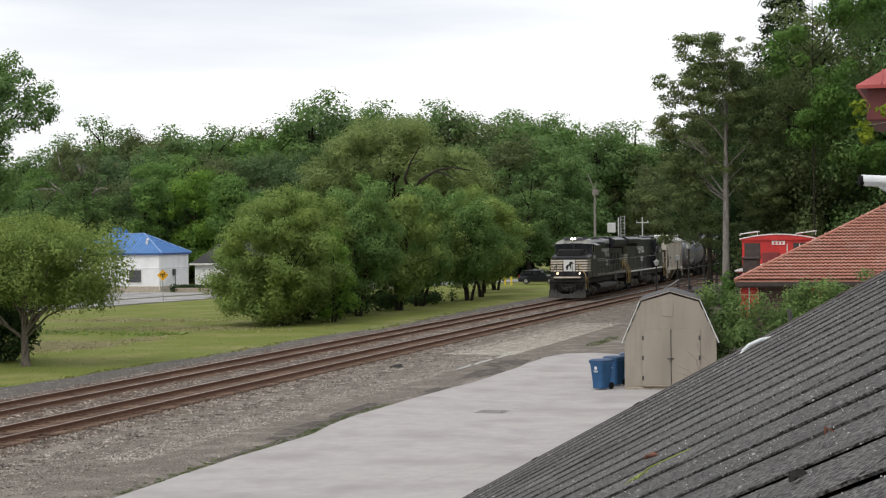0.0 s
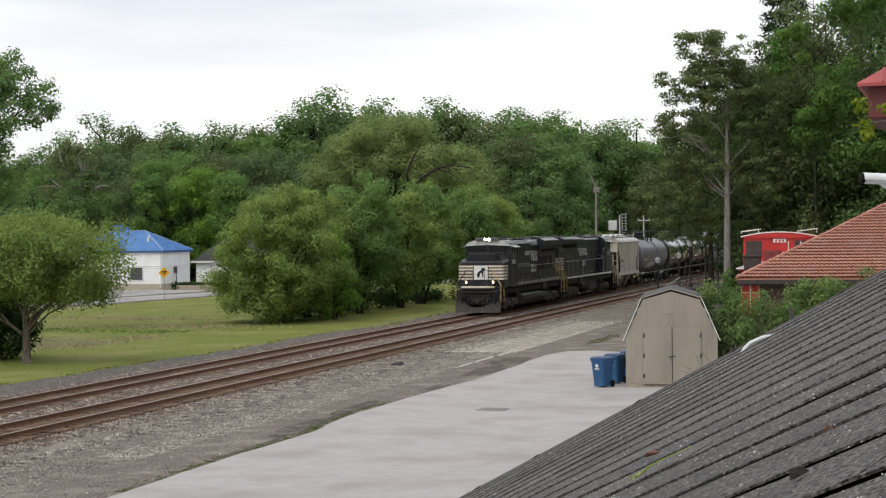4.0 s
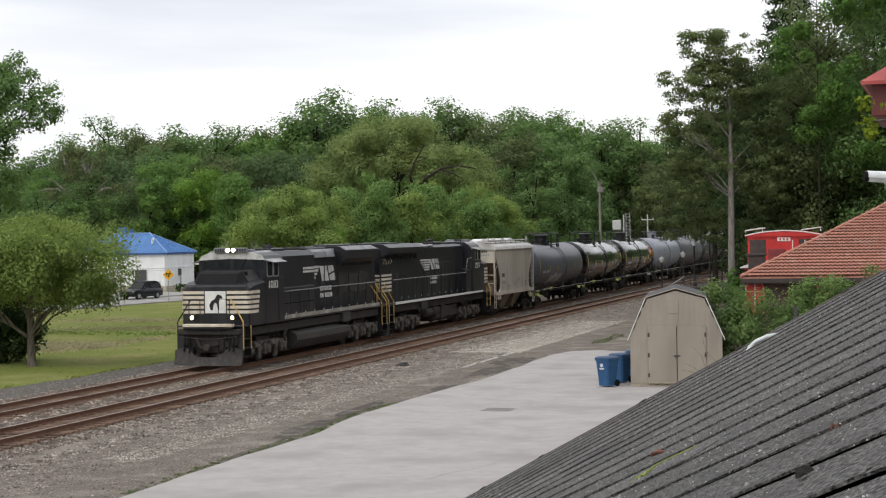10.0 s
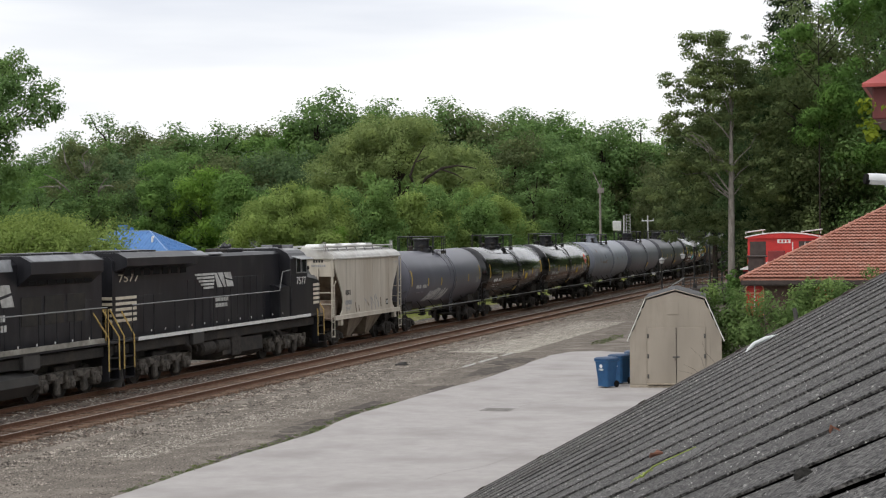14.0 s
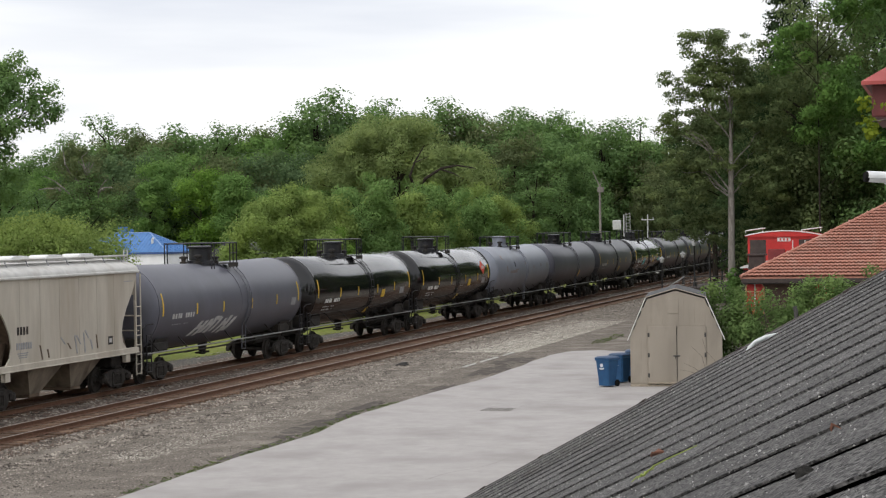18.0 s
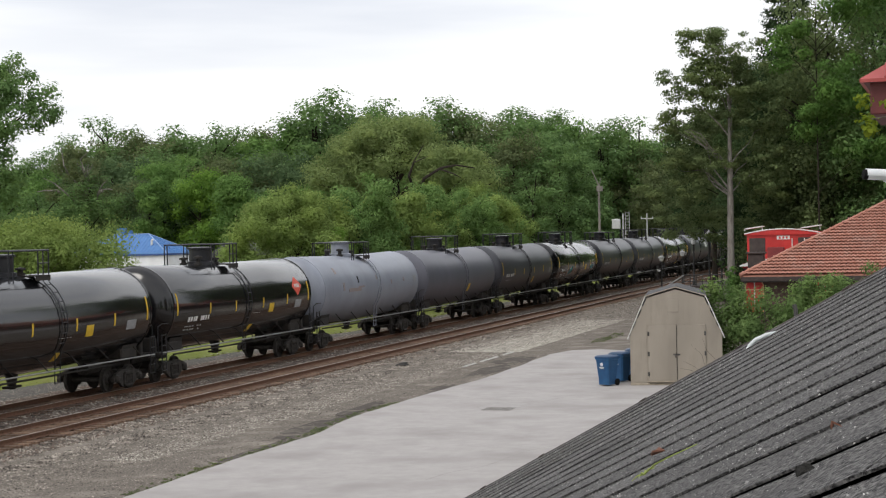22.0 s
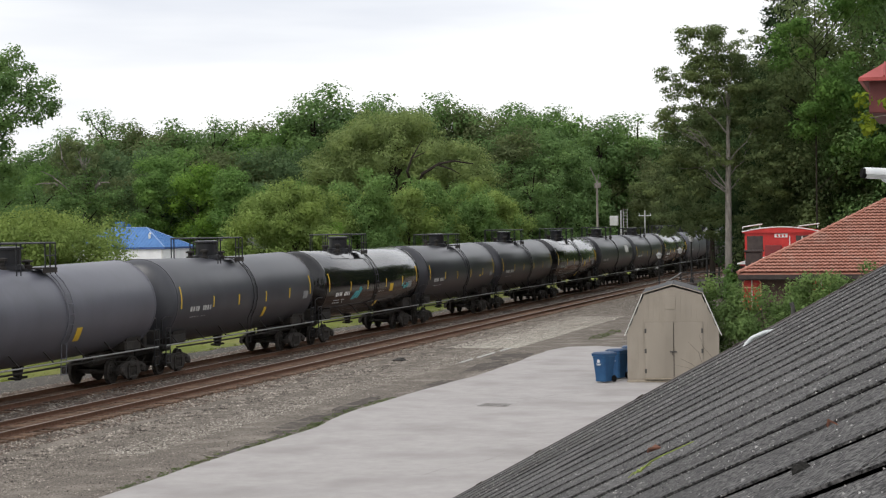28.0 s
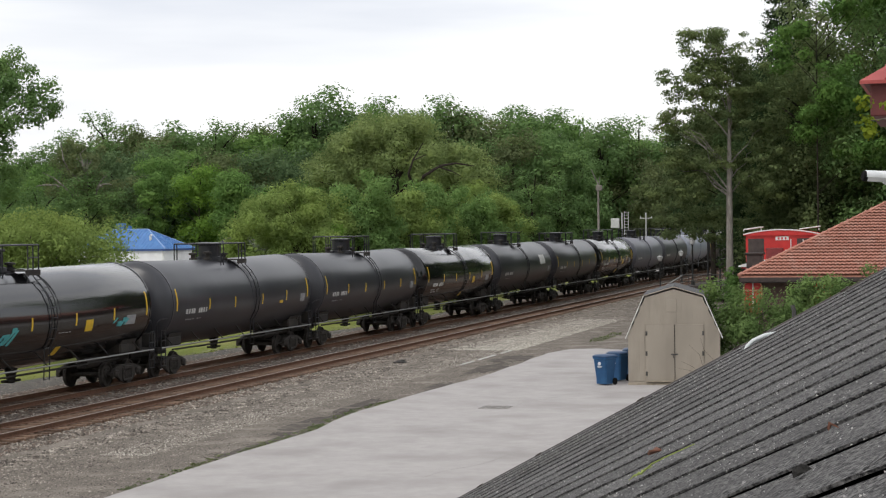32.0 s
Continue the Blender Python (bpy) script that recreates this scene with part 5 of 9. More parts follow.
part("eave_trim", Shape().box((-BL / 2, BDp / 2, BH - 0.02), (BL + 0.5, BDp + 0.5, 0.2), 0.02), surface("deep_blue_trim", (0.03, 0.075, 0.22), (0.05, 0.1, 0.28), size=0.5, rough=0.5), bld, "deep blue eave trim")
e, ry = 0.28, BDp / 2
part("roof", Shape().add([(-BL - e, -e, BH + 0.09), (e, -e, BH + 0.09), (e, BDp + e, BH + 0.09), (-BL - e, BDp + e, BH + 0.09), (-BL + ry, ry, BH + 2.2), (-ry, ry, BH + 2.2), ], [(0, 1, 5, 4), (1, 2, 5), (2, 3, 4, 5), (3, 0, 4), (0, 3, 2, 1)]), M_BLUEROOF, bld, "blue standing-seam hip roof")
for k in range(1, 30):
    x = -BL - e + (BL + 2 * e) * k / 30
    t = min(1.0, (e - x) / (ry + e), (x + BL + e) / (ry + e))
    part("seam", Shape().tube([(x, -e, BH + 0.11), (x, -e + (ry + e) * t, BH + 0.11 + 2.11 * t)], 0.03, 5), M_BLUEROOF, bld)
for k in range(1, 18):
    y = -e + (BDp + 2 * e) * k / 18
    t = min(1.0, (y + e) / (ry + e), (BDp + e - y) / (ry + e))
    part("seam", Shape().tube([(e, y, BH + 0.11), (e - (ry + e) * t, y, BH + 0.11 + 2.11 * t)], 0.03, 5), M_BLUEROOF, bld)
part("hip_cap", Shape().tube([(e, -e, BH + 0.12), (-ry, ry, BH + 2.23)], 0.06, 6).tube([(-ry, ry, BH + 2.23), (-BL + ry, ry, BH + 2.23)], 0.06, 6).tube([(e, BDp + e, BH + 0.12), (-ry, ry, BH + 2.23)], 0.06, 6), surface("pale_blue_cap", (0.2, 0.32, 0.55), (0.28, 0.4, 0.62), size=0.4, rough=0.4), bld, "pale blue hip caps")
part("roof_vent", Shape().tube([(-2.3, 1.5, BH + 0.9), (-2.3, 1.5, BH + 1.45)], 0.13, 10).tube([(-2.3, 1.5, BH + 1.45), (-2.15, 1.4, BH + 1.6)], 0.13, 10), M_SHEDTRIM, bld)
part("chimney", Shape().box((-7.2, 4.4, BH + 2.35), (0.9, 0.7, 1.1), 0.02).box((-6.4, 4.6, BH + 2.25), (0.5, 0.5, 0.8), 0.02), M_BLUEROOF, bld, "blue rooftop vents")
win = part("window", Shape().box((-3.0, -0.02, 1.75), (1.6, 0.10, 1.5), 0.01), M_SHEDTRIM, bld, "barred grey window in a white frame")
part("pane", Shape().box((-3.0, -0.06, 1.75), (1.4, 0.04, 1.32)), surface("dim_grey_window", (0.055, 0.055, 0.062), (0.10, 0.10, 0.11), size=0.5, rough=0.3), win)
for k in range(7):
    part("bar", Shape().box((-3.65 + 0.22 * k, -0.09, 1.75), (0.035, 0.02, 1.32)), M_IRON, win)
part("downpipe", Shape().tube([(-0.12, -0.1, 4.0), (-0.12, -0.1, 0.2)], 0.05, 8), M_SHEDTRIM, bld)
part("meter_box", Shape().box((0.1, 3.2, 2.1), (0.18, 0.6, 0.7), 0.02).tube([(0.08, 3.5, 1.8), (0.08, 3.5, 0.2)], 0.04, 6), M_IRON, bld, "grey meter box on the side wall")
gar = thing("garage", "small white garage with a dark roof", "building", pose(-84.0, 187.6, -0.42))
part("wall", Shape().box((4.2, 3, 1.45), (7.4, 6, 2.9)), M_WHITEWALL, gar)
part("roof", Shape().prism([(-0.1, 2.75), (8.4, 2.75), (4.2, 5.4)], "y", -0.4, 6.4), M_DARKROOF, gar, "dark shingle gable roof", at=pose(0, 0, 0))
part("fascia", Shape().box((4.2, -0.42, 2.8), (8.4, 0.06, 0.2), 0.01), M_SHEDTRIM, gar)
part("garage_door", Shape().box((3.6, -0.03, 1.15), (2.6, 0.06, 2.3), 0.01), M_SHEDTRIM, gar, "white garage door")
hedge_c = np.stack([np.linspace(-80.0, -71.5, 26), np.linspace(174.4, 175.8, 26), np.full(26, 0.05)], -1)
tagged(part("hedge", leaf_mesh("hedge", clump_leaves(hedge_c, np.full(26, 0.5), 2600, 0.2, lrng), F_DARK), F_DARK), "low dark clipped hedge beside the building", "hedge")
walltop = tagged(part("low_wall", Shape().box((-76.0, 174.2, -0.12), (7.5, 0.4, 0.5), 0.03), M_BLEACHED), "low brown retaining wall by the building", "wall", kind="structure")
rack = thing("pipe_rack", "white tubular rack at the roadside", "rack", pose(-71.2, 172.6, -0.4))
part("hoop", Shape().tube([(0, 0, 0), (0, 0, 1.1), (1.2, 0.3, 1.1), (1.2, 0.3, 0)], 0.05, 6), M_SHEDTRIM, rack)
part("hoop", Shape().tube([(1.6, 0.4, 0), (1.6, 0.4, 0.8), (2.6, 0.7, 0.8), (2.6, 0.7, 0)], 0.05, 6), M_SHEDTRIM, rack)

# ---- road sign, poles, signals ----
M_SIGN = surface("yellow_sign_face", (0.72, 0.36, 0.01), (0.82, 0.43, 0.02), size=0.6, rough=0.45)
M_GALV = surface("galvanised_post", (0.25, 0.25, 0.25), (0.4, 0.4, 0.39), size=0.2, rough=0.5, metal=0.6)
sign = thing("road_sign", "yellow diamond warning sign on a steel post", "sign", pose(-70.1, 150.3, -0.42, 0, 0, 25))
part("post", Shape().box((0, 0.04, 1.35), (0.07, 0.05, 2.7)), M_GALV, sign)
part("plate", Shape().prism([(-0.52, 2.5), (0, 1.98), (0.52, 2.5), (0, 3.02)], "y", -0.02, 0.0), M_SIGN, sign, "yellow diamond plate")
part("pictogram", Shape().prism([(-0.24, 2.55), (0.24, 2.55), (0.24, 2.64), (-0.24, 2.64)], "y", -0.03, -0.021).prism([(-0.05, 2.25), (0.03, 2.25), (0.03, 2.55), (-0.05, 2.55)], "y", -0.03, -0.021).prism([(0.10, 2.32), (0.15, 2.32), (0.15, 2.78), (0.10, 2.78)], "y", -0.03, -0.021).prism([(-0.2, 2.4), (-0.15, 2.4), (-0.15, 2.55), (-0.2, 2.55)], "y", -0.03, -0.021), M_NEARBLACK, sign, "black junction symbol")
M_POLE = surface("grey_timber_pole", (0.14, 0.125, 0.11), (0.26, 0.24, 0.215), size=0.2, rough=0.9, streak=6)
up = thing("utility_pole", "old grey timber utility pole", "pole", pose(-44.9, 226.5, -0.42))
part("shaft", Shape().tube([(0, 0, 0), (0, 0, 11.6)], [0.19, 0.13], 10), M_POLE, up, round_off=True)
part("crossarm", Shape().tube([(-0.9, 0, 13.4), (0.1, 0, 11.2)], [0.05, 0.09], 6).tube([(0.1, 0, 11.4), (0.25, 0, 12.4)], 0.05, 6).box((0.1, 0, 11.0), (0.8, 0.3, 0.7), 0.05), M_POLE, up)
for (x, y, h, nm) in ((-63.6, 205, 8.0, 1), (-78.2, 187.8, 6.2, 2)):
    up2 = thing("utility_pole", "slim grey timber utility pole", "pole", pose(x, y, -0.42))
    part("shaft", Shape().tube([(0, 0, 0), (0, 0, h)], [0.15, 0.1], 8), M_POLE, up2, round_off=True)
M_SIGNALGREY = surface("weathered_silver_paint", (0.42, 0.43, 0.43), (0.58, 0.58, 0.57), size=0.3, rough=0.5, metal=0.3)
sig = thing("railway_signal", "silver railway signal mast with ladder, seen from behind", "signal", pose(-41.0, 222.0, -0.3))
part("mast", Shape().tube([(0, 0, 0), (0, 0, 7.6)], 0.09, 10), M_SIGNALGREY, sig, round_off=True)
mast = thing("line_pole", "slim pale line pole with one crossarm", "pole", pose(-38.4, 224.5, -0.3))
part("shaft", Shape().tube([(0, 0, 0), (0, 0, 7.6)], [0.1, 0.08], 8), M_SIGNALGREY, mast, round_off=True)
part("crossarm", Shape().box((0, 0, 6.9), (1.6, 0.12, 0.12), 0.02), M_SIGNALGREY, mast)
for q in (-0.7, 0.7):
    part("insulator", Shape().tube([(q, 0, 6.95), (q, 0, 7.2)], 0.05, 6), M_SIGNALGREY, mast)
ladder = part("ladder", Shape().box((0.33, -0.2, 3.9), (0.06, 0.05, 7.8)).box((0.83, -0.2, 3.9), (0.06, 0.05, 7.8)), M_SIGNALGREY, sig)
for k in range(18):
    part("rung", Shape().box((0.58, -0.2, 1.2 + 0.38 * k), (0.5, 0.04, 0.05)), M_SIGNALGREY, ladder)
part("signal_head", Shape().box((-0.9, 0.1, 6.3), (1.1, 0.25, 1.25), 0.08).tube([(-1.0, 0.3, 6.6), (-1.0, 0.9, 6.6)], 0.16, 10).tube([(-0.8, 0.3, 6.05), (-0.8, 0.9, 6.05)], 0.16, 10), M_SIGNALGREY, sig, "grey signal backboard")
# ---- station lamps and the black-railed platform ----
M_LAMPPOST = surface("black_lamp_post", (0.02, 0.02, 0.02), (0.045, 0.045, 0.045), size=0.2, rough=0.5)
M_LAMPGLASS = surface("frosted_lamp_glass", (0.55, 0.56, 0.56), (0.68, 0.68, 0.68), size=0.3, rough=0.25)


def street_lamp(at, h):
    t = thing("street_lamp", "black old-fashioned street lamp with a frosted lantern", "lamp", pose(*at), group="lamps along the platform")
    part("post", Shape().spin([(0, 0.15), (0.35, 0.13), (0.4, 0.075), (h * 0.8, 0.06), (h * 0.82, 0.1), (h * 0.84, 0.06)], "z", 12), M_LAMPPOST, t, round_off=True)
    part("lantern", Shape().spin([(h * 0.83, 0.12), (h * 0.85, 0.18), (h * 0.94, 0.26)], "z", 8), M_LAMPGLASS, t, "frosted glass lantern")
    part("cap", Shape().spin([(h * 0.94, 0.30), (h * 0.955, 0.28), (h * 0.985, 0.08), (h, 0.07), (h * 1.03, 0.01)], "z", 8), M_GALV, t, "pale metal lantern cap")


street_lamp((-26.8, 164.1, -0.3), 3.25)
street_lamp((-27.2, 179.6, -0.3), 3.45)
street_lamp((-20.3, 140.0, 1.0), 3.85)
street_lamp((-19.13, 140.3, 1.0), 4.25)
street_lamp((-18.2, 140.5, 1.0), 4.25)
plat = thing("platform", "raised platform with black railings beside the tracks", "platform", pose(-20.6, 139.0, -0.35))
part("deck", Shape().box((2.4, 3.5, 1.2), (5.2, 9, 0.3), 0.02), M_DARKTRIM, plat)
for k in range(4):
    part("pier", Shape().box((0.3 + 1.5 * k, 0.2, 0.55), (0.3, 0.3, 1.1)), M_DARKTRIM, plat)
part("railing", Shape().tube([(-0.2, -0.9, 2.2), (5.0, -0.9, 2.2)], 0.04, 6).tube([(-0.2, -0.9, 1.7), (5.0, -0.9, 1.7)], 0.03, 6), M_LAMPPOST, plat)
for k in range(12):
    part("baluster", Shape().box((-0.2 + 0.47 * k, -0.9, 1.75), (0.04, 0.04, 0.95)), M_LAMPPOST, plat)
part("stair_rail", Shape().tube([(-1.7, -0.9, 1.25), (-0.2, -0.9, 2.2)], 0.05, 6).tube([(-1.7, -0.9, 0.0), (-1.7, -0.9, 1.25)], 0.04, 6), M_GALV, plat, "pale sloping stair rail")

# ---- shrubs round the shed, weeds ----
F_GRASS = foliage("grass_blades", (0.150, 0.185, 0.042), (0.270, 0.305, 0.080))
frng = np.random.default_rng(58)
edge = np.array(wavy(RIM[1:-1], 0.22, 0.45, 2))
fr = np.stack([edge[:, 0] - np.abs(frng.normal(0.05, 0.35, len(edge))) + 0.15, edge[:, 1] + frng.normal(0, 0.2, len(edge)), np.full(len(edge), -0.40)], -1)
tagged(part("grass_fringe", leaf_mesh("grass_fringe", clump_leaves(fr, np.full(len(fr), 0.13), 9000, 0.07, frng, 0.5), F_GRASS), F_GRASS), "ragged grass fringe along the cinder strip", "grass", kind="stuff")
F_STRAW = foliage("dry_straw_blades", (0.30, 0.28, 0.15), (0.47, 0.43, 0.28))


def tufts(name, x, y, size, material, label, rng):
    """Low blades scattered over the lawn, more lying than standing."""
    pts = np.stack([x, y, -0.41 + 0.05 * rng.random(len(x))], -1)
    nor = rng.normal(size=(len(x), 3)) * 0.5 + np.array([0, -0.5, 0.8])
    nor /= np.linalg.norm(nor, axis=1, keepdims=True)
    soft = rng.normal(size=(len(x), 3)) * 0.18 + np.array([0, 0, 1.0])
    soft /= np.linalg.norm(soft, axis=1, keepdims=True)
    v = np.concatenate([quads(pts, nor, size * (0.5 + rng.random(len(x))), rng), np.repeat(soft, 4, axis=0)], axis=1)
    tagged(part(name, leaf_mesh(name, v, material), material), label, "grass", kind="stuff")


gy_ = 62 + 88 * frng.random(18000) ** 1.3
tufts("lawn_tufts", -37.4 - 26 * frng.random(len(gy_)) * (gy_ / 110), gy_, 0.05, F_GRASS, "short green grass tufts over the lawn", frng)
bx, by = [], []
for cx, cy, lx, ly, n in [(-47.4, 90.0, 1.6, 3.2, 3800), (-46.4, 96.4, 0.8, 1.4, 900), (-50.6, 92.0, 1.3, 2.0, 1500), (-58.0, 118, 5.0, 2.0, 2200), (-50.0, 108, 6.0, 2.4, 1500)]:
    bx.append(cx + lx * frng.normal(0, 0.6, n))
    by.append(cy + ly * frng.normal(0, 0.6, n))
tufts("straw_tufts", np.concatenate(bx), np.concatenate(by), 0.10, F_STRAW, "dry straw-coloured patches in the lawn", frng)
tree("shrub", (-6.9, 69.2, -0.3), "leafy green shrub crowding the shed", [(-0.6, 0, 1.7, 1.9, 1.5, 1.8), (-1.5, -1.0, 1.2, 1.2, 1.0, 1.3), (-1.9, 0, 2.9, 1.0, 0.9, 1.0), (1.8, 0.4, 2.1, 2.0, 1.5, 1.7)], F_BUSH, M_BARK, 0.06, 0.6, clumps=150, clump=0.45, count=26000, leaf=0.095, seed=71, limbs=16, stems=3, hollow=0.3)
tree("shrub", (-4.2, 71.0, -0.3), "leafy green shrub before the tiled station", [(0, 0, 2.0, 2.2, 1.5, 1.9), (2.4, 0.5, 2.0, 2.0, 1.5, 1.8), (-1.2, -0.3, 2.8, 1.2, 1.0, 0.9), (-2.2, 0.4, 1.6, 1.5, 1.2, 1.35)], F_BUSH, M_BARK, 0.06, 0.6, clumps=150, clump=0.45, count=24000, leaf=0.095, seed=72, limbs=16, stems=3, hollow=0.3)
tree("young_tree", (-14.1, 113.0, -0.3), "small leafy tree at the foot of the tall trunk", [(0.1, 0, 2.3, 0.35, 0.5, 1.2)], F_WOODB, M_BARK, 0.06, 0.6, clumps=22, clump=0.3, count=2400, leaf=0.12, seed=73, limbs=8)
bare = thing("bare_shrub_stem", "thin bare brown stems before the shed door", "shrub", pose(-8.75, 65.6, -0.65))
bs = Shape()
brng = np.random.default_rng(15)
for tx, tz in ((-0.9, 2.0), (-1.2, 1.4), (-0.5, 2.3), (-1.35, 1.15)):
    limb(bs, (0.2, 0, 0.4), (tx, -0.1, tz), 0.014, 0.004, brng, 0.1, 4, 5)
part("stem", bs, M_BARK, bare)
gc = np.stack([brng.uniform(-18.9, -18.1, 60), brng.uniform(91, 99, 60), np.full(60, -0.25)], -1)
g2y = brng.uniform(38, 60, 260)
g2 = np.stack([np.interp(g2y, [37.3, 41.3, 45.3, 50.5, 56.0, 62.7], [-18.82, -18.88, -18.91, -18.88, -19.35, -19.15]) + brng.normal(-0.08, 0.14, 260), g2y, np.full(260, -0.285)], -1)
tagged(part("weeds", leaf_mesh("weeds", clump_leaves(np.concatenate([gc, g2]), np.full(320, 0.09), 5200, 0.04, brng, 0.35), F_WOODD), F_WOODD), "low yellow-green weeds along the rim of the lot", "weeds", kind="stuff")
tg = np.stack([brng.uniform(-60, -46, 120), np.zeros(120), np.full(120, -0.42)], -1)
tg[:, 1] = 101.5 + (tg[:, 0] + 45) * -0.1 + brng.normal(0, 0.8, 120)
tagged(part("tall_grass", leaf_mesh("tall_grass", clump_leaves(tg, np.full(120, 0.17), 2200, 0.12, brng, 0.6), F_ROW), F_ROW), "line of uncut taller grass across the lawn", "grass", kind="stuff")

hose = thing("white_pipe", "white plastic pipe end curving over the roof edge", "pipe", pose(0, 0, 0))
part("bend", Shape().tube([(-0.80, 6.35, 4.9), (-0.745, 6.35, 5.33), (-0.73, 6.35, 5.362), (-0.71, 6.35, 5.382), (-0.67, 6.36, 5.40), (-0.62, 6.38, 5.408), (-0.5, 6.5, 5.40)], 0.0075, 10), M_PALEPIPE, hose, round_off=True)
stub = thing("vent_pipe", "small dark green vent pipe at the roof edge", "pipe", pose(-0.6, 6.72, 5.0))
part("tube", Shape().tube([(0, 0, 0), (0, 0, 0.47), (-0.006, 0, 0.49)], 0.008, 8), M_IRON, stub, round_off=True)

# ---- the train ----
# A car's own space: x forward (towards the near end of the line), y to the side that faces the lot, z up from the railhead.
M_BLACK = surface("loco_black_paint", (0.0100, 0.0102, 0.0132), (0.0250, 0.0252, 0.0298), size=0.45, rough=0.36, blotch=(0.050, 0.047, 0.045), blotch_size=0.9, blotch_at=(0.52, 0.85), spec=0.32, streak=3)
M_MATTE = surface("anti_glare_matt_black", (0.0075, 0.0075, 0.0085), (0.015, 0.015, 0.016), size=0.4, rough=0.8, spec=0.2)
M_SHADE = surface("blue_grey_panel", (0.15, 0.156, 0.168), (0.27, 0.278, 0.290), size=0.4, rough=0.5, blotch=(0.11, 0.11, 0.118), blotch_size=1.0)
M_SILL = surface("dusty_pale_sill", (0.15, 0.14, 0.12), (0.32, 0.30, 0.26), size=0.35, rough=0.7, blotch=(0.42, 0.40, 0.35), blotch_size=0.9, along=1)
M_EMBLEM = surface("grey_white_emblem_paint", (0.42, 0.42, 0.40), (0.62, 0.62, 0.60), size=0.25, rough=0.6, blotch=(0.3, 0.29, 0.27), blotch_size=0.6)
M_UNDER = surface("grimy_and_dimmed_steel", (0.010, 0.0088, 0.008), (0.034, 0.029, 0.025), size=0.25, rough=0.8, bump=0.004, blotch=(0.055, 0.043, 0.032), blotch_size=0.8, blotch_at=(0.52, 0.8))
M_TRUCK = surface("dusty_truck_iron", (0.016, 0.014, 0.012), (0.062, 0.053, 0.046), size=0.2, rough=0.85, metal=0.2, bump=0.006, bump_size=0.03)
M_LOCOTRUCK = surface("dust_coated_locomotive_truck", (0.042, 0.036, 0.030), (0.150, 0.132, 0.112), size=0.16, rough=0.88, metal=0.1, bump=0.006, bump_size=0.03, blotch=(0.02, 0.017, 0.015), blotch_size=0.5)
M_PLOW = surface("scraped_dusty_plow", (0.018, 0.016, 0.014), (0.056, 0.050, 0.044), size=0.22, rough=0.75, blotch=(0.02, 0.018, 0.017), blotch_size=0.5, streak=2)
M_CREAM = surface("cream_lettering_paint", (0.56, 0.50, 0.40), (0.70, 0.64, 0.53), size=0.3, rough=0.55, blotch=(0.46, 0.38, 0.28), blotch_size=0.9)
M_WHITE = surface("white_marking_paint", (0.62, 0.62, 0.60), (0.8, 0.8, 0.78), size=0.3, rough=0.55)
M_YELLOWRAIL = surface("yellow_handrail_paint", (0.42, 0.28, 0.08), (0.6, 0.42, 0.14), size=0.2, rough=0.55)
M_GREYRAIL = surface("grey_handrail", (0.2, 0.2, 0.2), (0.34, 0.34, 0.33), size=0.2, rough=0.5)
# Light on the cab's roof slope and sunshade is put into this pale colour.
M_ROOFPANEL = surface("pale_lit_panel", (0.29, 0.294, 0.302), (0.43, 0.434, 0.440), size=0.4, rough=0.6, blotch=(0.20, 0.20, 0.206), blotch_size=1.0)
M_DUSTLIT = surface("dusty_and_lit_steel", (0.028, 0.027, 0.026), (0.055, 0.052, 0.049), size=0.5, rough=0.55, blotch=(0.075, 0.068, 0.06), blotch_size=1.2, blotch_at=(0.55, 0.85))
M_GLASS = surface("dark_window_glass", (0.010, 0.012, 0.014), (0.028, 0.031, 0.034), size=0.5, rough=0.2, rough_var=0.02, spec=0.10)
M_YELLOW = surface("yellow_reflector", (0.62, 0.40, 0.02), (0.78, 0.52, 0.04), size=0.2, rough=0.4)
M_LAMP = glow("headlight_glow", (1.0, 0.86, 0.60), 9)
M_DITCH = glow("ditch_light_glow", (1.0, 0.70, 0.36), 5)


def wheel_mesh(r=0.457):
    s = Shape()
    for side in (-1, 1):
        y = side * 0.755
        prof = [(y - 0.085 * side, 0.10), (y - 0.085 * side, r + 0.025), (y - 0.05 * side, r + 0.025), (y - 0.035 * side, r), (y + 0.055 * side, r - 0.008), (y + 0.055 * side, r - 0.07), (y + 0.02 * side, r - 0.09), (y + 0.0 * side, 0.2), (y + 0.06 * side, 0.15), (y + 0.06 * side, 0.08), (y + 0.12 * side, 0.075)]
        s.spin(prof, "y", 28)
        for k in range(5):     # lightening marks show the turning
            a = 2 * math.pi * k / 5
            s.box((math.cos(a) * 0.27 * r / 0.457, y + 0.03 * side, math.sin(a) * 0.27 * r / 0.457), (0.07, 0.03, 0.07), 0.01)
    s.tube([(0, -1.0, 0), (0, 1.0, 0)], 0.085, 12)
    return s.mesh("wheelset")


WHEEL = wheel_mesh()
WHEEL.materials.append(M_TRUCK)
LOCO_WHEEL = wheel_mesh(0.53)
LOCO_WHEEL.materials.append(M_TRUCK)
SPINNING = []


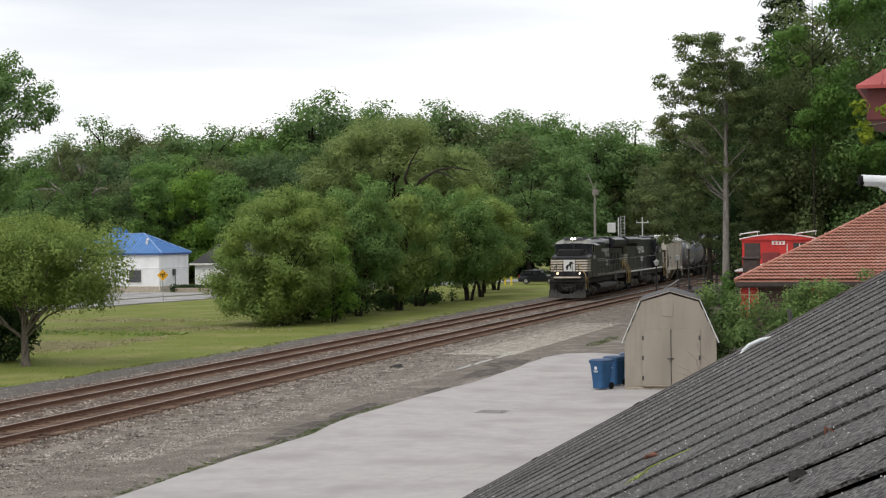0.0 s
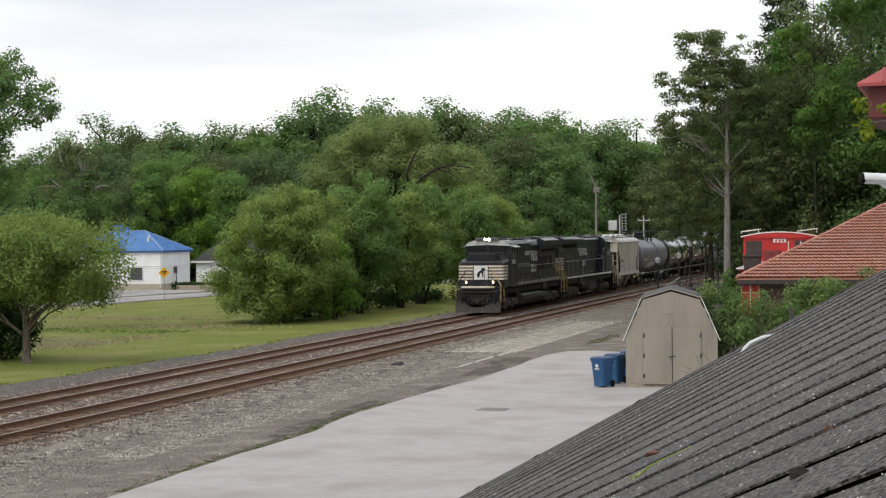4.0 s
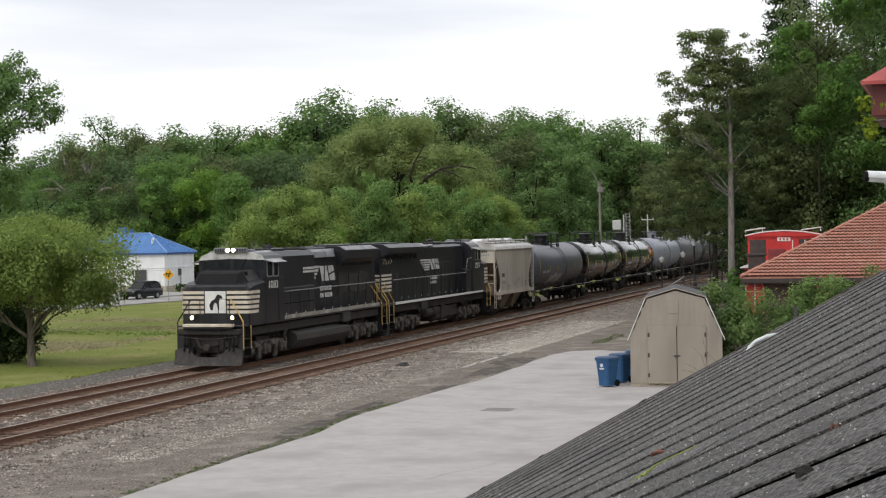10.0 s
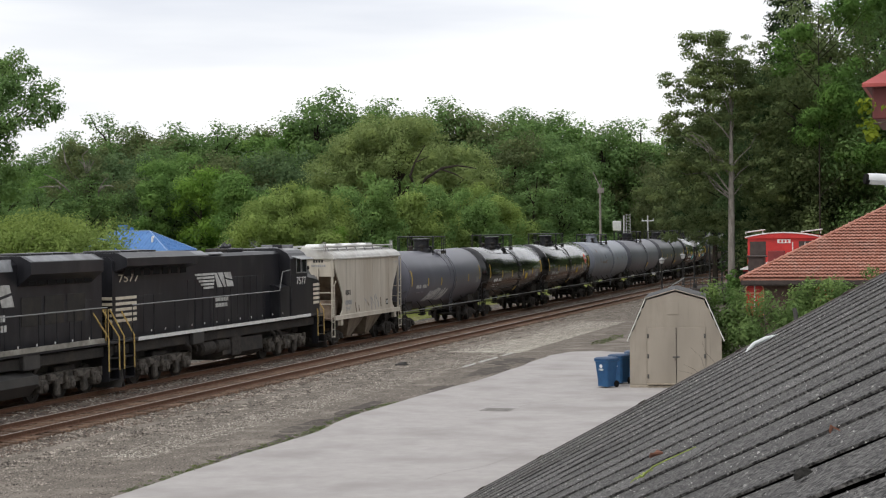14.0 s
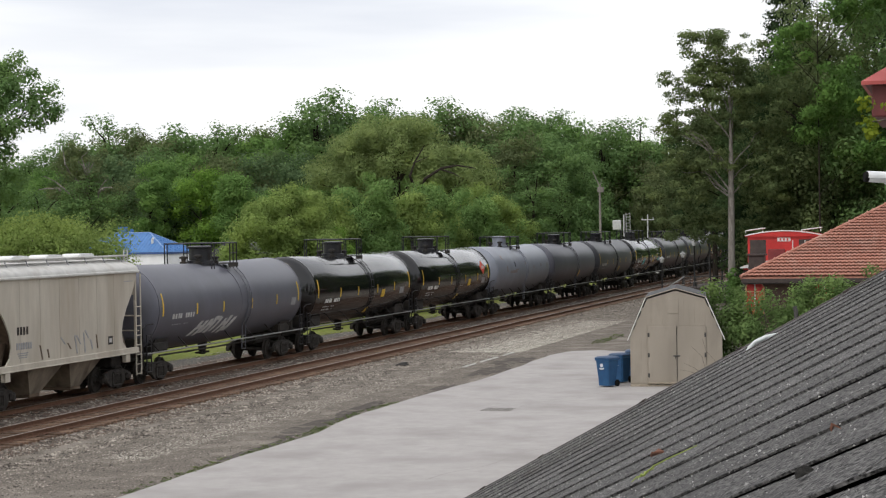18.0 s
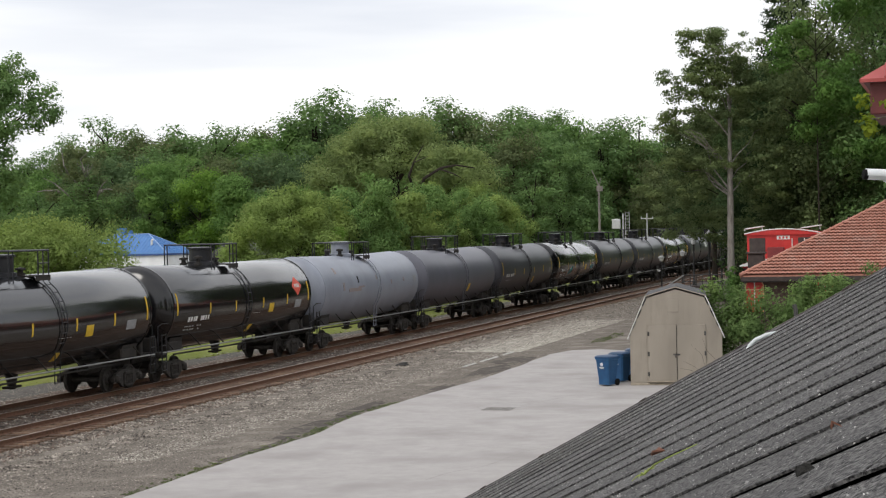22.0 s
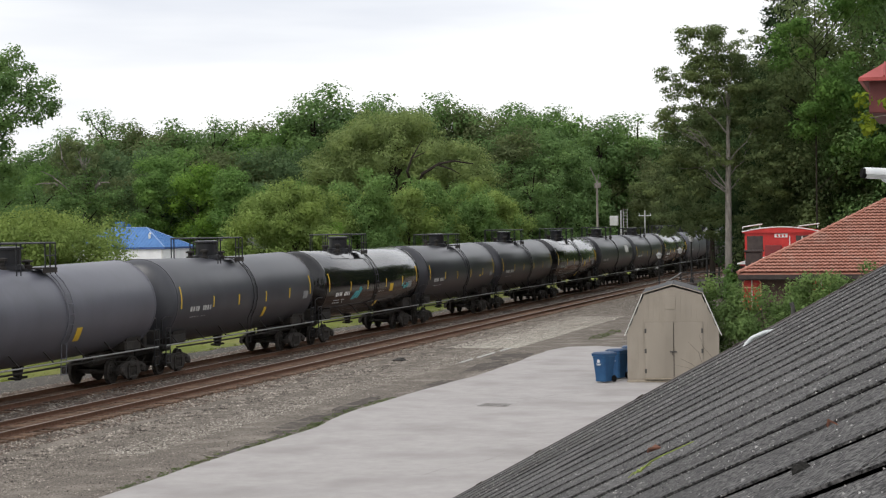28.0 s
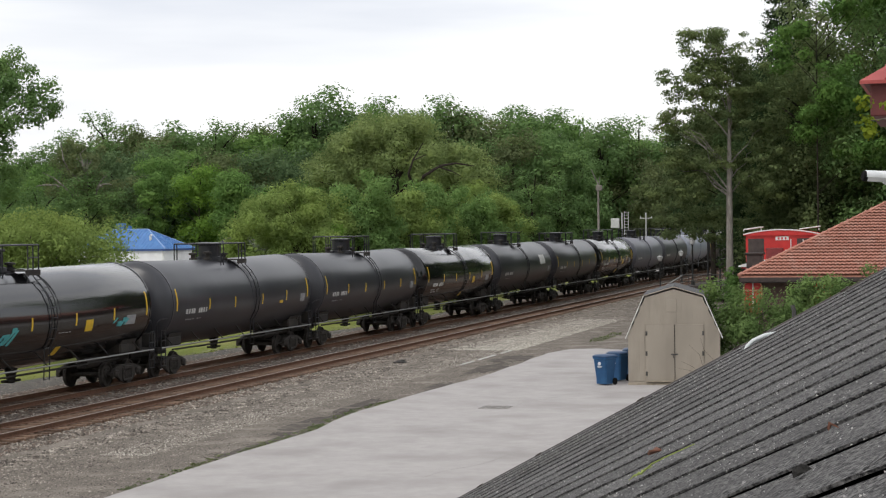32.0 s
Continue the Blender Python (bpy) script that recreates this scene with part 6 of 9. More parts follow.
def frame_mesh():
    """A cast side frame with its openings, spring nest and bearing caps."""
    s = Shape()
    out = [(-1.12, 0.52), (-0.95, 0.68), (-0.45, 0.80), (0.45, 0.80), (0.95, 0.68), (1.12, 0.52), (1.12, 0.36), (0.78, 0.40), (0.42, 0.16), (-0.42, 0.16), (-0.78, 0.40), (-1.12, 0.36)]
    s.loft([[(x, 1.05, z) for x, z in out], [(x, 1.17, z) for x, z in out]])
    for side in (-1, 1):
        s.spin([(1.16, 0.13), (1.26, 0.12), (1.29, 0.08)], "y", 12, (side * 0.89, 0, 0.457))
        s.box((side * 0.89, 1.13, 0.50), (0.34, 0.24, 0.26), 0.04)
        s.box((side * 0.34, 1.19, 0.46), (0.10, 0.06, 0.44), 0.02)
    for k in range(-2, 3):
        s.tube([(k * 0.11, 1.16, 0.26), (k * 0.11, 1.16, 0.56)], 0.05, 8)
    s.box((0, 1.13, 0.66), (0.62, 0.22, 0.14), 0.03)
    s.box((0, 1.13, 0.21), (0.7, 0.2, 0.08), 0.02)
    return s.mesh("side_frame")


FRAME = frame_mesh()
FRAME.materials.append(M_TRUCK)
BOLSTER = Shape().box((0, 0, 0.66), (0.42, 2.3, 0.24), 0.04).box((0, 0, 0.82), (0.7, 0.7, 0.12), 0.03).box((0.5, 0, 0.42), (0.12, 1.9, 0.14), 0.02).box((-0.5, 0, 0.42), (0.12, 1.9, 0.14), 0.02).mesh("bolster")
BOLSTER.materials.append(M_TRUCK)


def freight_truck(car, x):
    truck = part("truck", BOLSTER, M_TRUCK, car, at=pose(x, 0, 0))
    truck["label"] = "grimy cast-iron two-axle truck"
    part("side_frame", FRAME, M_TRUCK, truck)
    part("side_frame", FRAME, M_TRUCK, truck, at=pose(0, 0, 0, 0, 0, 180))
    for sx in (-0.89, 0.89):
        SPINNING.append((part("wheelset", WHEEL, M_TRUCK, truck, at=pose(sx, 0, 0.457)), sx, 0.457, 1))


def coupler(car, x, way):
    s = Shape().box((x - way * 0.5, 0, 0.86), (0.9, 0.16, 0.18), 0.03).box((x - way * 0.04, 0.03, 0.86), (0.26, 0.3, 0.3), 0.06).tube([(x - way * 0.6, 0.45, 0.8), (x - way * 0.2, 0.45, 0.5), (x, 0.3, 0.55)], 0.03, 6)
    part("coupler", s, M_TRUCK, car, round_off=True)


def skin(x):
    """The height of the tank's axis, which dips towards the middle."""
    return TANK_Z + 0.04 - 0.10 * (1 - abs(x) / 8.4)


def slash_on_tank(x0, x1, a0, a1, w, off=0.008):
    """A leaning sprayed stroke on the tank's skin from (x0, a0) to (x1, a1)."""
    rings = []
    for i in range(5):
        x, a = x0 + (x1 - x0) * i / 4, radians(a0 + (a1 - a0) * i / 4)
        c, s = math.cos(a), math.sin(a)
        z = skin(x)
        rings.append([(x - w / 2, (TANK_R + off) * c, z + (TANK_R + off) * s), (x + w / 2, (TANK_R + off) * c, z + (TANK_R + off) * s), (x + w / 2, (TANK_R - 0.012) * c, z + (TANK_R - 0.012) * s), (x - w / 2, (TANK_R - 0.012) * c, z + (TANK_R - 0.012) * s)])
    return Shape().loft(rings)


def strip_on_tank(r, zc, x0, x1, a0, a1, off=0.006, n=6):
    """A thin curved plate on the tank's skin, between two angles (0: towards the lot, 90: top)."""
    rings = []
    for i in range(n + 1):
        a = radians(a0 + (a1 - a0) * i / n)
        c, s = math.cos(a), math.sin(a)
        rings.append([(x0, (r + off) * c, zc + (r + off) * s), (x1, (r + off) * c, zc + (r + off) * s), (x1, (r - 0.01) * c, zc + (r - 0.01) * s), (x0, (r - 0.01) * c, zc + (r - 0.01) * s)])
    return Shape().loft(rings)


def tank_paint(name, c, rough, coat, dirt=0.05, spec=0.5):
    return surface(name, tuple(0.85 * v for v in c), tuple(1.15 * v for v in c), size=0.9, rough=rough, coat=coat, blotch=tuple(v * 0.7 + dirt for v in c), blotch_size=1.8, blotch_at=(0.5, 0.85), streak=2.5, rough_var=0.04, spec=spec)


P_GLOSS = tank_paint("glossy_black_tank_paint", (0.0065, 0.0065, 0.0075), 0.17, 0.50, 0.004, 0.35)
P_GREY = tank_paint("slate_grey_tank_paint", (0.106, 0.108, 0.132), 0.40, 0.0, 0.022)
P_PALE = tank_paint("pale_grey_tank_paint", (0.255, 0.275, 0.325), 0.40, 0.0, 0.02)
P_DARK = tank_paint("dull_black_tank_paint", (0.036, 0.037, 0.044), 0.32, 0.0, 0.02)
P_MID = tank_paint("dusty_charcoal_tank_paint", (0.052, 0.054, 0.064), 0.38, 0.0, 0.022)
M_RED = surface("red_placard", (0.6, 0.07, 0.04), (0.75, 0.12, 0.07), size=0.3, rough=0.5)
M_TEAL = surface("teal_spray_paint", (0.05, 0.3, 0.32), (0.1, 0.42, 0.44), size=0.2, rough=0.5)
M_PALEGREY = surface("pale_stencil_paint", (0.4, 0.4, 0.4), (0.55, 0.55, 0.54), size=0.2, rough=0.6)
M_SPRAY = surface("faded_silver_spray_paint", (0.22, 0.225, 0.235), (0.38, 0.385, 0.395), size=0.15, rough=0.5)
CAR_L, TANK_R, TANK_Z = 17.33, 1.70, 2.87


def tank_car(paint, label, reflectors=True, band=True, marks=(), mast=1.0, mid=0.0):
    """A general-service tank car: shell with dished heads, manway with platform and rails, stub sills, trucks, side pipes."""
    car = thing("tank_car", label, "railway car", group="tank cars of the freight train")
    half = 7.62
    prof = []
    for i in range(9):
        a = math.pi / 2 * i / 8
        prof.append((-half - 0.72 * math.cos(a) ** 1.0, TANK_R * math.sin(a) if i else 0.02))
    prof += [(-3.0, TANK_R), (-0.2, TANK_R), (0.2, TANK_R), (3.0, TANK_R)]
    prof += [(-t, r) for t, r in prof[:9]][::-1]
    shell = Shape()
    rings = []
    for t, r in prof:
        sag = 0.10 * (1 - abs(t) / 8.4)
        rings.append([(t, r * math.cos(2 * math.pi * k / 48), TANK_Z + 0.04 - sag + r * math.sin(2 * math.pi * k / 48)) for k in range(48)])
    shell.loft(rings)
    tank = part("tank", shell, paint, car, round_off=True)
    if band:
        part("centre_band", strip_on_tank(TANK_R, TANK_Z - 0.03, -0.75, -0.55, -60, 240, 0.008, 30), paint, tank, "raised band round the middle of the tank", round_off=True)
    for t in (-half, half):
        part("head_seam", strip_on_tank(TANK_R, TANK_Z + 0.03, t - 0.04, t + 0.04, -90, 269, 0.012, 40), paint, tank, round_off=True)
    # manway, valves, and the railed platform round them
    top = TANK_Z + TANK_R - 0.05
    dome = paint if paint is P_PALE else M_BLACK
    part("manway", Shape().spin([(top - 0.06, 0.60), (top + 0.10, 0.58), (top + 0.13, 0.47), (top + 0.62, 0.47), (top + 0.64, 0.55), (top + 0.71, 0.55), (top + 0.74, 0.36)], "z", 24, (mid + 0.25, 0, 0)), dome, car, "round fittings housing with a flat lid", round_off=True)
    for vx, vy, vh in ((1.02, 0.25, 0.34), (0.95, -0.45, 0.28), (-0.62, 0.3, 0.24)):
        part("valve", Shape().spin([(top - 0.08, 0.17), (top + 0.06, 0.17), (top + 0.08, 0.10), (top + vh * 0.7, 0.10), (top + vh * 0.75, 0.19), (top + vh, 0.19), (top + vh + 0.03, 0.05)], "z", 12, (mid + vx, vy, 0)), M_UNDER, car, round_off=True)
    rh = 0.98 * mast
    part("top_plate", Shape().loft([[(mid + x, (TANK_R + 0.012) * math.cos(radians(a_)), TANK_Z - 0.06 + (TANK_R + 0.012) * math.sin(radians(a_))) for a_ in range(68, 113, 4)] + [(mid + x, (TANK_R - 0.02) * math.cos(radians(a_)), TANK_Z - 0.06 + (TANK_R - 0.02) * math.sin(radians(a_))) for a_ in range(112, 67, -4)] for x in (-0.5, 1.3)]), dome, car, "curved reinforcing plate under the fittings", round_off=True)
    for sy in (-1, 1):
        part("platform", Shape().box((mid - 0.72, sy * 0.84, top - 0.03), (0.95, 0.62, 0.05), 0.01).box((mid - 0.72, sy * 1.12, top - 0.12), (0.95, 0.05, 0.14)), M_UNDER, car, "dark steel grating step")
        for px in (-1.18, -0.80, -0.45, 1.22, 1.50):
            part("rail_post", Shape().tube([(mid + px, sy * 1.08, top - 0.24), (mid + px, sy * 1.08, top + rh)], 0.026, 6), M_BLACK, car)
        part("guard_rail", Shape().tube([(mid - 1.18, sy * 1.08, top + rh), (mid + 1.5, sy * 1.08, top + rh)], 0.032, 6), M_BLACK, car)
        part("guard_rail", Shape().tube([(mid - 1.18, sy * 1.08, top + 0.48 * rh), (mid - 0.45, sy * 1.08, top + 0.48 * rh)], 0.022, 6), M_BLACK, car)
    for px in (-1.18, 1.5):
        part("guard_rail", Shape().tube([(mid + px, -1.08, top + rh), (mid + px, 1.08, top + rh)], 0.032, 6), M_BLACK, car)
    for sy in (-1, 1):
        lad = Shape()
        for lx in (mid - 1.22, mid - 0.84):
            path = [(lx, sy * (TANK_R + 0.06) * math.cos(radians(a_)), TANK_Z + (TANK_R + 0.06) * math.sin(radians(a_))) for a_ in (52, 40, 25, 10, -5, -20, -35)] + [(lx, sy * 1.40, 0.75)]
            lad.tube(path, 0.02, 6)
        for a_ in (48, 36, 24, 12, 0, -12, -24, -36):
            c, q = math.cos(radians(a_)), math.sin(radians(a_))
            lad.tube([(mid - 1.22, sy * (TANK_R + 0.06) * c, TANK_Z + (TANK_R + 0.06) * q), (mid - 0.84, sy * (TANK_R + 0.06) * c, TANK_Z + (TANK_R + 0.06) * q)], 0.016, 6)
        for z in (0.78, 1.05, 1.32):
            lad.tube([(mid - 1.22, sy * 1.41, z), (mid - 0.84, sy * 1.41, z)], 0.016, 6)
        part("ladder", lad, paint if paint in (P_PALE, P_GREY) else M_BLACK, car)
        # Light caught by the side pipe is painted in as a grey finish.
        part("side_pipe", Shape().tube([(-8.3, sy * 1.47, 1.22), (8.3, sy * 1.47, 1.22)], 0.03, 6), M_GREYRAIL, car, "long side handrail, grey for the light it catches")
        part("train_pipe", Shape().tube([(-6.3, sy * 1.0, 1.02), (-2.0, sy * 0.9, 0.98), (2.0, sy * 0.9, 0.98), (6.3, sy * 1.0, 1.02)], 0.035, 6), M_UNDER, car, "dark brake pipe under the belly")
        for px in (-7.2, -4.6, -2.3, 0, 2.3, 4.6, 7.2):
            part("bracket", Shape().tube([(px, sy * 1.47, 1.22), (px + 0.34, sy * 1.18, 1.72)], 0.026, 5), M_UNDER, car)
    # stub sills, bolsters, end platforms
    for way in (-1, 1):
        part("stub_sill", Shape().box((way * 7.0, 0, 1.10), (3.2, 0.6, 0.56), 0.04).box((way * 6.6, 0, 1.40), (1.3, 2.5, 0.40), 0.06).box((way * 8.2, 0, 1.16), (0.5, 2.8, 0.14), 0.02), M_UNDER, car)
        part("saddle", Shape().loft([[(way * 6.6 + dx, (TANK_R + 0.03) * math.cos(radians(a_)), TANK_Z + (TANK_R + 0.02) * math.sin(radians(a_))) for a_ in range(222, 319, 8)] + [(way * 6.6 + dx, 1.1, 1.2), (way * 6.6 + dx, -1.1, 1.2)] for dx in (-0.6, 0.6)]), M_UNDER, car)
        part("brake_gear", Shape().box((way * 8.15, -0.3, 1.75), (0.24, 0.7, 1.1), 0.06).box((way * 8.05, 0.75, 1.5), (0.3, 0.6, 0.6), 0.05), M_UNDER, car, "dark brake housing on the end platform")
        for sy in (-1, 1):
            part("end_handrail", Shape().tube([(way * 8.42, sy * 1.34, 1.15), (way * 8.42, sy * 1.34, 2.22), (way * 8.2, sy * 1.42, 2.34), (way * 7.55, sy * 1.56, 2.34)], 0.024, 6), M_BLACK, car)
            lad = Shape()
            for px in (7.95, 8.35):
                lad.tube([(way * px, sy * 1.47, 0.5), (way * px, sy * 1.47, 1.95)], 0.024, 6)
            for z in (0.53, 0.85, 1.15, 1.5, 1.9):
                lad.tube([(way * 7.95, sy * 1.47, z), (way * 8.35, sy * 1.47, z)], 0.018, 6)
            part("end_ladder", lad, M_BLACK, car)
        coupler(car, way * CAR_L / 2, way)
        freight_truck(car, way * 6.6)
    part("brake_cylinder", Shape().spin([(-5.2, 0.02), (-5.2, 0.2), (-4.2, 0.2), (-4.2, 0.02)], "x", 12, (0, 0.6, 0.98)).tube([(-6, 0.5, 0.95), (3, 0.6, 0.92)], 0.03, 5), M_UNDER, car, round_off=True)
    part("air_tank", Shape().spin([(4.0, 0.02), (4.0, 0.17), (5.1, 0.17), (5.1, 0.02)], "x", 12, (0, -0.5, 0.98)), M_UNDER, car, round_off=True)
    part("bottom_valve", Shape().spin([(0.62, 0.02), (0.62, 0.13), (0.85, 0.17), (1.2, 0.24)], "z", 12, (-0.1, 0, 0)).box((-0.1, 0, 0.70), (0.9, 0.28, 0.08), 0.02), M_UNDER, car, round_off=True)
    if reflectors:
        for k, px in enumerate((-7.3, -4.6, -1.7, 1.4, 4.1, 7.3)):
            end = k in (0, 5)
            part("reflector", strip_on_tank(TANK_R, skin(px), px - 0.05, px + 0.05, -10 if end else -11, 20 if end else 4), M_YELLOW, tank, "upright yellow reflector stripe")
    for kind, px, a0, a1, w, m in marks:
        if kind == "panel":
            part("panel", strip_on_tank(TANK_R, skin(px), px - w / 2, px + w / 2, a0, a1), m, tank, "flat painted panel")
        elif kind == "bars":      # a line of stencilled characters too small to read
            k = max(2, int(w / 0.22))
            for i in range(k):
                if k < 6 or i != k - 5:
                    part("stencil_bar", strip_on_tank(TANK_R, skin(px), px - w / 2 + i * w / k, px - w / 2 + (i + 0.5 + 0.16 * ((i * 7) % 3)) * w / k, a0 + 1.5, a1), m, tank)
        elif kind == "scrawl":     # leaning sprayed strokes with short ties between them
            srng = random.Random(int(px * 10) + 7)
            n = max(2, int(w / (0.44 if w > 2 else 0.26)))
            step, lean_ = w / n, 0.012 * (a1 - a0)
            for i in range(n):
                x0 = px - w / 2 + step * (i + 0.5)
                lo, hi = a0 + srng.uniform(0, 6), a1 - srng.uniform(0, 6)
                wide = step * srng.uniform(0.42, 0.66)
                part("stroke", slash_on_tank(x0 + lean_, x0 - lean_, lo, hi, wide), m, tank, "stroke of a sprayed scrawl")
                if i % 3 != 2 and i < n - 1:
                    at = srng.choice((0.06, 0.5, 0.84))
                    a_ = lo + (hi - lo) * at
                    part("stroke", slash_on_tank(x0 + lean_ * (1 - 2 * at) + step * 0.5, x0 + lean_ * (1 - 2 * at) + step * 0.5 - 0.03, a_, a_ + 5.5, step * 1.1, 0.010), m, tank)
        elif kind == "diamond":
            a = (a0 + a1) / 2
            rows_ = []
            for i in range(9):
                t = i / 8
                wd = w * (1 - abs(2 * t - 1)) / 2 + 0.005
                rows_.append((a0 + (a1 - a0) * t, wd))
            rings = []
            for aa, wd in rows_:
                c, s = math.cos(radians(aa)), math.sin(radians(aa))
                rings.append([(px - wd, (TANK_R + 0.008) * c, TANK_Z + (TANK_R + 0.008) * s), (px + wd, (TANK_R + 0.008) * c, TANK_Z + (TANK_R + 0.008) * s), (px + wd, (TANK_R - 0.01) * c, TANK_Z + (TANK_R - 0.01) * s), (px - wd, (TANK_R - 0.01) * c, TANK_Z + (TANK_R - 0.01) * s)])
            part("placard", Shape().loft(rings), m, tank, "red diamond placard")
            for i in range(4):
                part("stencil_bar", strip_on_tank(TANK_R, TANK_Z, px - 0.3 + i * 0.16, px - 0.2 + i * 0.16, a - 2.5, a + 3.5, 0.013), M_WHITE, tank)
    return car


# ---- locomotives ----
def stripes(car, x, y, z0, dz, count, width, axis, way=1, skew=0.0, name="stripe"):
    """Cream stripes on a flat face: axis x (face looks sideways) or y (face looks ahead)."""
    for k in range(count):
        z = z0 + dz * k
        if axis == "x":
            part(name, Shape().box((x + skew * k, y, z), (width, 0.012, dz * 0.55), 0.003), M_CREAM, car)
        else:
            part(name, Shape().box((x, y, z), (0.012, width, dz * 0.55), 0.003), M_CREAM, car)


def loco_truck(car, x, way):
    frame_s = Shape()
    out = [(-2.5, 0.72), (-2.3, 0.92), (-0.9, 0.98), (0.9, 0.98), (2.3, 0.92), (2.5, 0.72), (2.4, 0.55), (1.3, 0.62), (0.6, 0.55), (-0.6, 0.55), (-1.3, 0.62), (-2.4, 0.55)]
    frame_s.loft([[(a, 0.98, z) for a, z in out], [(a, 1.16, z) for a, z in out]])
    for sx in (-1.95, 0.0, 1.95):
        frame_s.box((sx, 1.12, 0.56), (0.5, 0.3, 0.46), 0.05)
        frame_s.spin([(1.24, 0.17), (1.34, 0.15), (1.38, 0.08)], "y", 12, (sx, 0, 0.53))
        for q in (-0.34, 0.34):
            frame_s.tube([(sx + q, 1.2, 0.62), (sx + q, 1.2, 0.95)], 0.085, 8)
    for sx in (-1.0, 1.0):
        frame_s.box((sx, 1.2, 0.5), (0.34, 0.16, 0.62), 0.04)
        frame_s.tube([(sx - 0.3, 1.26, 0.9), (sx + 0.3, 1.26, 0.72)], 0.06, 8)
        frame_s.box((sx + 0.45, 1.22, 0.82), (0.5, 0.22, 0.24), 0.05)
    me = frame_s.mesh("side_frame")
    me.materials.append(M_LOCOTRUCK)
    truck = part("truck", Shape().box((0, 0, 0.8), (4.4, 1.7, 0.3), 0.05).box((0, 0, 1.0), (1.4, 2.0, 0.3), 0.05), M_UNDER, car, "dusty six-wheel truck", at=pose(x, 0, 0))
    part("side_frame", me, M_TRUCK, truck)
    part("side_frame", me, M_TRUCK, truck, at=pose(0, 0, 0, 0, 0, 180))
    for sx in (-1.95, 0.0, 1.95):
        SPINNING.append((part("wheelset", LOCO_WHEEL, M_TRUCK, truck, at=pose(sx, 0, 0.53)), sx, 0.53, way))


def emblem(car, y, way, stripes_, blocks, rows_):
    """The road's mark as plain pale shapes: tapering bars, two slanted blocks, and two lines of small bars.

    stripes_: (x0, x1, z, height, y); blocks: (x0, x1, z0, z1); rows_: (x0, x1, z, height)."""
    for x0, x1, z, h, yy in stripes_:
        part("emblem_bar", Shape().box(((x0 + x1) / 2, yy, z), (abs(x1 - x0), 0.012, h), 0.003), M_EMBLEM, car)
    for k, (x0, x1, z0, z1) in enumerate(blocks):
        lean = 0.16 * way
        part("emblem_block", Shape().prism([(x0 - lean, z0), (x1 - lean, z0), (x1 + lean, z1), (x0 + lean, z1)], "y", y - 0.006, y + 0.006), M_EMBLEM, car, "plain pale block of the emblem")
        dx, dz = x1 - x0, z1 - z0
        cuts = [((0.24, 1.0), (0.38, 1.0), (0.76, 0.0), (0.62, 0.0))] if k == 0 else [((0.0, 0.64), (0.0, 0.52), (1.0, 0.36), (1.0, 0.48))]
        for cut in cuts:
            part("emblem_gap", Shape().prism([(x0 + dx * u - lean + 2 * lean * v, z0 + dz * v) for u, v in cut], "y", y - 0.010, y + 0.010), M_BLACK, car)
    for x0, x1, z, h in rows_:
        n = 8
        for i in range(n):
            xa = x0 + (x1 - x0) * i / n
            xb = xa + (x1 - x0) / n * 0.72
            part("stencil_bar", Shape().box(((xa + xb) / 2, y, z), (abs(xb - xa), 0.010, h)), M_EMBLEM, car)


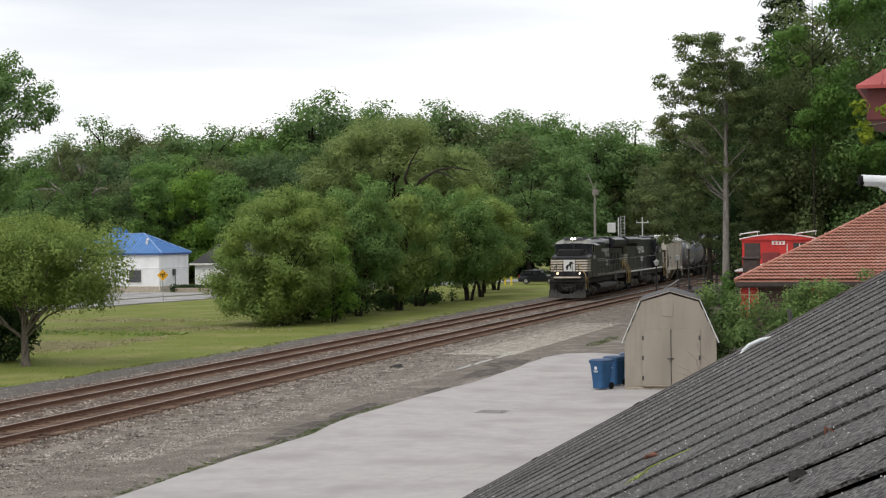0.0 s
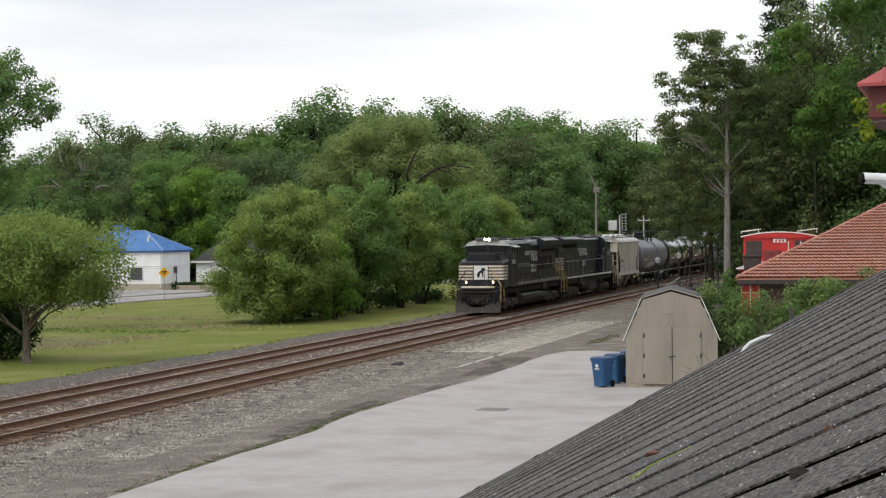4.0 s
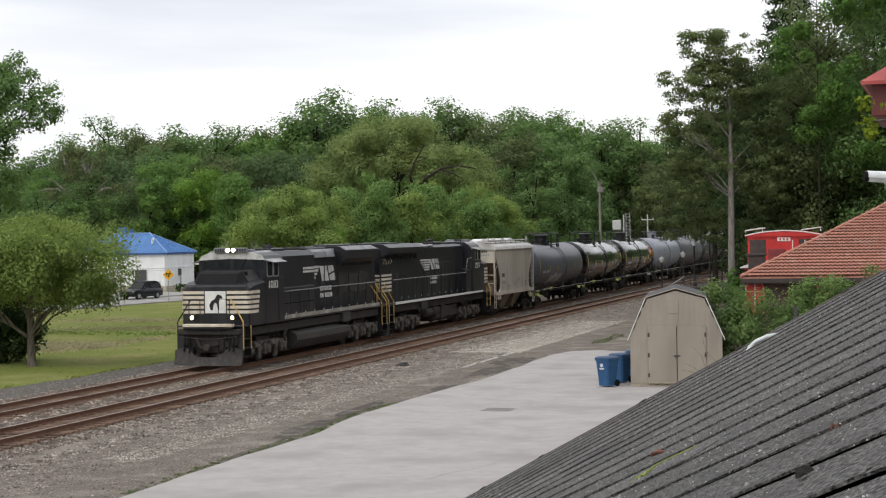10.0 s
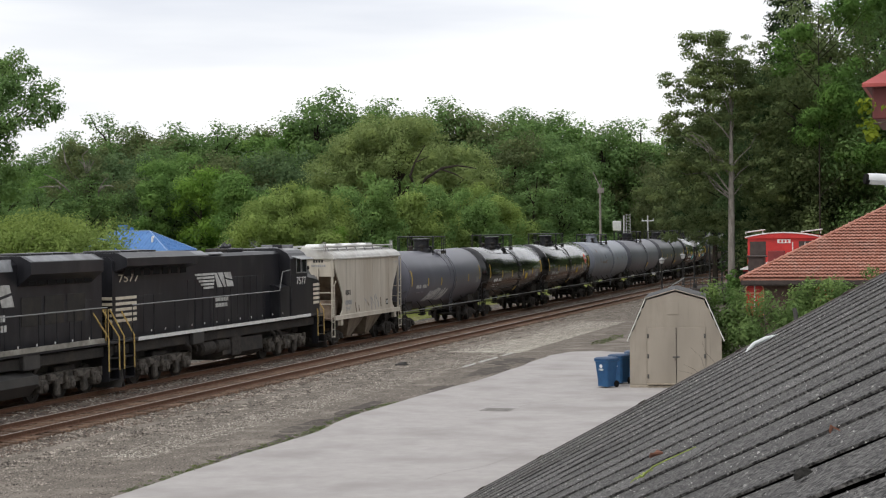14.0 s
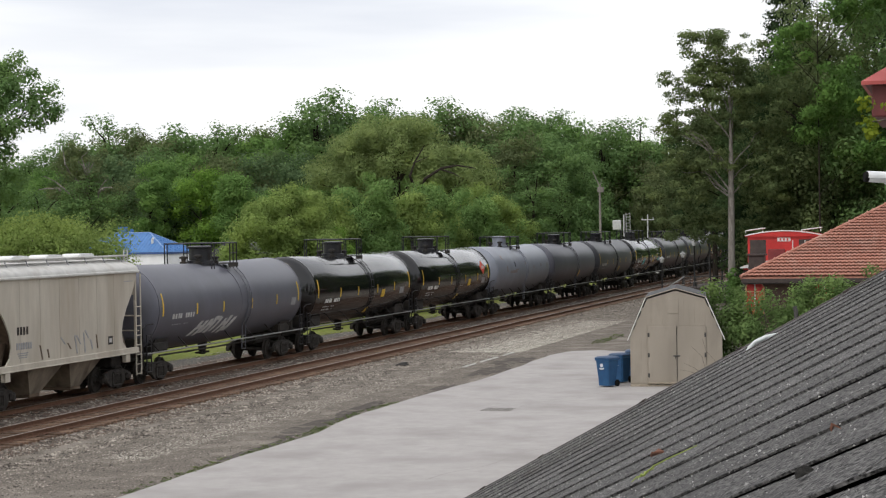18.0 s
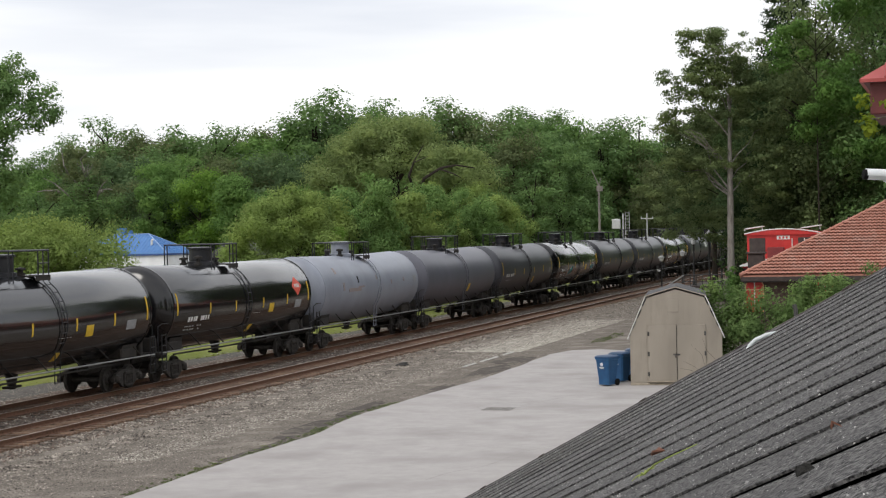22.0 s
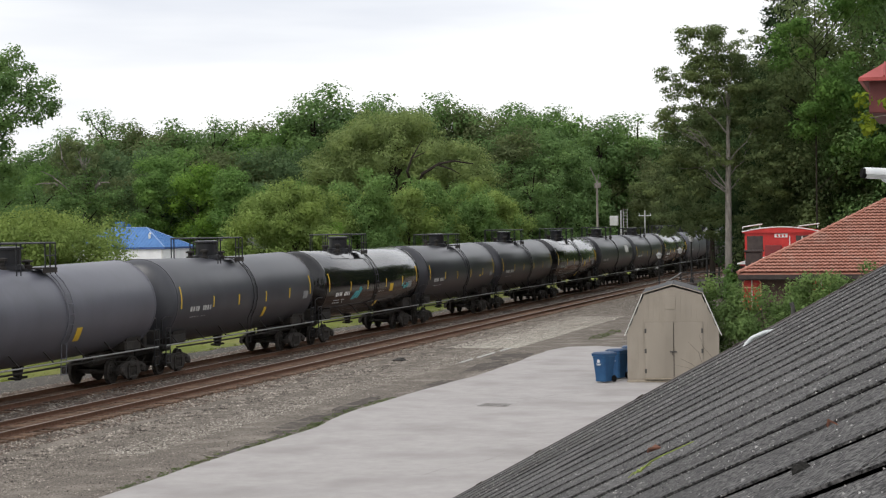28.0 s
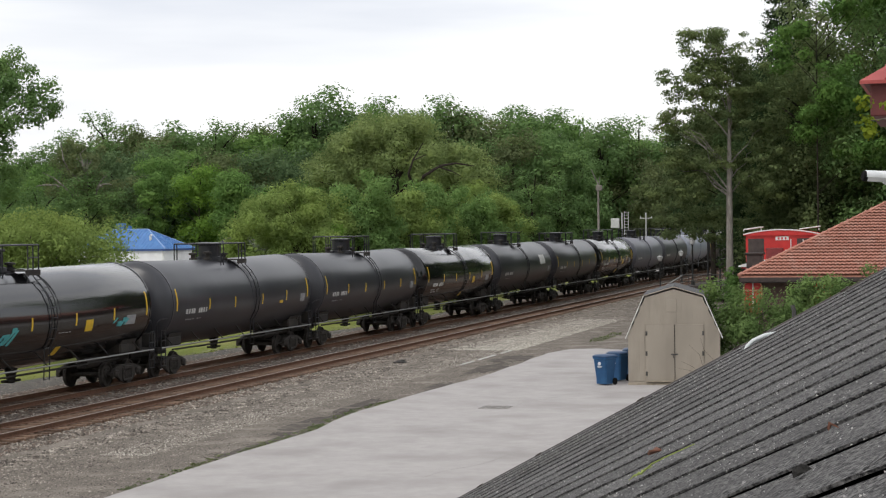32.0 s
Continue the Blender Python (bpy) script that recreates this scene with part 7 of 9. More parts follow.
def locomotive(label, number, way, modern):
    """A six-axle freight locomotive, cab forward (+x). way: +1 when the cab leads, -1 when it trails."""
    car = thing("locomotive", label, "locomotive", group="locomotives")
    seen = way          # the side that faces the lot is +y when leading, -y when turned round
    XF, XR = (9.3, -11.05) if modern else (10.9, -11.0)      # front and rear ends of the deck
    MID, LEN = (XF + XR) / 2, XF - XR
    hood_r = -10.6
    cx0, cx1 = (4.35, 6.6) if modern else (6.3, 8.5)
    tip = 8.5 if modern else 10.35        # front of the nose
    nw = 1.60 if modern else 1.50
    cw = 1.60 if modern else 1.54           # half the width of the cab
    # frame, deck edge, fuel tank
    part("frame", Shape().box((MID, 0, 1.42), (LEN - 0.5, 2.7, 0.34), 0.03).box((MID, 0, 1.15), (LEN - 3, 1.4, 0.4), 0.04), M_UNDER, car, "dark underframe")
    part("deck", Shape().box((MID, 0, 1.68), (LEN - 0.3, 3.06, 0.07), 0.01), M_BLACK, car)
    for sy in (-1, 1):
        part("sill_stripe", Shape().box((MID - 0.3, sy * 1.545, 1.80 if modern else 1.70), (LEN - 3.4, 0.02, 0.16 if modern else 0.12), 0.004), M_SILL if modern else M_WHITE, car, "pale dusty stripe along the deck edge")
    if modern:
        tank = [(-0.95, 1.32), (-1.50, 1.02), (-1.52, 0.74), (-1.15, 0.33), (1.15, 0.33), (1.52, 0.74), (1.50, 1.02), (0.95, 1.32)]
        part("fuel_tank", Shape().prism(tank, "x", -4.9, 2.6), M_DUSTLIT, car, "long black fuel tank")
    else:
        part("fuel_tank", Shape().prism([(-1.3, 1.2), (-1.34, 0.6), (-1.0, 0.36), (1.0, 0.36), (1.34, 0.6), (1.3, 1.2)], "x", -1.2, 3.3), M_UNDER, car, "grimy fuel tank")
        for sx in (-1.1, -2.6):
            part("air_reservoir", Shape().spin([(-0.68, 0.02), (-0.68, 0.2), (-0.58, 0.3), (0.58, 0.3), (0.68, 0.2), (0.68, 0.02)], "x", 16, (sx, seen * 1.12, 0.98)), M_TRUCK, car, "grey air reservoir", round_off=True)
            part("air_reservoir", Shape().spin([(-0.68, 0.02), (-0.68, 0.2), (-0.58, 0.3), (0.58, 0.3), (0.68, 0.2), (0.68, 0.02)], "x", 16, (sx, -seen * 1.12, 0.98)), M_TRUCK, car, round_off=True)
        part("equipment_box", Shape().box((0.2, seen * 1.2, 0.9), (1.0, 0.4, 0.8), 0.03), M_TRUCK, car)
    for sx in ((3.4, 8.5, -5.3, -10.6) if modern else (4.2, 5.0, -4.4, -5.0)):
        part("air_pipe", Shape().tube([(sx, seen * 1.3, 1.3), (sx + 0.4, seen * 1.36, 1.15), (sx + 0.5, seen * 1.36, 0.95)], 0.07, 8), M_TRUCK, car, round_off=True)
    part("battery_box", Shape().box((-4.5 if modern else -4.0, seen * 1.34, 1.46), (1.1, 0.34, 0.5), 0.03), M_DUSTLIT, car)
    loco_truck(car, 5.6 if modern else 6.55, 1 if way > 0 else -1)
    loco_truck(car, -7.7 if modern else -6.55, 1 if way > 0 else -1)
    # pilots, plow, steps
    for wy in (-1, 1):
        xe = XF if wy > 0 else XR
        part("pilot", Shape().box((xe - wy * 0.30, 0, 1.08), (0.14, 2.5, 0.95), 0.03).box((xe - wy * 0.14, 0, 1.46), (0.3, 2.9, 0.22), 0.03), M_UNDER, car, "grimy recessed pilot plate")
        blade = []
        for i in range(17):
            yy = -1.58 + 3.16 * i / 16
            q = abs(yy) / 1.58
            px_ = xe + wy * (0.36 * (1 - q) + 0.02)
            zt = 0.46 + 0.40 * max(0.0, min(1.0, (q - 0.28) / 0.35)) - 0.12 * max(0.0, (q - 0.8) / 0.2)
            blade.append([(px_ + wy * 0.16, yy, 0.10), (px_ + wy * 0.03, yy, 0.10 + 0.45 * (zt - 0.1)), (px_, yy, zt), (px_ - wy * 0.05, yy, zt), (px_ - wy * 0.03, yy, 0.10 + 0.45 * (zt - 0.1)), (px_ + wy * 0.09, yy, 0.10)])
        part("plow", Shape().loft(blade), M_PLOW, car, "scraped dusty snowplow blade", round_off=True)
        part("plow_bracket", Shape().box((xe - wy * 0.1, -0.75, 0.62), (0.34, 0.08, 0.5)).box((xe - wy * 0.1, 0.75, 0.62), (0.34, 0.08, 0.5)), M_UNDER, car)
        part("pilot_gear", Shape().box((xe - wy * 0.12, -1.12, 1.12), (0.22, 0.34, 0.36), 0.05).box((xe - wy * 0.12, 1.12, 1.12), (0.22, 0.34, 0.36), 0.05).tube([(xe - wy * 0.05, -0.62, 1.3), (xe + wy * 0.1, -0.35, 0.88), (xe + wy * 0.14, 0.1, 0.78), (xe + wy * 0.1, 0.5, 0.92), (xe - wy * 0.02, 0.85, 1.28)], 0.045, 7), M_TRUCK, car, "dusty brackets and jumper cable")
        coupler(car, xe + wy * 0.3, wy)
        part("air_hoses", Shape().tube([(xe + wy * 0.02, 0.5, 1.1), (xe + wy * 0.2, 0.55, 0.75), (xe + wy * 0.25, 0.45, 0.55)], 0.03, 6).tube([(xe + wy * 0.02, -0.5, 1.1), (xe + wy * 0.2, -0.6, 0.8), (xe + wy * 0.22, -0.2, 0.75), (xe + wy * 0.2, 0.6, 1.0)], 0.03, 6), M_NEARBLACK, car, "black brake hoses")
        for sy in (-1, 1):
            st = part("steps", Shape().box((xe - wy * 0.62, sy * 1.38, 0.42), (0.8, 0.3, 0.04)).box((xe - wy * 0.62, sy * 1.40, 0.80), (0.8, 0.28, 0.04)).box((xe - wy * 0.62, sy * 1.42, 1.18), (0.8, 0.26, 0.04)).box((xe - wy * 1.04, sy * 1.40, 0.98), (0.05, 0.3, 1.2)).box((xe - wy * 0.2, sy * 1.40, 0.98), (0.05, 0.3, 1.2)), M_BLACK, car)
            for xo in (0.2, 1.04):
                # Far-side front rails are darkened, as they look dim from the camera.
                part("step_handrail", Shape().tube([(xe - wy * xo, sy * 1.54, 0.75), (xe - wy * xo, sy * 1.54, 1.85), (xe - wy * (xo + 0.1), sy * 0.92, 2.72)], 0.03, 6), M_UNDER if wy > 0 and sy != seen else M_YELLOWRAIL, car, "" if wy > 0 and sy != seen else "yellow step handrail")
        for q, zz in ((-1.1, 0.7), (-0.85, 0.62), (0.75, 0.66), (1.0, 0.72), (1.2, 0.68)):
            part("brake_hose", Shape().tube([(xe + wy * 0.0, q, 1.38), (xe + wy * 0.16, q + 0.05, 1.1), (xe + wy * 0.2, q + 0.02, zz)], 0.035, 6), M_NEARBLACK, car)
        part("cut_lever", Shape().tube([(xe + wy * 0.06, -1.35, 1.3), (xe + wy * 0.12, -0.3, 1.2), (xe + wy * 0.12, 0.3, 1.2), (xe + wy * 0.06, 1.35, 1.3)], 0.022, 6), M_TRUCK, car)
        for sy in (-0.95, 0.95):
            part("end_handrail", Shape().tube([(xe - wy * 0.1, sy, 1.65), (xe - wy * 0.1, sy, 2.72), (xe - wy * 0.1, sy * 0.45, 2.72), (xe - wy * 0.1, sy * 0.45, 1.65)], 0.022, 6), M_YELLOWRAIL if wy < 0 else M_UNDER, car)
        part("anticlimber", Shape().box((xe - wy * 0.02, 0, 1.62), (0.3, 2.3, 0.12), 0.03), M_BLACK if wy > 0 else M_UNDER, car)
    # cab and nose
    roof = 4.50
    cab = [(-cw, 1.66), (cw, 1.66), (cw, 4.10), (cw - 0.16, 4.32), (1.02, roof), (-1.02, roof), (-cw + 0.16, 4.32), (-cw, 4.10)]
    cabp = part("cab", Shape().prism(cab, "x", cx0, cx1), M_BLACK, car, "black wide cab")
    nose = Shape().loft([[(x, -w, 1.70), (x, w, 1.70), (x, w, zt - 0.16), (x, w - 0.14, zt), (x, -w + 0.14, zt), (x, -w, zt - 0.16)] for x, w, zt in ((cx1 - 0.02, cw - 0.01, 3.46), (tip - 0.5, nw, 3.34), (tip - 0.08, nw - 0.01, 3.24), (tip, nw - 0.08, 3.16))])
    nosep = part("nose", nose, M_BLACK, car, "black safety-cab nose")
    part("nose_box", Shape().loft([[(x, -wb, 3.2), (x, wb, 3.2), (x, wt, zt), (x, -wt, zt)] for x, wb, wt, zt in ((cx1 - 0.01, 1.46, 1.02, 3.80), (tip - 0.62, 1.34, 0.98, 3.74), (tip - 0.40, 1.22, 0.92, 3.66), (tip - 0.16, 1.05, 0.85, 3.24))]), M_MATTE, nosep, "raised matt-black centre of the nose")
    pz0, pz1 = 2.15, 3.0
    part("nose_panel", Shape().box((tip + 0.012, 0, (pz0 + pz1) / 2), (0.03, 0.98, pz1 - pz0), 0.01), M_WHITE, nosep, "white nose panel")
    em = [(-0.30, 0.10), (-0.16, 0.06), (-0.10, 0.30), (-0.02, 0.42), (0.10, 0.36), (0.16, 0.08), (0.24, 0.08), (0.22, 0.44), (0.30, 0.62), (0.44, 0.60), (0.40, 0.72), (0.22, 0.80), (0.08, 0.74), (-0.04, 0.56), (-0.22, 0.50), (-0.36, 0.30)]
    part("nose_emblem", Shape().prism([(a * 0.78, pz0 + 0.06 + 0.84 * b) for a, b in em], "x", tip + 0.03, tip + 0.038), M_BLACK, nosep, "black emblem shape")
    for k in range(5):
        z = pz0 + 0.05 + 0.187 * k
        for sy in (-1, 1):
            h = 0.058
            rim = [(tip + 0.01, 0.54), (tip + 0.01, nw - 0.09), (tip - 0.07, nw - 0.004)]
            out = [(tip + 0.022, 0.54), (tip + 0.022, nw - 0.085), (tip - 0.065, nw + 0.010)]
            if modern:      # the stripes run on round the corner and end on a slant
                rim.append((tip - 1.0 - 0.05 * k, nw - 0.002))
                out.append((tip - 1.0 - 0.05 * k, nw + 0.012))
            part("nose_stripe", Shape().loft([[(xa, sy * ya, z - h), (xb, sy * yb, z - h), (xb, sy * yb, z + h), (xa, sy * ya, z + h)] for (xa, ya), (xb, yb) in zip(rim, out)]), M_CREAM, nosep, "cream nose stripe")
            if not modern:
                part("nose_stripe", Shape().box((9.72, sy * (nw + 0.0), z), (0.75, 0.05, 0.115), 0.004), M_CREAM, nosep)
    for sy in (-1, 1):
        # The light on this sloping facet is painted in as a paler steel.
        part("nose_shoulder", Shape().add([(tip - 0.66, sy * 1.0, 3.725), (cx1 + 0.06, sy * 1.045, 3.80), (cx1 + 0.06, sy * 1.47, 3.23), (tip - 0.66, sy * 1.36, 3.23), (tip - 0.66, sy * 1.02, 3.745), (cx1 + 0.06, sy * 1.065, 3.82), (cx1 + 0.06, sy * 1.49, 3.24), (tip - 0.66, sy * 1.38, 3.24)], [(4, 5, 6, 7), (0, 3, 2, 1), (0, 1, 5, 4), (1, 2, 6, 5), (2, 3, 7, 6), (3, 0, 4, 7)]), M_DUSTLIT, nosep, "bevelled nose shoulder coloured paler as if lit")
        part("shoulder_lamp", Shape().box((tip - 0.75, sy * 1.12, 3.66), (0.12, 0.2, 0.16), 0.03), M_NEARBLACK, nosep)
        pane = part("windshield", Shape().add([(cx1 + 0.012, sy * 0.10, 3.78), (cx1 + 0.012, sy * (cw - 0.08), 3.78), (cx1 + 0.012, sy * (cw - 0.09), 4.14), (cx1 + 0.012, sy * 0.10, 4.20), (cx1 - 0.03, sy * 0.10, 3.78), (cx1 - 0.03, sy * (cw - 0.08), 3.78), (cx1 - 0.03, sy * (cw - 0.09), 4.14), (cx1 - 0.03, sy * 0.10, 4.20)], [(0, 1, 2, 3), (4, 7, 6, 5), (0, 4, 5, 1), (1, 5, 6, 2), (2, 6, 7, 3), (3, 7, 4, 0)]), M_GLASS, cabp, "dark windshield pane")
        part("wiper", Shape().tube([(cx1 + 0.03, sy * 0.7, 4.22), (cx1 + 0.03, sy * 0.5, 3.9)], 0.012, 5), M_NEARBLACK, pane)
        for wx, ww in ((cx0 + 1.02, 0.56), (cx0 + 1.75, 0.66)):
            sw = part("side_window", Shape().box((wx, sy * (cw + 0.002), 3.80), (ww, 0.02, 0.56), 0.01), M_GLASS, cabp, "cab side window")
            part("window_frame", Shape().box((wx - ww / 2, sy * (cw + 0.015), 3.80), (0.05, 0.02, 0.62)).box((wx + ww / 2, sy * (cw + 0.015), 3.80), (0.05, 0.02, 0.62)).box((wx, sy * (cw + 0.015), 3.50), (ww + 0.05, 0.02, 0.04)), M_GREYRAIL, sw)
        part("sunshade", Shape().add([(cx0 + 0.5, sy * cw, 4.17), (cx1 - 0.05, sy * cw, 4.17), (cx1 - 0.05, sy * (cw + 0.36), 4.07), (cx0 + 0.5, sy * (cw + 0.36), 4.07), (cx0 + 0.5, sy * cw, 4.14), (cx1 - 0.05, sy * cw, 4.14), (cx1 - 0.05, sy * (cw + 0.36), 4.05), (cx0 + 0.5, sy * (cw + 0.36), 4.05)], [(0, 1, 2, 3), (4, 7, 6, 5), (0, 4, 5, 1), (1, 5, 6, 2), (2, 6, 7, 3), (3, 7, 4, 0)]), M_ROOFPANEL, cabp, "sunshade over the window, coloured pale as if lit")
        part("roof_slope", Shape().add([(cx0 + 0.3, sy * (cw - 0.03), 4.17), (cx1 - 0.02, sy * (cw - 0.03), 4.17), (cx1 - 0.02, sy * 1.04, 4.518), (cx0 + 0.3, sy * 1.04, 4.518), (cx0 + 0.3, sy * (cw - 0.04), 4.145), (cx1 - 0.02, sy * (cw - 0.04), 4.145), (cx1 - 0.02, sy * 1.03, 4.496), (cx0 + 0.3, sy * 1.03, 4.496)], [(0, 1, 2, 3), (4, 7, 6, 5), (0, 4, 5, 1), (1, 5, 6, 2), (2, 6, 7, 3), (3, 7, 4, 0)]), M_ROOFPANEL, cabp, "cab roof edge coloured pale as if lit")
    part("brow", Shape().loft([[(x, -cw + 0.01, 4.16), (x, 0, 4.215), (x, cw - 0.01, 4.16), (x, cw - 0.15, 4.33), (x, 1.02, 4.48), (x, -1.02, 4.48), (x, -cw + 0.15, 4.33)] for x in (cx1 - 0.01, cx1 + 0.03)]), M_EMBLEM, cabp, "grey-white band over the windshield")
    for sy in (-1, 1):
        nb = part("number_board", Shape().box((cx1 + 0.09, sy * 0.52, 4.55), (0.12, 0.56, 0.2), 0.02), M_SHADE, cabp, "pale number board")
        for i in range(4):
            part("number_bar", Shape().box((cx1 + 0.155, sy * 0.52 - 0.18 + 0.12 * i, 4.55), (0.008, 0.07, 0.11)), M_BLACK, nb)
    hl = part("headlight", Shape().box((cx1 + 0.08, 0, 4.55), (0.14, 0.44, 0.22), 0.03), M_BLACK, cabp)
    for sy in (-0.13, 0.13):
        part("lamp", Shape().spin([(cx1 + 0.14, 0.02), (cx1 + 0.14, 0.09), (cx1 + 0.17, 0.085), (cx1 + 0.175, 0.02)], "x", 14, (0, sy, 4.55)), M_LAMP if way > 0 else M_GLASS, hl, "lit headlight" if way > 0 else "")
    for sy in (-0.95, 0.95):
        dl = part("ditch_light", Shape().box((XF - 0.5, sy, 2.0), (0.2, 0.24, 0.24), 0.03), M_BLACK, car)
        part("lamp", Shape().spin([(XF - 0.40, 0.02), (XF - 0.40, 0.08), (XF - 0.37, 0.075), (XF - 0.365, 0.02)], "x", 14, (0, sy, 2.0)), M_DITCH if way > 0 else M_GLASS, dl, "lit ditch light" if way > 0 else "")
    part("pilot_band", Shape().box((XF + 0.0, 0, 1.72), (0.34, 2.3, 0.11), 0.01), M_CREAM, car, "worn cream band on the pilot")
    part("cab_door", Shape().box((cx0 + 0.4, seen * (cw + 0.01), 2.6), (0.66, 0.02, 1.7), 0.01), M_BLACK, cabp)
    letters(number, 0.46, M_WHITE, cabp, pose(cx0 + 1.35, seen * (cw + 0.008), 3.16, 90, 0, 180 if seen > 0 else 0) @ Matrix.Diagonal((1.35, 1.05, 1, 1)), "cab_number")
    # long hood
    hb = 0.98
    hood_top = 4.42
    part("hood", Shape().prism([(-hb, 1.66), (hb, 1.66), (hb, hood_top - 0.12), (hb - 0.16, hood_top), (-hb + 0.16, hood_top), (-hb, hood_top - 0.12)], "x", hood_r, cx0 - 0.02), M_BLACK, car, "long black engine hood")
    part("cabinet", Shape().prism([(-1.5, 1.66), (1.5, 1.66), (1.5, 2.95), (1.2, 3.05), (-1.2, 3.05), (-1.5, 2.95)], "x", cx0 - (4.25 if modern else 1.2), cx0 - 0.03), M_BLACK, car, "wide electrical cabinet behind the cab")
    if modern:
        part("inverter_cowl", Shape().prism([(-1.35, 3.0), (1.35, 3.0), (1.35, 4.25), (1.15, 4.46), (-1.15, 4.46), (-1.35, 4.25)], "x", cx0 - 4.65, cx0 - 0.05), M_BLACK, car)
        for sy in (-1, 1):
            # The duct's reflected light is put into its pale blue-grey colour.
            part("blower_duct", Shape().loft([[(x, sy * 0.9, 4.10), (x, sy * w, 4.12), (x, sy * (w - 0.08), 4.36), (x, sy * 1.0, 4.47), (x, sy * 0.9, 4.47)] for x, w in ((-4.1, 1.06), (-3.2, 1.22), (-0.32, 1.3))]), M_SHADE, car, "rounded blower duct, pale for its reflected light", round_off=True)
    # flared radiator section at the rear
    rx0, rx1 = (-9.75, -4.5) if modern else (-10.4, -4.0)
    zl = 4.0 if modern else 4.10
    zd = 0.35 if modern else 0.16
    part("radiator", Shape().loft([[(x, -hb, zl - zd), (x, hb, zl - zd), (x, w, zl + 0.02), (x, w, 4.38), (x, w - 0.4, 4.56), (x, -w + 0.4, 4.56), (x, -w, 4.38), (x, -w, zl + 0.02)] for x, w in ((rx0, 1.5), (rx1, 1.5))]), M_BLACK, car, "wide flared radiator section")
    for sy in (-1, 1):
        if modern:
            part("radiator_panel", Shape().box(((rx0 + rx1) / 2, sy * 1.28, 4.475), (rx1 - rx0 - 0.5, 0.40, 0.02), 0.006, Matrix.Rotation(-sy * 0.42, 4, "X")), M_SHADE, car, "pale radiator top")
        else:
            part("radiator_panel", Shape().box((-3.1, sy * 0.92, 4.44), (2.2, 0.42, 0.05), 0.01, Matrix.Rotation(-sy * 0.40, 4, "X")), M_SHADE, car, "wide pale roof panel")
            part("radiator_panel", Shape().box((-1.0, sy * 0.92, 4.42), (1.7, 0.16, 0.04), 0.01, Matrix.Rotation(-sy * 0.40, 4, "X")), M_SHADE, car, "narrow pale roof panel")
            part("radiator_rim", Shape().tube([(rx0 + 0.1, sy * 1.46, 4.40), (rx0 + 3.6, sy * 1.46, 4.40)], 0.02, 5), M_GREYRAIL, car, "thin pale rim of the radiator")
        for k in range(7):
            gx_ = rx0 + 0.4 + (rx1 - rx0 - 0.6) * k / 7
            part("grille", Shape().box((gx_ + 0.25, sy * 1.2, zl - 0.16), (0.56, 0.02, 0.3), 0.005), M_NEARBLACK, car)
    for k in range(3):
        part("fan", Shape().spin([(4.50, 0.72), (4.62, 0.70), (4.64, 0.1)], "z", 20, (rx0 + 0.9 + 1.55 * k, 0, 0)), M_BLACK, car, round_off=True)
    for k in range(2 if modern else 1):
        part("exhaust", Shape().box((1.4 - 2.2 * k, 0, 4.48), (1.2, 0.6, 0.2), 0.05), M_UNDER, car)
    part("roof_box", Shape().box((2.6, 0.1, 4.49), (1.6, 1.0, 0.18), 0.04), M_BLACK, car)
    part("roof_hatch", Shape().box((-2.8, 0, 4.46), (2.4, 1.2, 0.14), 0.03), M_BLACK, car)
    for sx in (2.2, 2.6, 3.0):
        part("horn", Shape().tube([(sx, 0.2, 4.6), (sx + 0.32, 0.2, 4.66)], [0.03, 0.09], 8), M_BLACK, car)
    part("antenna", Shape().box((cx0 + 0.9, 0, 4.53), (0.9, 0.8, 0.07), 0.02), M_SHADE, car)
    # hood doors: thin raised panels with latches
    x = rx1 + 0.2 if modern else rx1 + 0.1
    while x < cx0 - (5.3 if modern else 1.9):
        part("hood_door", Shape().box((x + 0.36, seen * (hb + 0.006), 2.62), (0.68, 0.016, 1.75), 0.004), M_BLACK, car)
        x += 0.74
    for px in (-9.4, -8.5, -7.6, -6.7):
        part("hood_door", Shape().box((px, seen * (hb + 0.006), 2.45), (0.82, 0.016, 1.3), 0.004), M_BLACK, car)
    if not modern:
        stripes(car, -9.5, seen * (hb + 0.02), 2.32, 0.185, 5, 1.75, "x")
        for k in range(5):
            part("end_stripe", Shape().box((hood_r - 0.02, seen * 0.45, 2.32 + 0.185 * k), (0.02, 1.05, 0.10), 0.004), M_CREAM, car)
        letters(number, 0.42, M_CREAM, car, pose(-9.3, seen * (hb + 0.03), 3.70, 90, 0, 180 if seen > 0 else 0) @ Matrix.Diagonal((2.1, 1, 1, 1)), "hood_number")
    part("end_panel", Shape().box((hood_r - 0.015, 0, 2.3), (0.03, 1.8, 1.0), 0.01), M_BLACK, car)
    # side handrails
    for sy in (-1, 1):
        rz = 2.84
        x_a, x_b = -10.0, cx0 - (4.3 if modern else 1.3)
        part("handrail", Shape().tube([(x_a, sy * 1.5, rz), (x_b, sy * 1.5, rz), (x_b + 0.35, sy * 1.52, rz + (0.0 if modern else 0.75)), (cx0, sy * 1.54, rz + (0.0 if modern else 0.8))], 0.02, 6), M_GREYRAIL, car, "thin grey side handrail")
        n_posts = 9
        for k in range(n_posts):
            px = x_a + (x_b - x_a) * k / (n_posts - 1)
            part("rail_post", Shape().tube([(px, sy * 1.5, 1.6), (px, sy * 1.5, rz)], 0.018, 6), M_BLACK, car)
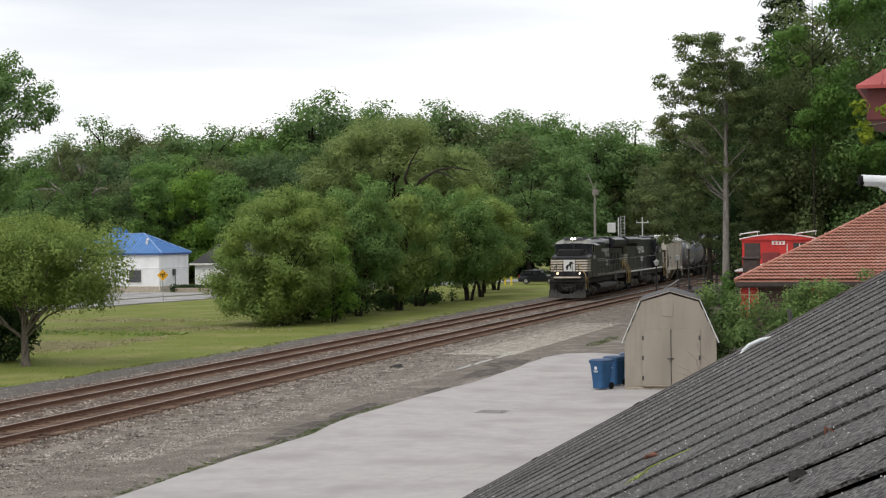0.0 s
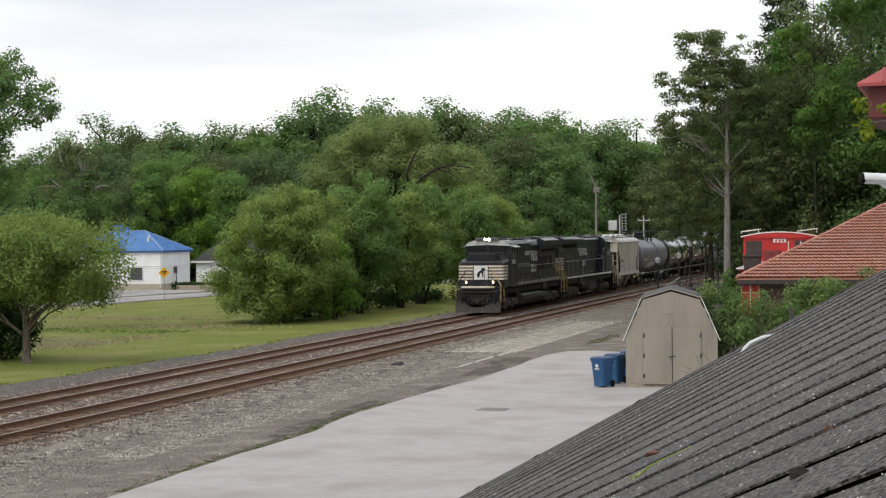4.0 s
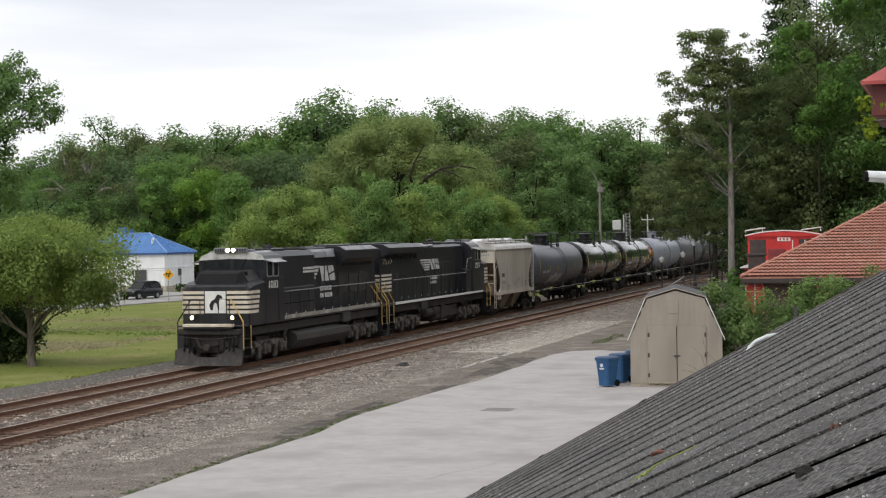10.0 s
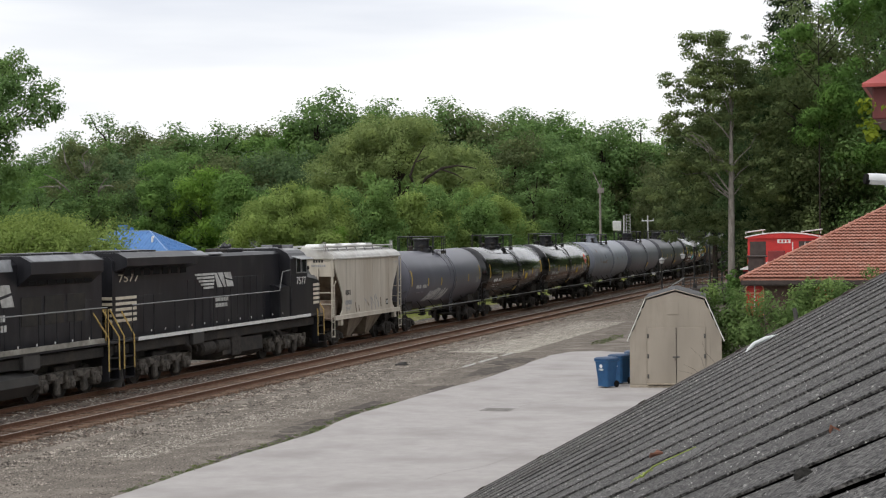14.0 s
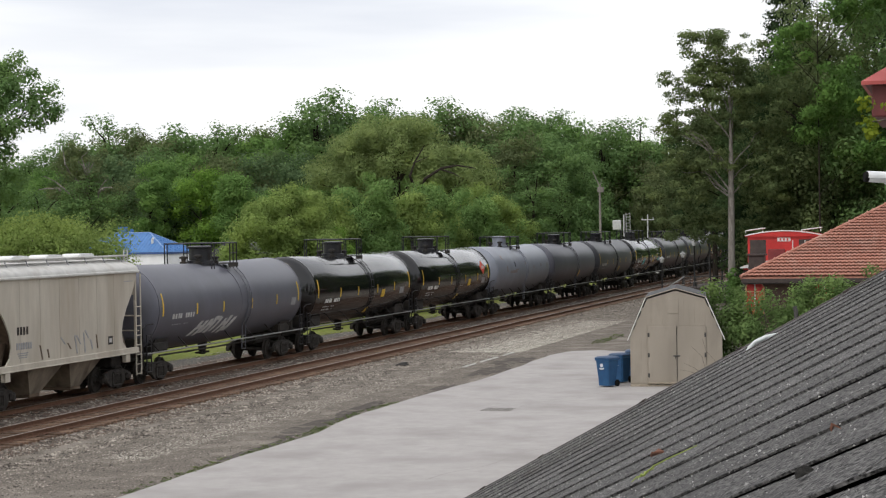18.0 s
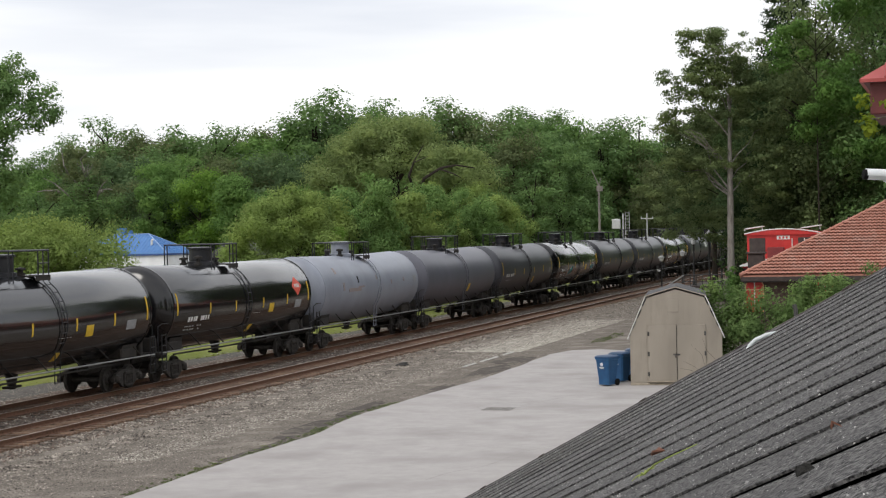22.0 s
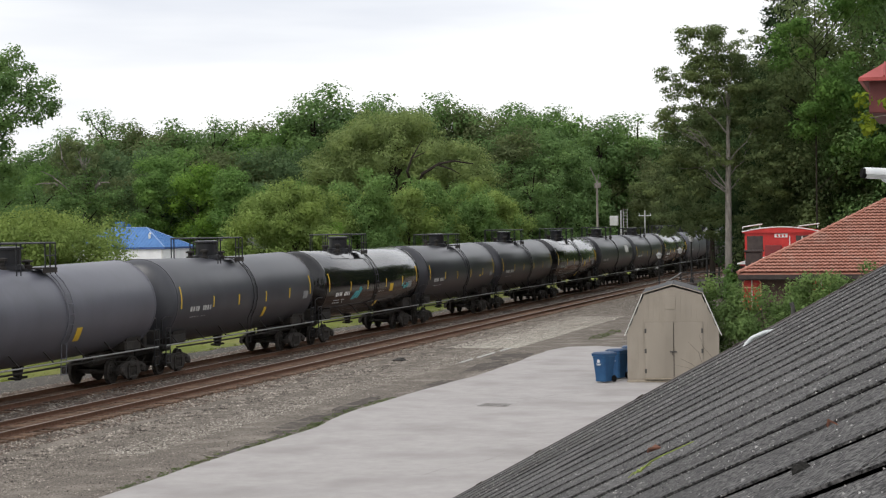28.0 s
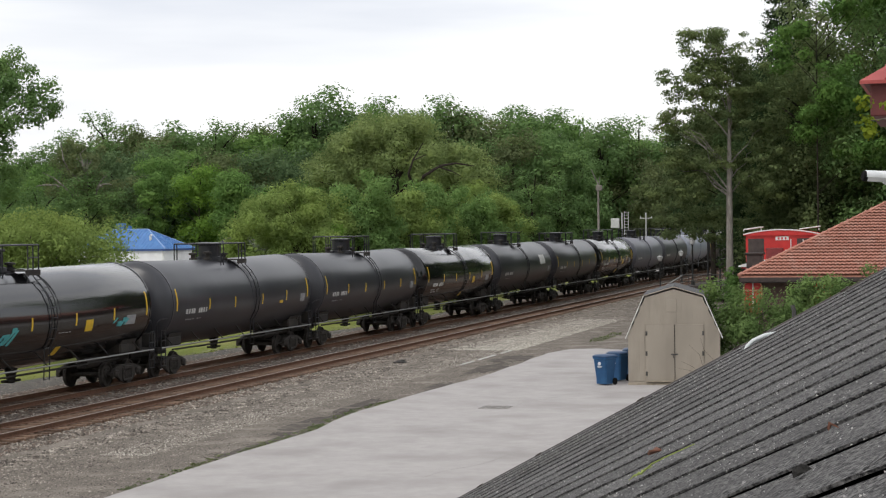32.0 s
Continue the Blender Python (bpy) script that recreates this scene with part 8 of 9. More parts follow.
    for k in range(12):
        part("marking", Shape().box((-8.5 + 1.25 * k, seen * 1.552, 1.93), (0.07, 0.008, 0.07)), M_WHITE, car)
    # the body is stretched to fit the camera's view: everything over the frame is drawn up alike
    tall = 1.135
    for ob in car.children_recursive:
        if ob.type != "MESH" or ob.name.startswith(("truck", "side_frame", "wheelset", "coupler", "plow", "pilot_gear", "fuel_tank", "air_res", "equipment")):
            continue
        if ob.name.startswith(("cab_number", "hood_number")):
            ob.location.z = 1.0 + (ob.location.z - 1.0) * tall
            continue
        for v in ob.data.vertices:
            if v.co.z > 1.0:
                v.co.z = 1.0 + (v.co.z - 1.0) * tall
    # seams and louvres of the side cabinets
    if modern:
        for px in (0.9, 2.1, 3.3):
            part("panel_seam", Shape().box((px, seen * 1.503, 2.45), (0.025, 0.012, 1.25)), M_NEARBLACK, car)
        part("panel_seam", Shape().box((2.2, seen * 1.503, 2.52), (4.0, 0.012, 0.03)), M_NEARBLACK, car)
        for px in (1.5, 4.9):
            for k in range(5):
                part("louvre", Shape().box((px, seen * 1.53, 2.05 + 0.09 * k), (0.42, 0.02, 0.035), 0.004), M_GREYRAIL if px > 4 else M_UNDER, car)
        for px in (-5.4, -7.0, -8.6):
            part("screen", Shape().box((px, seen * (hb + 0.012), 3.15), (1.35, 0.014, 1.0), 0.004), M_UNDER, car, "dark intake screen")
    # marks on the body
    y = seen * (hb + 0.02)
    if modern:
        yc = seen * 1.362
        bars = [(1.25, -0.28, 4.07, 0.11, yc), (1.25, -0.28, 3.91, 0.10, yc)] + [(a, b, 4.07 - 0.17 * k, 0.115, y) for k, (a, b) in enumerate(((-0.32, -1.95), (-0.32, -1.8), (-0.34, -1.62), (-0.36, -1.42), (-0.38, -1.15)))]
        emblem(car, y, seen, bars, [(-3.15, -2.15, 3.36, 4.1), (-4.1, -3.3, 3.36, 4.1)], [(-2.0, -3.7, 3.0, 0.22), (-2.0, -3.8, 2.66, 0.22)])
    else:
        bars = [(a, b, 4.02 - 0.14 * k, 0.09, y) for k, (a, b) in enumerate(((-3.2, -1.2), (-3.0, -1.2), (-2.8, -1.2), (-2.6, -1.25), (-2.35, -1.3)))]
        emblem(car, y, seen, bars, [(-1.05, -0.15, 3.44, 4.06), (-0.02, 0.7, 3.44, 4.06)], [(-1.1, 0.3, 2.92, 0.16), (-1.1, 0.2, 2.68, 0.16)])
    return car


# ---- the covered hopper ----
M_HOPPER = surface("dirty_cream_hopper_paint", (0.440, 0.400, 0.335), (0.560, 0.512, 0.435), size=0.5, rough=0.65, blotch=(0.345, 0.290, 0.222), blotch_size=1.1, blotch_at=(0.48, 0.82), streak=6, bump=0.001)
M_HOPTOP = surface("pale_hopper_roof", (0.48, 0.47, 0.45), (0.61, 0.60, 0.575), size=0.5, rough=0.6, blotch=(0.42, 0.40, 0.37), blotch_size=0.8)
M_HATCH = surface("white_hatch_cover", (0.72, 0.72, 0.71), (0.82, 0.82, 0.81), size=0.4, rough=0.5)
M_RUST = surface("brown_rust_grime", (0.075, 0.052, 0.036), (0.165, 0.118, 0.082), size=0.4, rough=0.9, blotch=(0.22, 0.17, 0.125), blotch_size=1.0)
# Tan with rust streaks, and the shadow under the car mixed into its tone.
M_BAY = surface("rust_and_shadow_tan_bay", (0.20, 0.165, 0.122), (0.29, 0.245, 0.19), size=0.3, rough=0.8, blotch=(0.09, 0.064, 0.046), blotch_size=0.7, blotch_at=(0.46, 0.7), streak=3)


def hopper_car():
    """A covered hopper with inward-curving side edges over two discharge bays."""
    car = thing("hopper_car", "dirty cream two-bay covered hopper with rusty ends", "railway car")
    L, hw, eave = 11.4, 1.55, 4.40
    half_side = [(4.45, 1.50), (4.08, 1.80), (3.98, 2.15), (4.08, 2.55), (4.36, 3.0), (4.72, 3.42), (5.02, 3.80), (5.18, 4.12), (5.22, eave)]
    side = [(-x, z) for x, z in half_side[::-1]] + half_side
    inner = [(-5.12, eave), (-5.02, 3.75), (-3.1, 1.50), (3.1, 1.50), (5.02, 3.75), (5.12, eave)]
    part("body", Shape().loft([[(x, -hw + 0.06, z) for x, z in inner], [(x, hw - 0.06, z) for x, z in inner]]), M_RUST, car, "hopper body with rusty sloped ends")
    for sy in (-1, 1):
        sheet_ = part("side_sheet", Shape().loft([[(x, sy * (hw - 0.05), z) for x, z in side], [(x, sy * hw, z) for x, z in side]]), M_HOPPER, car, "curved cream side sheet with rust streaks")
        for px in (-3.4, -2.05, -0.7, 0.7, 2.05, 3.4):
            part("weld_seam", Shape().box((px, sy * (hw + 0.002), 2.98), (0.02, 0.008, 2.76)), M_HOPPER, sheet_)
        part("side_sill", Shape().box((0, sy * (hw - 0.0), 1.46), (L - 0.9, 0.14, 0.22), 0.02).box((0, sy * (hw + 0.03), 1.37), (L - 0.9, 0.16, 0.04), 0.01), M_HOPPER, car, "cream side sill")
        part("top_chord", Shape().box((0, sy * (hw + 0.02), eave), (10.75, 0.14, 0.11), 0.03), M_HOPTOP, car)
        for wy in (-1, 1):
            part("jacking_pad", Shape().box((wy * 4.35, sy * (hw - 0.02), 1.22), (0.34, 0.18, 0.34), 0.02), M_HOPPER, car)
            part("end_post", Shape().box((wy * 5.3, sy * 1.46, 2.95), (0.09, 0.09, 2.9), 0.01), M_HOPPER, car)
            part("corner_post", Shape().box((wy * 5.36, sy * 0.72, 2.75), (0.08, 0.08, 2.4), 0.01), M_HOPPER, car)
            lad = part("end_ladder", Shape().tube([(wy * 5.62, sy * 1.53, 0.5), (wy * 5.62, sy * 1.53, 4.3)], 0.028, 6).tube([(wy * 5.2, sy * 1.53, 0.5), (wy * 5.2, sy * 1.53, 3.1), (wy * 5.05, sy * 1.56, 3.3)], 0.028, 6), M_HOPPER, car, "side ladder")
            for k in range(8):
                part("rung", Shape().tube([(wy * 5.2, sy * 1.53, 0.55 + 0.36 * k), (wy * 5.62, sy * 1.53, 0.55 + 0.36 * k)], 0.022, 6), M_HOPPER, lad)
        for i in range(4):
            part("stencil_bar", Shape().box((3.55 - 0.2 * i, sy * (hw + 0.008), 2.66), (0.13, 0.006, 0.26)), M_UNDER, car)
        for i in range(7):
            part("stencil_bar", Shape().box((3.62 - 0.15 * i, sy * (hw + 0.008), 2.16), (0.11, 0.006, 0.22)), M_SPRAY, car)
        for i in range(3):
            part("stencil_bar", Shape().box((3.25, sy * (hw + 0.008), 1.92 - 0.07 * i), (0.7 - 0.1 * i, 0.006, 0.035)), M_SPRAY, car)
        part("stencil_panel", Shape().box((-3.05, sy * (hw + 0.008), 1.95), (0.34, 0.006, 0.3)), M_UNDER, car)
        part("stencil_panel", Shape().box((-3.05, sy * (hw + 0.012), 1.95), (0.2, 0.006, 0.16)), M_HOPTOP, car)
        part("stencil_bar", Shape().box((-4.55, sy * (hw + 0.008), 4.05), (0.7, 0.006, 0.03)), M_SPRAY, car)
        for px, pz, ph, ln, mm in ((-0.55, 1.98, 0.66, 0.16, M_SPRAY), (-0.82, 2.12, 0.34, 0.30, M_SPRAY), (-1.15, 2.0, 0.72, 0.10, M_SPRAY), (-1.42, 2.28, 0.30, 0.26, M_SPRAY), (-1.70, 1.9, 0.36, 0.14, M_SPRAY), (-2.1, 1.98, 0.5, 0.10, M_RUST), (1.9, 1.86, 0.5, 0.16, M_RUST), (1.45, 1.8, 0.3, 0.10, M_RUST), (0.3, 2.15, 0.26, 0.30, M_SPRAY), (-0.1, 1.95, 0.22, 0.22, M_RUST)):
            part("graffiti", Shape().prism([(px, pz - ph / 2), (px + 0.09, pz - ph / 2), (px + 0.09 + ln, pz + ph / 2), (px + ln, pz + ph / 2)], "y", sy * hw, sy * (hw + 0.007)), mm, car)
    # rounded roof with hatches, running boards and rails
    roof = [(-hw - 0.04, eave)] + [((hw + 0.04) * math.cos(math.pi * (1 - i / 12)), eave + 0.06 + 0.44 * math.sin(math.pi * i / 12)) for i in range(0, 13)] + [(hw + 0.04, eave)]
    part("roof", Shape().prism(roof, "x", -5.36, 5.36), M_HOPTOP, car, "pale curved roof", round_off=True)
    part("hatch_trough", Shape().box((0, 0, 4.92), (10.0, 0.55, 0.12), 0.03), M_HOPTOP, car)
    for px in (-3.6, -1.2, 1.2, 3.6):
        part("hatch", Shape().loft([[(px + a, b_y, z) for a, b_y in ((-q, -0.36), (q, -0.36), (q + 0.1, 0), (q, 0.36), (-q, 0.36), (-q - 0.1, 0))] for q, z in ((0.62, 4.96), (0.60, 5.06), (0.42, 5.11))]), M_HATCH, car, "white hatch cover")
    for sy in (-1, 1):
        part("running_board", Shape().box((0, sy * 0.86, 4.97), (11.0, 0.40, 0.04)), M_HOPTOP, car)
        part("roof_rail", Shape().tube([(-5.5, sy * 1.08, 5.0), (5.5, sy * 1.08, 5.0)], 0.03, 6), M_HOPTOP, car)
        for k in range(8):
            px = -4.9 + 1.4 * k
            part("board_bracket", Shape().tube([(px, sy * 1.06, 4.97), (px, sy * 1.22, 4.62)], 0.024, 5), M_SPRAY, car)
    for wy in (-1, 1):
        part("roof_rail", Shape().tube([(wy * 5.5, 1.08, 4.6), (wy * 5.5, 1.08, 5.2), (wy * 5.2, 1.08, 5.2), (wy * 5.2, 1.08, 4.7)], 0.026, 6), M_HOPTOP, car)
    # end panels over the sloped rusty ends, sills, bays
    for wy in (-1, 1):
        part("end_sheet", Shape().prism([(-hw + 0.02, 3.52), (hw - 0.02, 3.52), (hw - 0.02, eave + 0.04), (0.8, eave + 0.42), (-0.8, eave + 0.42), (-hw + 0.02, eave + 0.04)], "x", wy * 5.20, wy * 5.27), M_HOPPER, car, "cream end panel")
        for i in range(4):
            part("stencil_bar", Shape().box((wy * 5.28, 0.5 + 0.14 * i, 4.28), (0.006, 0.10, 0.13)), M_UNDER, car)
        for i in range(7):
            part("stencil_bar", Shape().box((wy * 5.28, 0.4 + 0.11 * i, 4.05), (0.006, 0.08, 0.11)), M_SPRAY, car)
        part("end_platform", Shape().box((wy * 5.5, 0, 1.42), (0.6, 3.0, 0.1), 0.02), M_RUST, car)
        part("end_rail", Shape().tube([(wy * 5.52, -1.5, 2.72), (wy * 5.52, 1.5, 2.72)], 0.028, 6).tube([(wy * 5.52, -1.5, 2.16), (wy * 5.52, 1.5, 2.16)], 0.026, 6), M_HOPPER, car)
        part("stub_sill", Shape().box((wy * 4.6, 0, 1.14), (2.6, 0.6, 0.5), 0.03).box((wy * 4.15, 0, 1.1), (0.7, 2.4, 0.36), 0.03), M_UNDER, car)
        part("end_slope", Shape().prism([(wy * 4.15, 1.3), (wy * 5.1, 1.45), (wy * 4.6, 2.3), (wy * 3.7, 2.3)], "y", -1.2, 1.2), M_RUST, car, "brown sloped end sheet")
        coupler(car, wy * 6.15, wy)
        freight_truck(car, wy * 4.25)
        bay = wy * 1.45
        part("bay", Shape().loft([[(bay - 1.3, -1.42, 1.42), (bay + 1.3, -1.42, 1.42), (bay + 1.3, 1.42, 1.42), (bay - 1.3, 1.42, 1.42)], [(bay - 0.34, -0.95, 0.42), (bay + 0.34, -0.95, 0.42), (bay + 0.34, 0.95, 0.42), (bay - 0.34, 0.95, 0.42)]]), M_BAY, car, "rust-streaked tan bay darkened for the shadow under the car")
        part("outlet", Shape().box((bay, 0, 0.36), (0.7, 1.9, 0.14), 0.02), M_RUST, car)
    part("centre_sill", Shape().box((0, 0, 1.15), (7.0, 0.7, 0.6), 0.03), M_UNDER, car)
    return car

# ---- the train, in order ----
M_RUSTMARK = surface("faint_rust_smear", (0.225, 0.215, 0.225), (0.33, 0.245, 0.20), size=0.12, rough=0.6)
TRAIN = []
at_s = 71.24 - 22.6 - 3.0     # the leading coupler as the run begins to count


def couple(car, length, turn=-90):
    global at_s
    TRAIN.append((car, at_s + length / 2, turn))
    at_s += length


at_s += 0.45
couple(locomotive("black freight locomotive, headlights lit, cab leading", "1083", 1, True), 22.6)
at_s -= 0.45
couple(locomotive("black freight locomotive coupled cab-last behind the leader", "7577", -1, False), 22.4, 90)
at_s += 0.15
couple(hopper_car(), 12.3)
at_s -= 0.25
std = (("bars", 5.4, -16, -8, 2.1, M_PALEGREY), ("bars", 5.6, -25, -22, 1.6, M_SPRAY), ("panel", -6.7, -16, -4, 0.55, M_SPRAY))
gls = (("bars", 5.2, -21, -13, 2.1, M_WHITE), ("bars", 5.6, -29, -26, 1.7, M_PALEGREY), ("bars", 5.6, -34, -31, 1.5, M_PALEGREY), ("panel", -2.7, -20, -6, 0.55, M_YELLOW), ("panel", -6.0, -19, -7, 0.75, M_SPRAY), ("panel", -0.9, -50, -36, 0.35, M_YELLOW), ("bars", -0.9, -19, -17, 1.0, M_PALEGREY))
CARS = [
    (P_GREY, "slate-grey tank car with a faded silver scrawl", True, std + (("scrawl", 2.0, -46, -16, 3.9, M_PALEGREY),)),
    (P_GLOSS, "glossy black tank car with yellow reflectors and panel", True, gls),
    (P_GLOSS, "glossy black tank car with a red diamond placard", True, gls + (("diamond", -5.9, 0, 30, 1.2, M_RED),)),
    (P_PALE, "pale grey tank car with faint rust marks", False, (("panel", 2.6, 10, 22, 0.16, M_NEARBLACK), ("panel", -7.0, 0, 12, 0.5, M_SPRAY), ("panel", 3.2, -4, 2, 1.9, M_RUSTMARK), ("panel", 4.9, -2, 12, 0.25, M_RUSTMARK), ("panel", 2.2, 2, 5, 0.9, M_RUSTMARK), ("panel", -0.4, 14, 22, 0.16, M_RUSTMARK), ("panel", -2.8, 2, 10, 0.2, M_RUSTMARK), ("panel", -5.0, 4, 11, 0.22, M_RUSTMARK), ("panel", 5.6, 28, 40, 0.3, M_RUSTMARK))),
    (P_GREY, "dusty grey tank car with a yellow sloping tag", False, (("panel", -1.6, -34, -16, 0.4, M_YELLOW),)),
    (P_MID, "charcoal tank car with white lettering bars", True, std + (("panel", -1.8, -36, -20, 0.3, M_YELLOW),)),
    (P_GLOSS, "glossy black tank car with teal graffiti", True, gls + (("scrawl", 3.0, -30, -8, 1.1, M_TEAL), ("scrawl", -5.2, -20, -8, 1.2, M_TEAL))),
    (P_DARK, "dull charcoal tank car with small yellow marks", True, std + (("panel", -4.0, -14, -10, 0.4, M_YELLOW),)),
    (P_DARK, "dull black tank car with white lettering bars", True, std),
    (P_GLOSS, "glossy black tank car reflecting the trees", True, gls),
    (P_DARK, "dull black tank car with a white placard panel", False, std + (("panel", -4.8, 5, 28, 1.6, M_WHITE),)),
    (P_DARK, "dull black tank car of plain finish", True, std),
    (P_GLOSS, "glossy black tank car far along the train", True, gls),
    (P_GREY, "slate-grey tank car far along the train", False, std),
    (P_MID, "charcoal tank car far along the train", False, std),
    (P_PALE, "pale grey tank car far along the train", False, std),
    (P_DARK, "dull black tank car near the end seen", True, std),
    (P_GLOSS, "glossy black tank car near the end of the train", True, gls),
    (P_GREY, "slate-grey tank car near the end of the train", False, std),
    (P_DARK, "dull black tank car at the end of the train", True, std),
]
for k, (paint, label, refl, marks) in enumerate(CARS):
    couple(tank_car(paint, label, refl, True, marks, 0.86 if k % 4 != 3 else 0.7, -0.3 if k == 0 else (0.2, 0.3, 1.0, 0.4, 0.25, 0.7, 1.0, 0.0)[k % 8]), CAR_L)

# ---- road vehicles ----
M_CARBLACK = surface("dark_blue_black_car_paint", (0.004, 0.0045, 0.007), (0.007, 0.008, 0.011), size=0.8, rough=0.3, spec=0.35, coat=0.1)
M_CARGREY = surface("silver_grey_car_paint", (0.36, 0.37, 0.385), (0.45, 0.46, 0.475), size=0.8, rough=0.25, metal=0.5, coat=0.6)
M_TYRE = surface("tyre_rubber", (0.012, 0.012, 0.012), (0.03, 0.03, 0.03), size=0.1, rough=0.85)
M_RIM = surface("alloy_rim", (0.35, 0.35, 0.36), (0.5, 0.5, 0.5), size=0.1, rough=0.35, metal=0.9)
M_CARLAMP = surface("clear_headlamp", (0.45, 0.46, 0.48), (0.6, 0.6, 0.62), size=0.2, rough=0.15)
M_TAIL = surface("red_tail_lamp", (0.3, 0.01, 0.01), (0.42, 0.02, 0.02), size=0.2, rough=0.2)
M_CARGLASS = surface("tinted_car_glass", (0.006, 0.007, 0.008), (0.01, 0.011, 0.013), size=0.6, rough=0.12, spec=0.3)
CAR_WHEELS = []


def car_(name, label, paint, at, long=4.7, wide=1.86, high=1.7, estate=True):
    """A car in its own space: x forward, z up from the road."""
    c = thing(name, label, "car", at)
    h = long / 2
    w = wide / 2
    def ring(x, zb, zs, zt, wr, wt):
        return [(x, -wr * 0.96, zb), (x, wr * 0.96, zb), (x, wr, (zb + zs) / 2), (x, wr * 0.97, zs), (x, wt, zt), (x, -wt, zt), (x, -wr * 0.97, zs), (x, -wr, (zb + zs) / 2)]
    bon = high * 0.60
    rings = [ring(-h, 0.42, 0.75, bon * 0.9, w * 0.9, w * 0.8), ring(-h + 0.12, 0.28, 0.85, bon, w, w * 0.86), ring(-h * 0.45, 0.24, 0.9, bon + 0.02, w, w * 0.9), ring(h * 0.30, 0.24, 0.9, bon + 0.01, w, w * 0.9), ring(h * 0.80, 0.26, 0.85, bon * 0.92, w * 0.98, w * 0.82), ring(h - 0.05, 0.30, 0.7, bon * 0.78, w * 0.9, w * 0.75), ring(h, 0.40, 0.6, bon * 0.68, w * 0.8, w * 0.65)]
    body = part("body", Shape().loft(rings), paint, c, round_off=True)
    back = -h + 0.18 if estate else -h * 0.62
    cab_r = [(back, bon - 0.05), (back + 0.30, high * 0.94), (back + 0.6, high), (h * 0.10, high), (h * 0.46, bon - 0.05)]
    def cabring(y, q):
        return [(x, y if z < bon else y * q, z) for x, z in cab_r]
    part("cabin", Shape().loft([cabring(-w * 0.88, 0.86), cabring(w * 0.88, 0.86)]), M_CARGLASS, c, "dark glazed cabin")
    part("roof", Shape().box(((back + 0.6 + h * 0.10) / 2, 0, high + 0.005), (h * 0.10 - back - 0.5, wide * 0.74, 0.05), 0.02), paint, c)
    for sy in (-1, 1):
        for px in (back + 0.16, -0.35, h * 0.28):
            top = min(high, bon + (high - bon))
            part("pillar", Shape().tube([(px - 0.06, sy * w * 0.885, bon - 0.04), (px - (0.0 if px < 0.2 else 0.34), sy * w * 0.765, high - 0.02)], 0.035, 5), paint, c)
        part("headlight", Shape().box((h - 0.16, sy * w * 0.66, 0.72), (0.2, 0.36, 0.14), 0.03), M_CARLAMP, c, "clear headlight")
        part("tail_light", Shape().box((-h + 0.06, sy * w * 0.78, 0.85), (0.1, 0.2, 0.3), 0.02), M_TAIL, c, "red tail light")
        part("mirror", Shape().box((h * 0.30, sy * (w + 0.06), bon + 0.02), (0.14, 0.2, 0.13), 0.03), paint, c)
        for px in (-h * 0.60, h * 0.62):
            wh = part("wheel", Shape().spin([(sy * (w - 0.24), 0.05), (sy * (w - 0.24), 0.33), (sy * (w - 0.03), 0.33), (sy * (w - 0.0), 0.29), (sy * (w - 0.02), 0.05)], "y", 20), M_TYRE, c, "black tyre", at=pose(px, 0, 0.33), round_off=True)
            rim = part("rim", Shape().spin([(sy * (w - 0.01), 0.02), (sy * (w + 0.008), 0.06), (sy * (w + 0.005), 0.2), (sy * (w - 0.01), 0.21)], "y", 14), M_RIM, wh, "alloy rim", round_off=True)
            if name == "suv":
                CAR_WHEELS.append((wh, px))
    part("grille", Shape().box((h - 0.03, 0, 0.62), (0.06, wide * 0.42, 0.2), 0.02), M_NEARBLACK, c)
    part("bumper", Shape().box((h - 0.05, 0, 0.40), (0.12, wide * 0.8, 0.16), 0.04).box((-h + 0.04, 0, 0.45), (0.12, wide * 0.8, 0.18), 0.04), M_NEARBLACK, c)
    return c


suv = car_("suv", "dark sport utility vehicle turning round on the road", M_CARBLACK, pose(-95, 140, -0.33), 4.45, 1.8, 1.66)
car_("parked_car", "black car standing under the shade tree", M_CARBLACK, pose(-75.4, 138.4, -0.33, 0, 0, 62), 4.5, 1.8, 1.5)
car_("parked_car", "black hatchback parked by the road", M_CARBLACK, pose(-46.2, 199.5, -0.33, 0, 0, 8), 4.5, 1.8, 1.5)
car_("parked_car", "silver car parked behind the black hatchback", M_CARGREY, pose(-47.6, 206.5, -0.33, 0, 0, 5), 4.5, 1.8, 1.48, False)
car_("parked_car", "pale car parked behind the trees", M_CARGREY, pose(-54.5, 203.5, -0.33, 0, 0, 30), 4.3, 1.8, 1.45)
M_HYDRANT = surface("yellow_bollard_paint", (0.6, 0.42, 0.02), (0.75, 0.55, 0.05), size=0.2, rough=0.5)
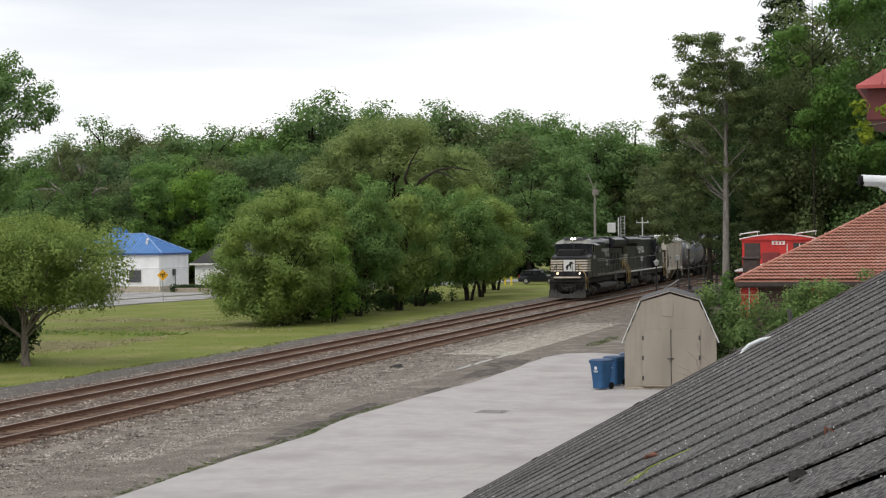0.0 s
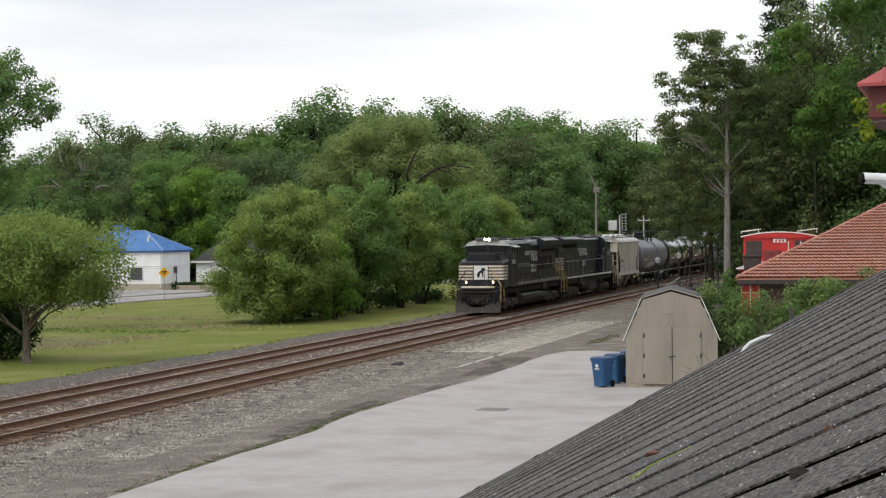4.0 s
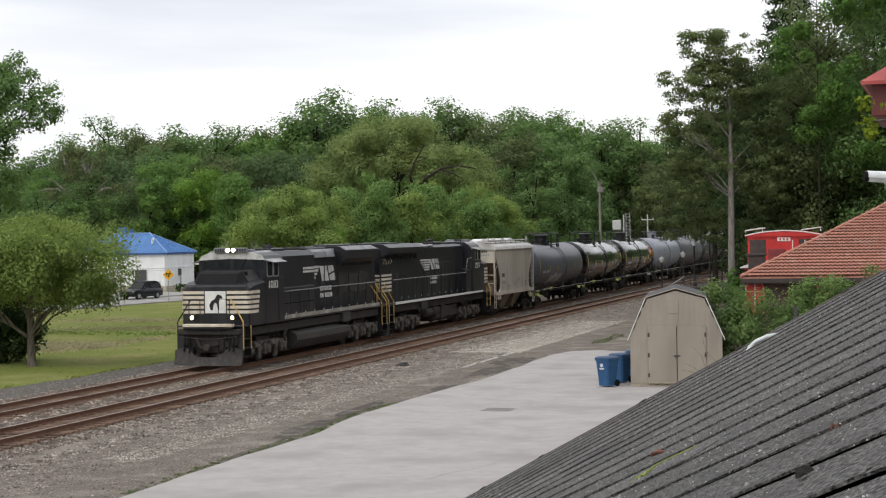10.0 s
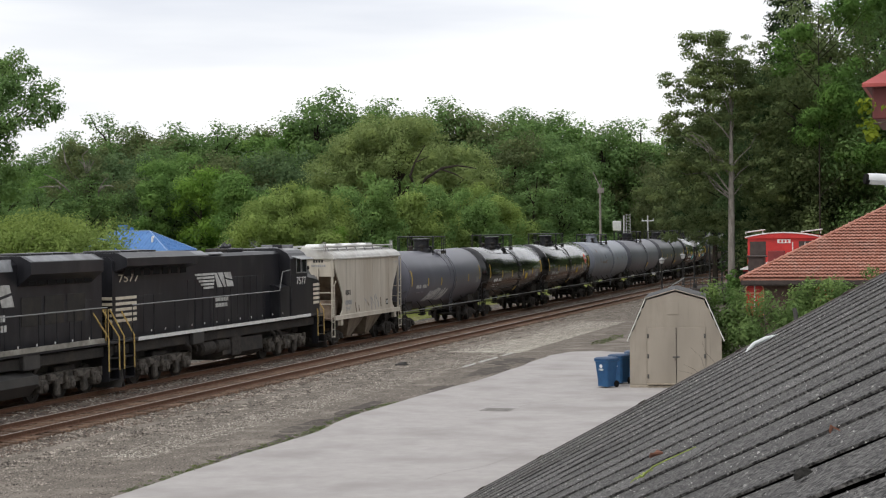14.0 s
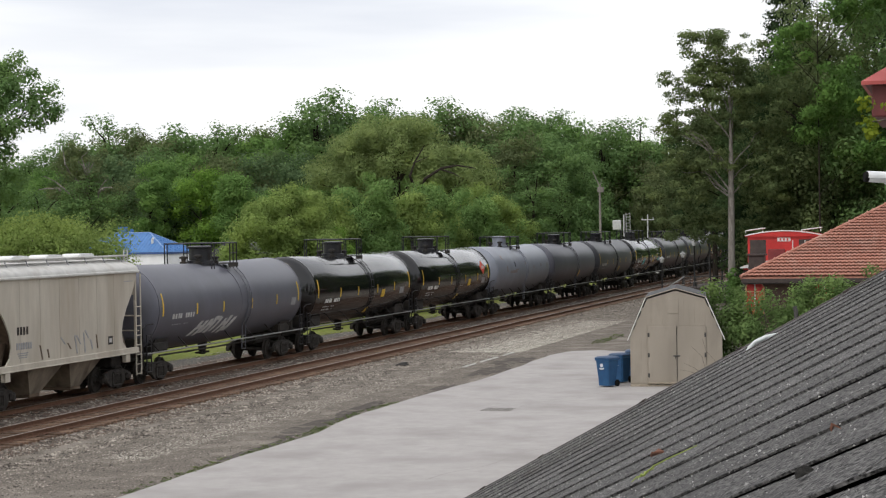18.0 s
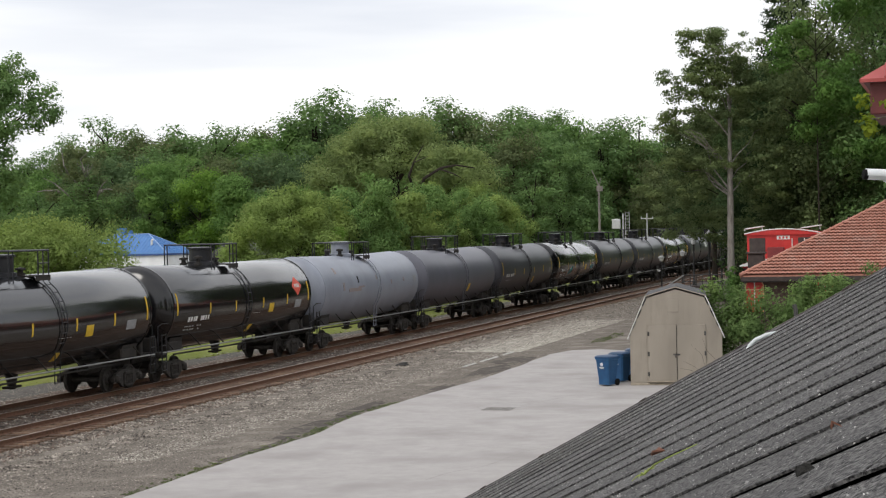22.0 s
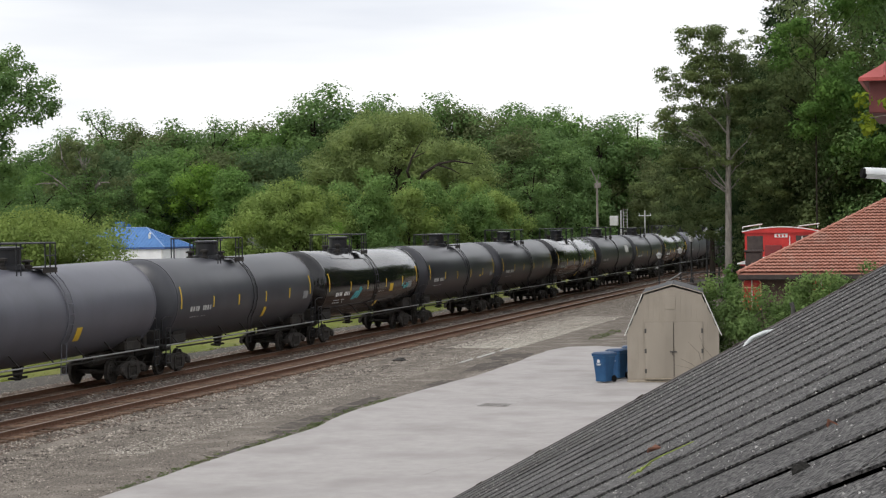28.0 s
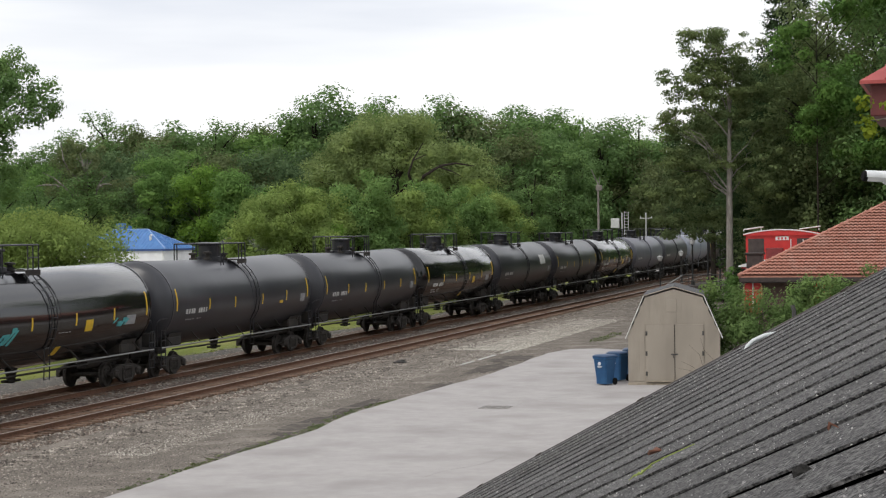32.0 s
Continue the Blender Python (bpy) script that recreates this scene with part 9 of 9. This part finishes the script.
for x, y in ((-49.5, 197.0), (-48.9, 197.6)):
    bo = thing("bollard", "yellow steel bollard at the kerb", "bollard", pose(x, y, -0.4), group="yellow bollards")
    part("post", Shape().spin([(0, 0.11), (0.95, 0.11), (1.05, 0.06), (1.08, 0.01)], "z", 12), M_HYDRANT, bo, round_off=True)

# ---- what moves ----
def run(t):
    """Metres that the train has gone, from the moment when the first coupling stands at its mark: it gathers speed slowly."""
    return 7.45 * t + 0.0225 * t * t - 100.65 + 2.3 * math.exp(-t / 8)


SUV_ROWS = [(0, -112, 128, 52), (2, -101, 143, 50), (4, -88.5, 157.5, 42), (4.8, -84.0, 161.8, 30), (5.5, -80.6, 163.6, 15), (6.0, -79.1, 163.7, 6), (6.5, -77.9, 163.6, -1), (7.0, -76.8, 163.2, -12), (7.5, -75.8, 162.4, -26), (8.0, -75.0, 161.4, -40), (8.5, -74.5, 160.2, -54), (9.0, -74.3, 158.8, -70), (9.5, -74.6, 157.2, -88), (10.0, -75.4, 155.6, -104), (10.5, -76.8, 153.8, -116), (11.5, -80.0, 150.0, -118), (13.0, -82.0, 141.0, -103), (18, -90, 106, -103), (32, -116, -6, -103)]


def motions():
    for car, s0, turn in TRAIN:
        walk(car, [(0.5 * k, pose(FAR_X, s0 - run(0.5 * k), 0, 0, 0, turn)) for k in range(65)])
    # the dark car comes along the road, swings round before the building and leaves the way it came
    route = SUV_ROWS
    walk(suv, [(t, pose(x, y, -0.33, 0, 0, a)) for t, x, y, a in route])
    # its wheels roll with the way gone
    gone, rows_ = 0.0, []
    for k in range(961):
        t = k / FPS
        pair = [(p, q) for p, q in zip(route, route[1:]) if p[0] <= t <= q[0]][0]
        gone += math.hypot(pair[1][1] - pair[0][1], pair[1][2] - pair[0][2]) / (pair[1][0] - pair[0][0]) / FPS
        if k % 2 == 0:
            rows_.append((t, gone / 0.33))
    for wheel, px in CAR_WHEELS:
        walk(wheel, [(t, pose(px, 0, 0.33) @ Matrix.Rotation(a, 4, "Y")) for t, a in rows_])
    step = 2 / FPS
    for wheel, x, r, way in SPINNING:
        walk(wheel, [(step * k, pose(x, 0, r) @ Matrix.Rotation(way * (run(step * k) - run(0)) / r, 4, "Y")) for k in range(481)])


motions()
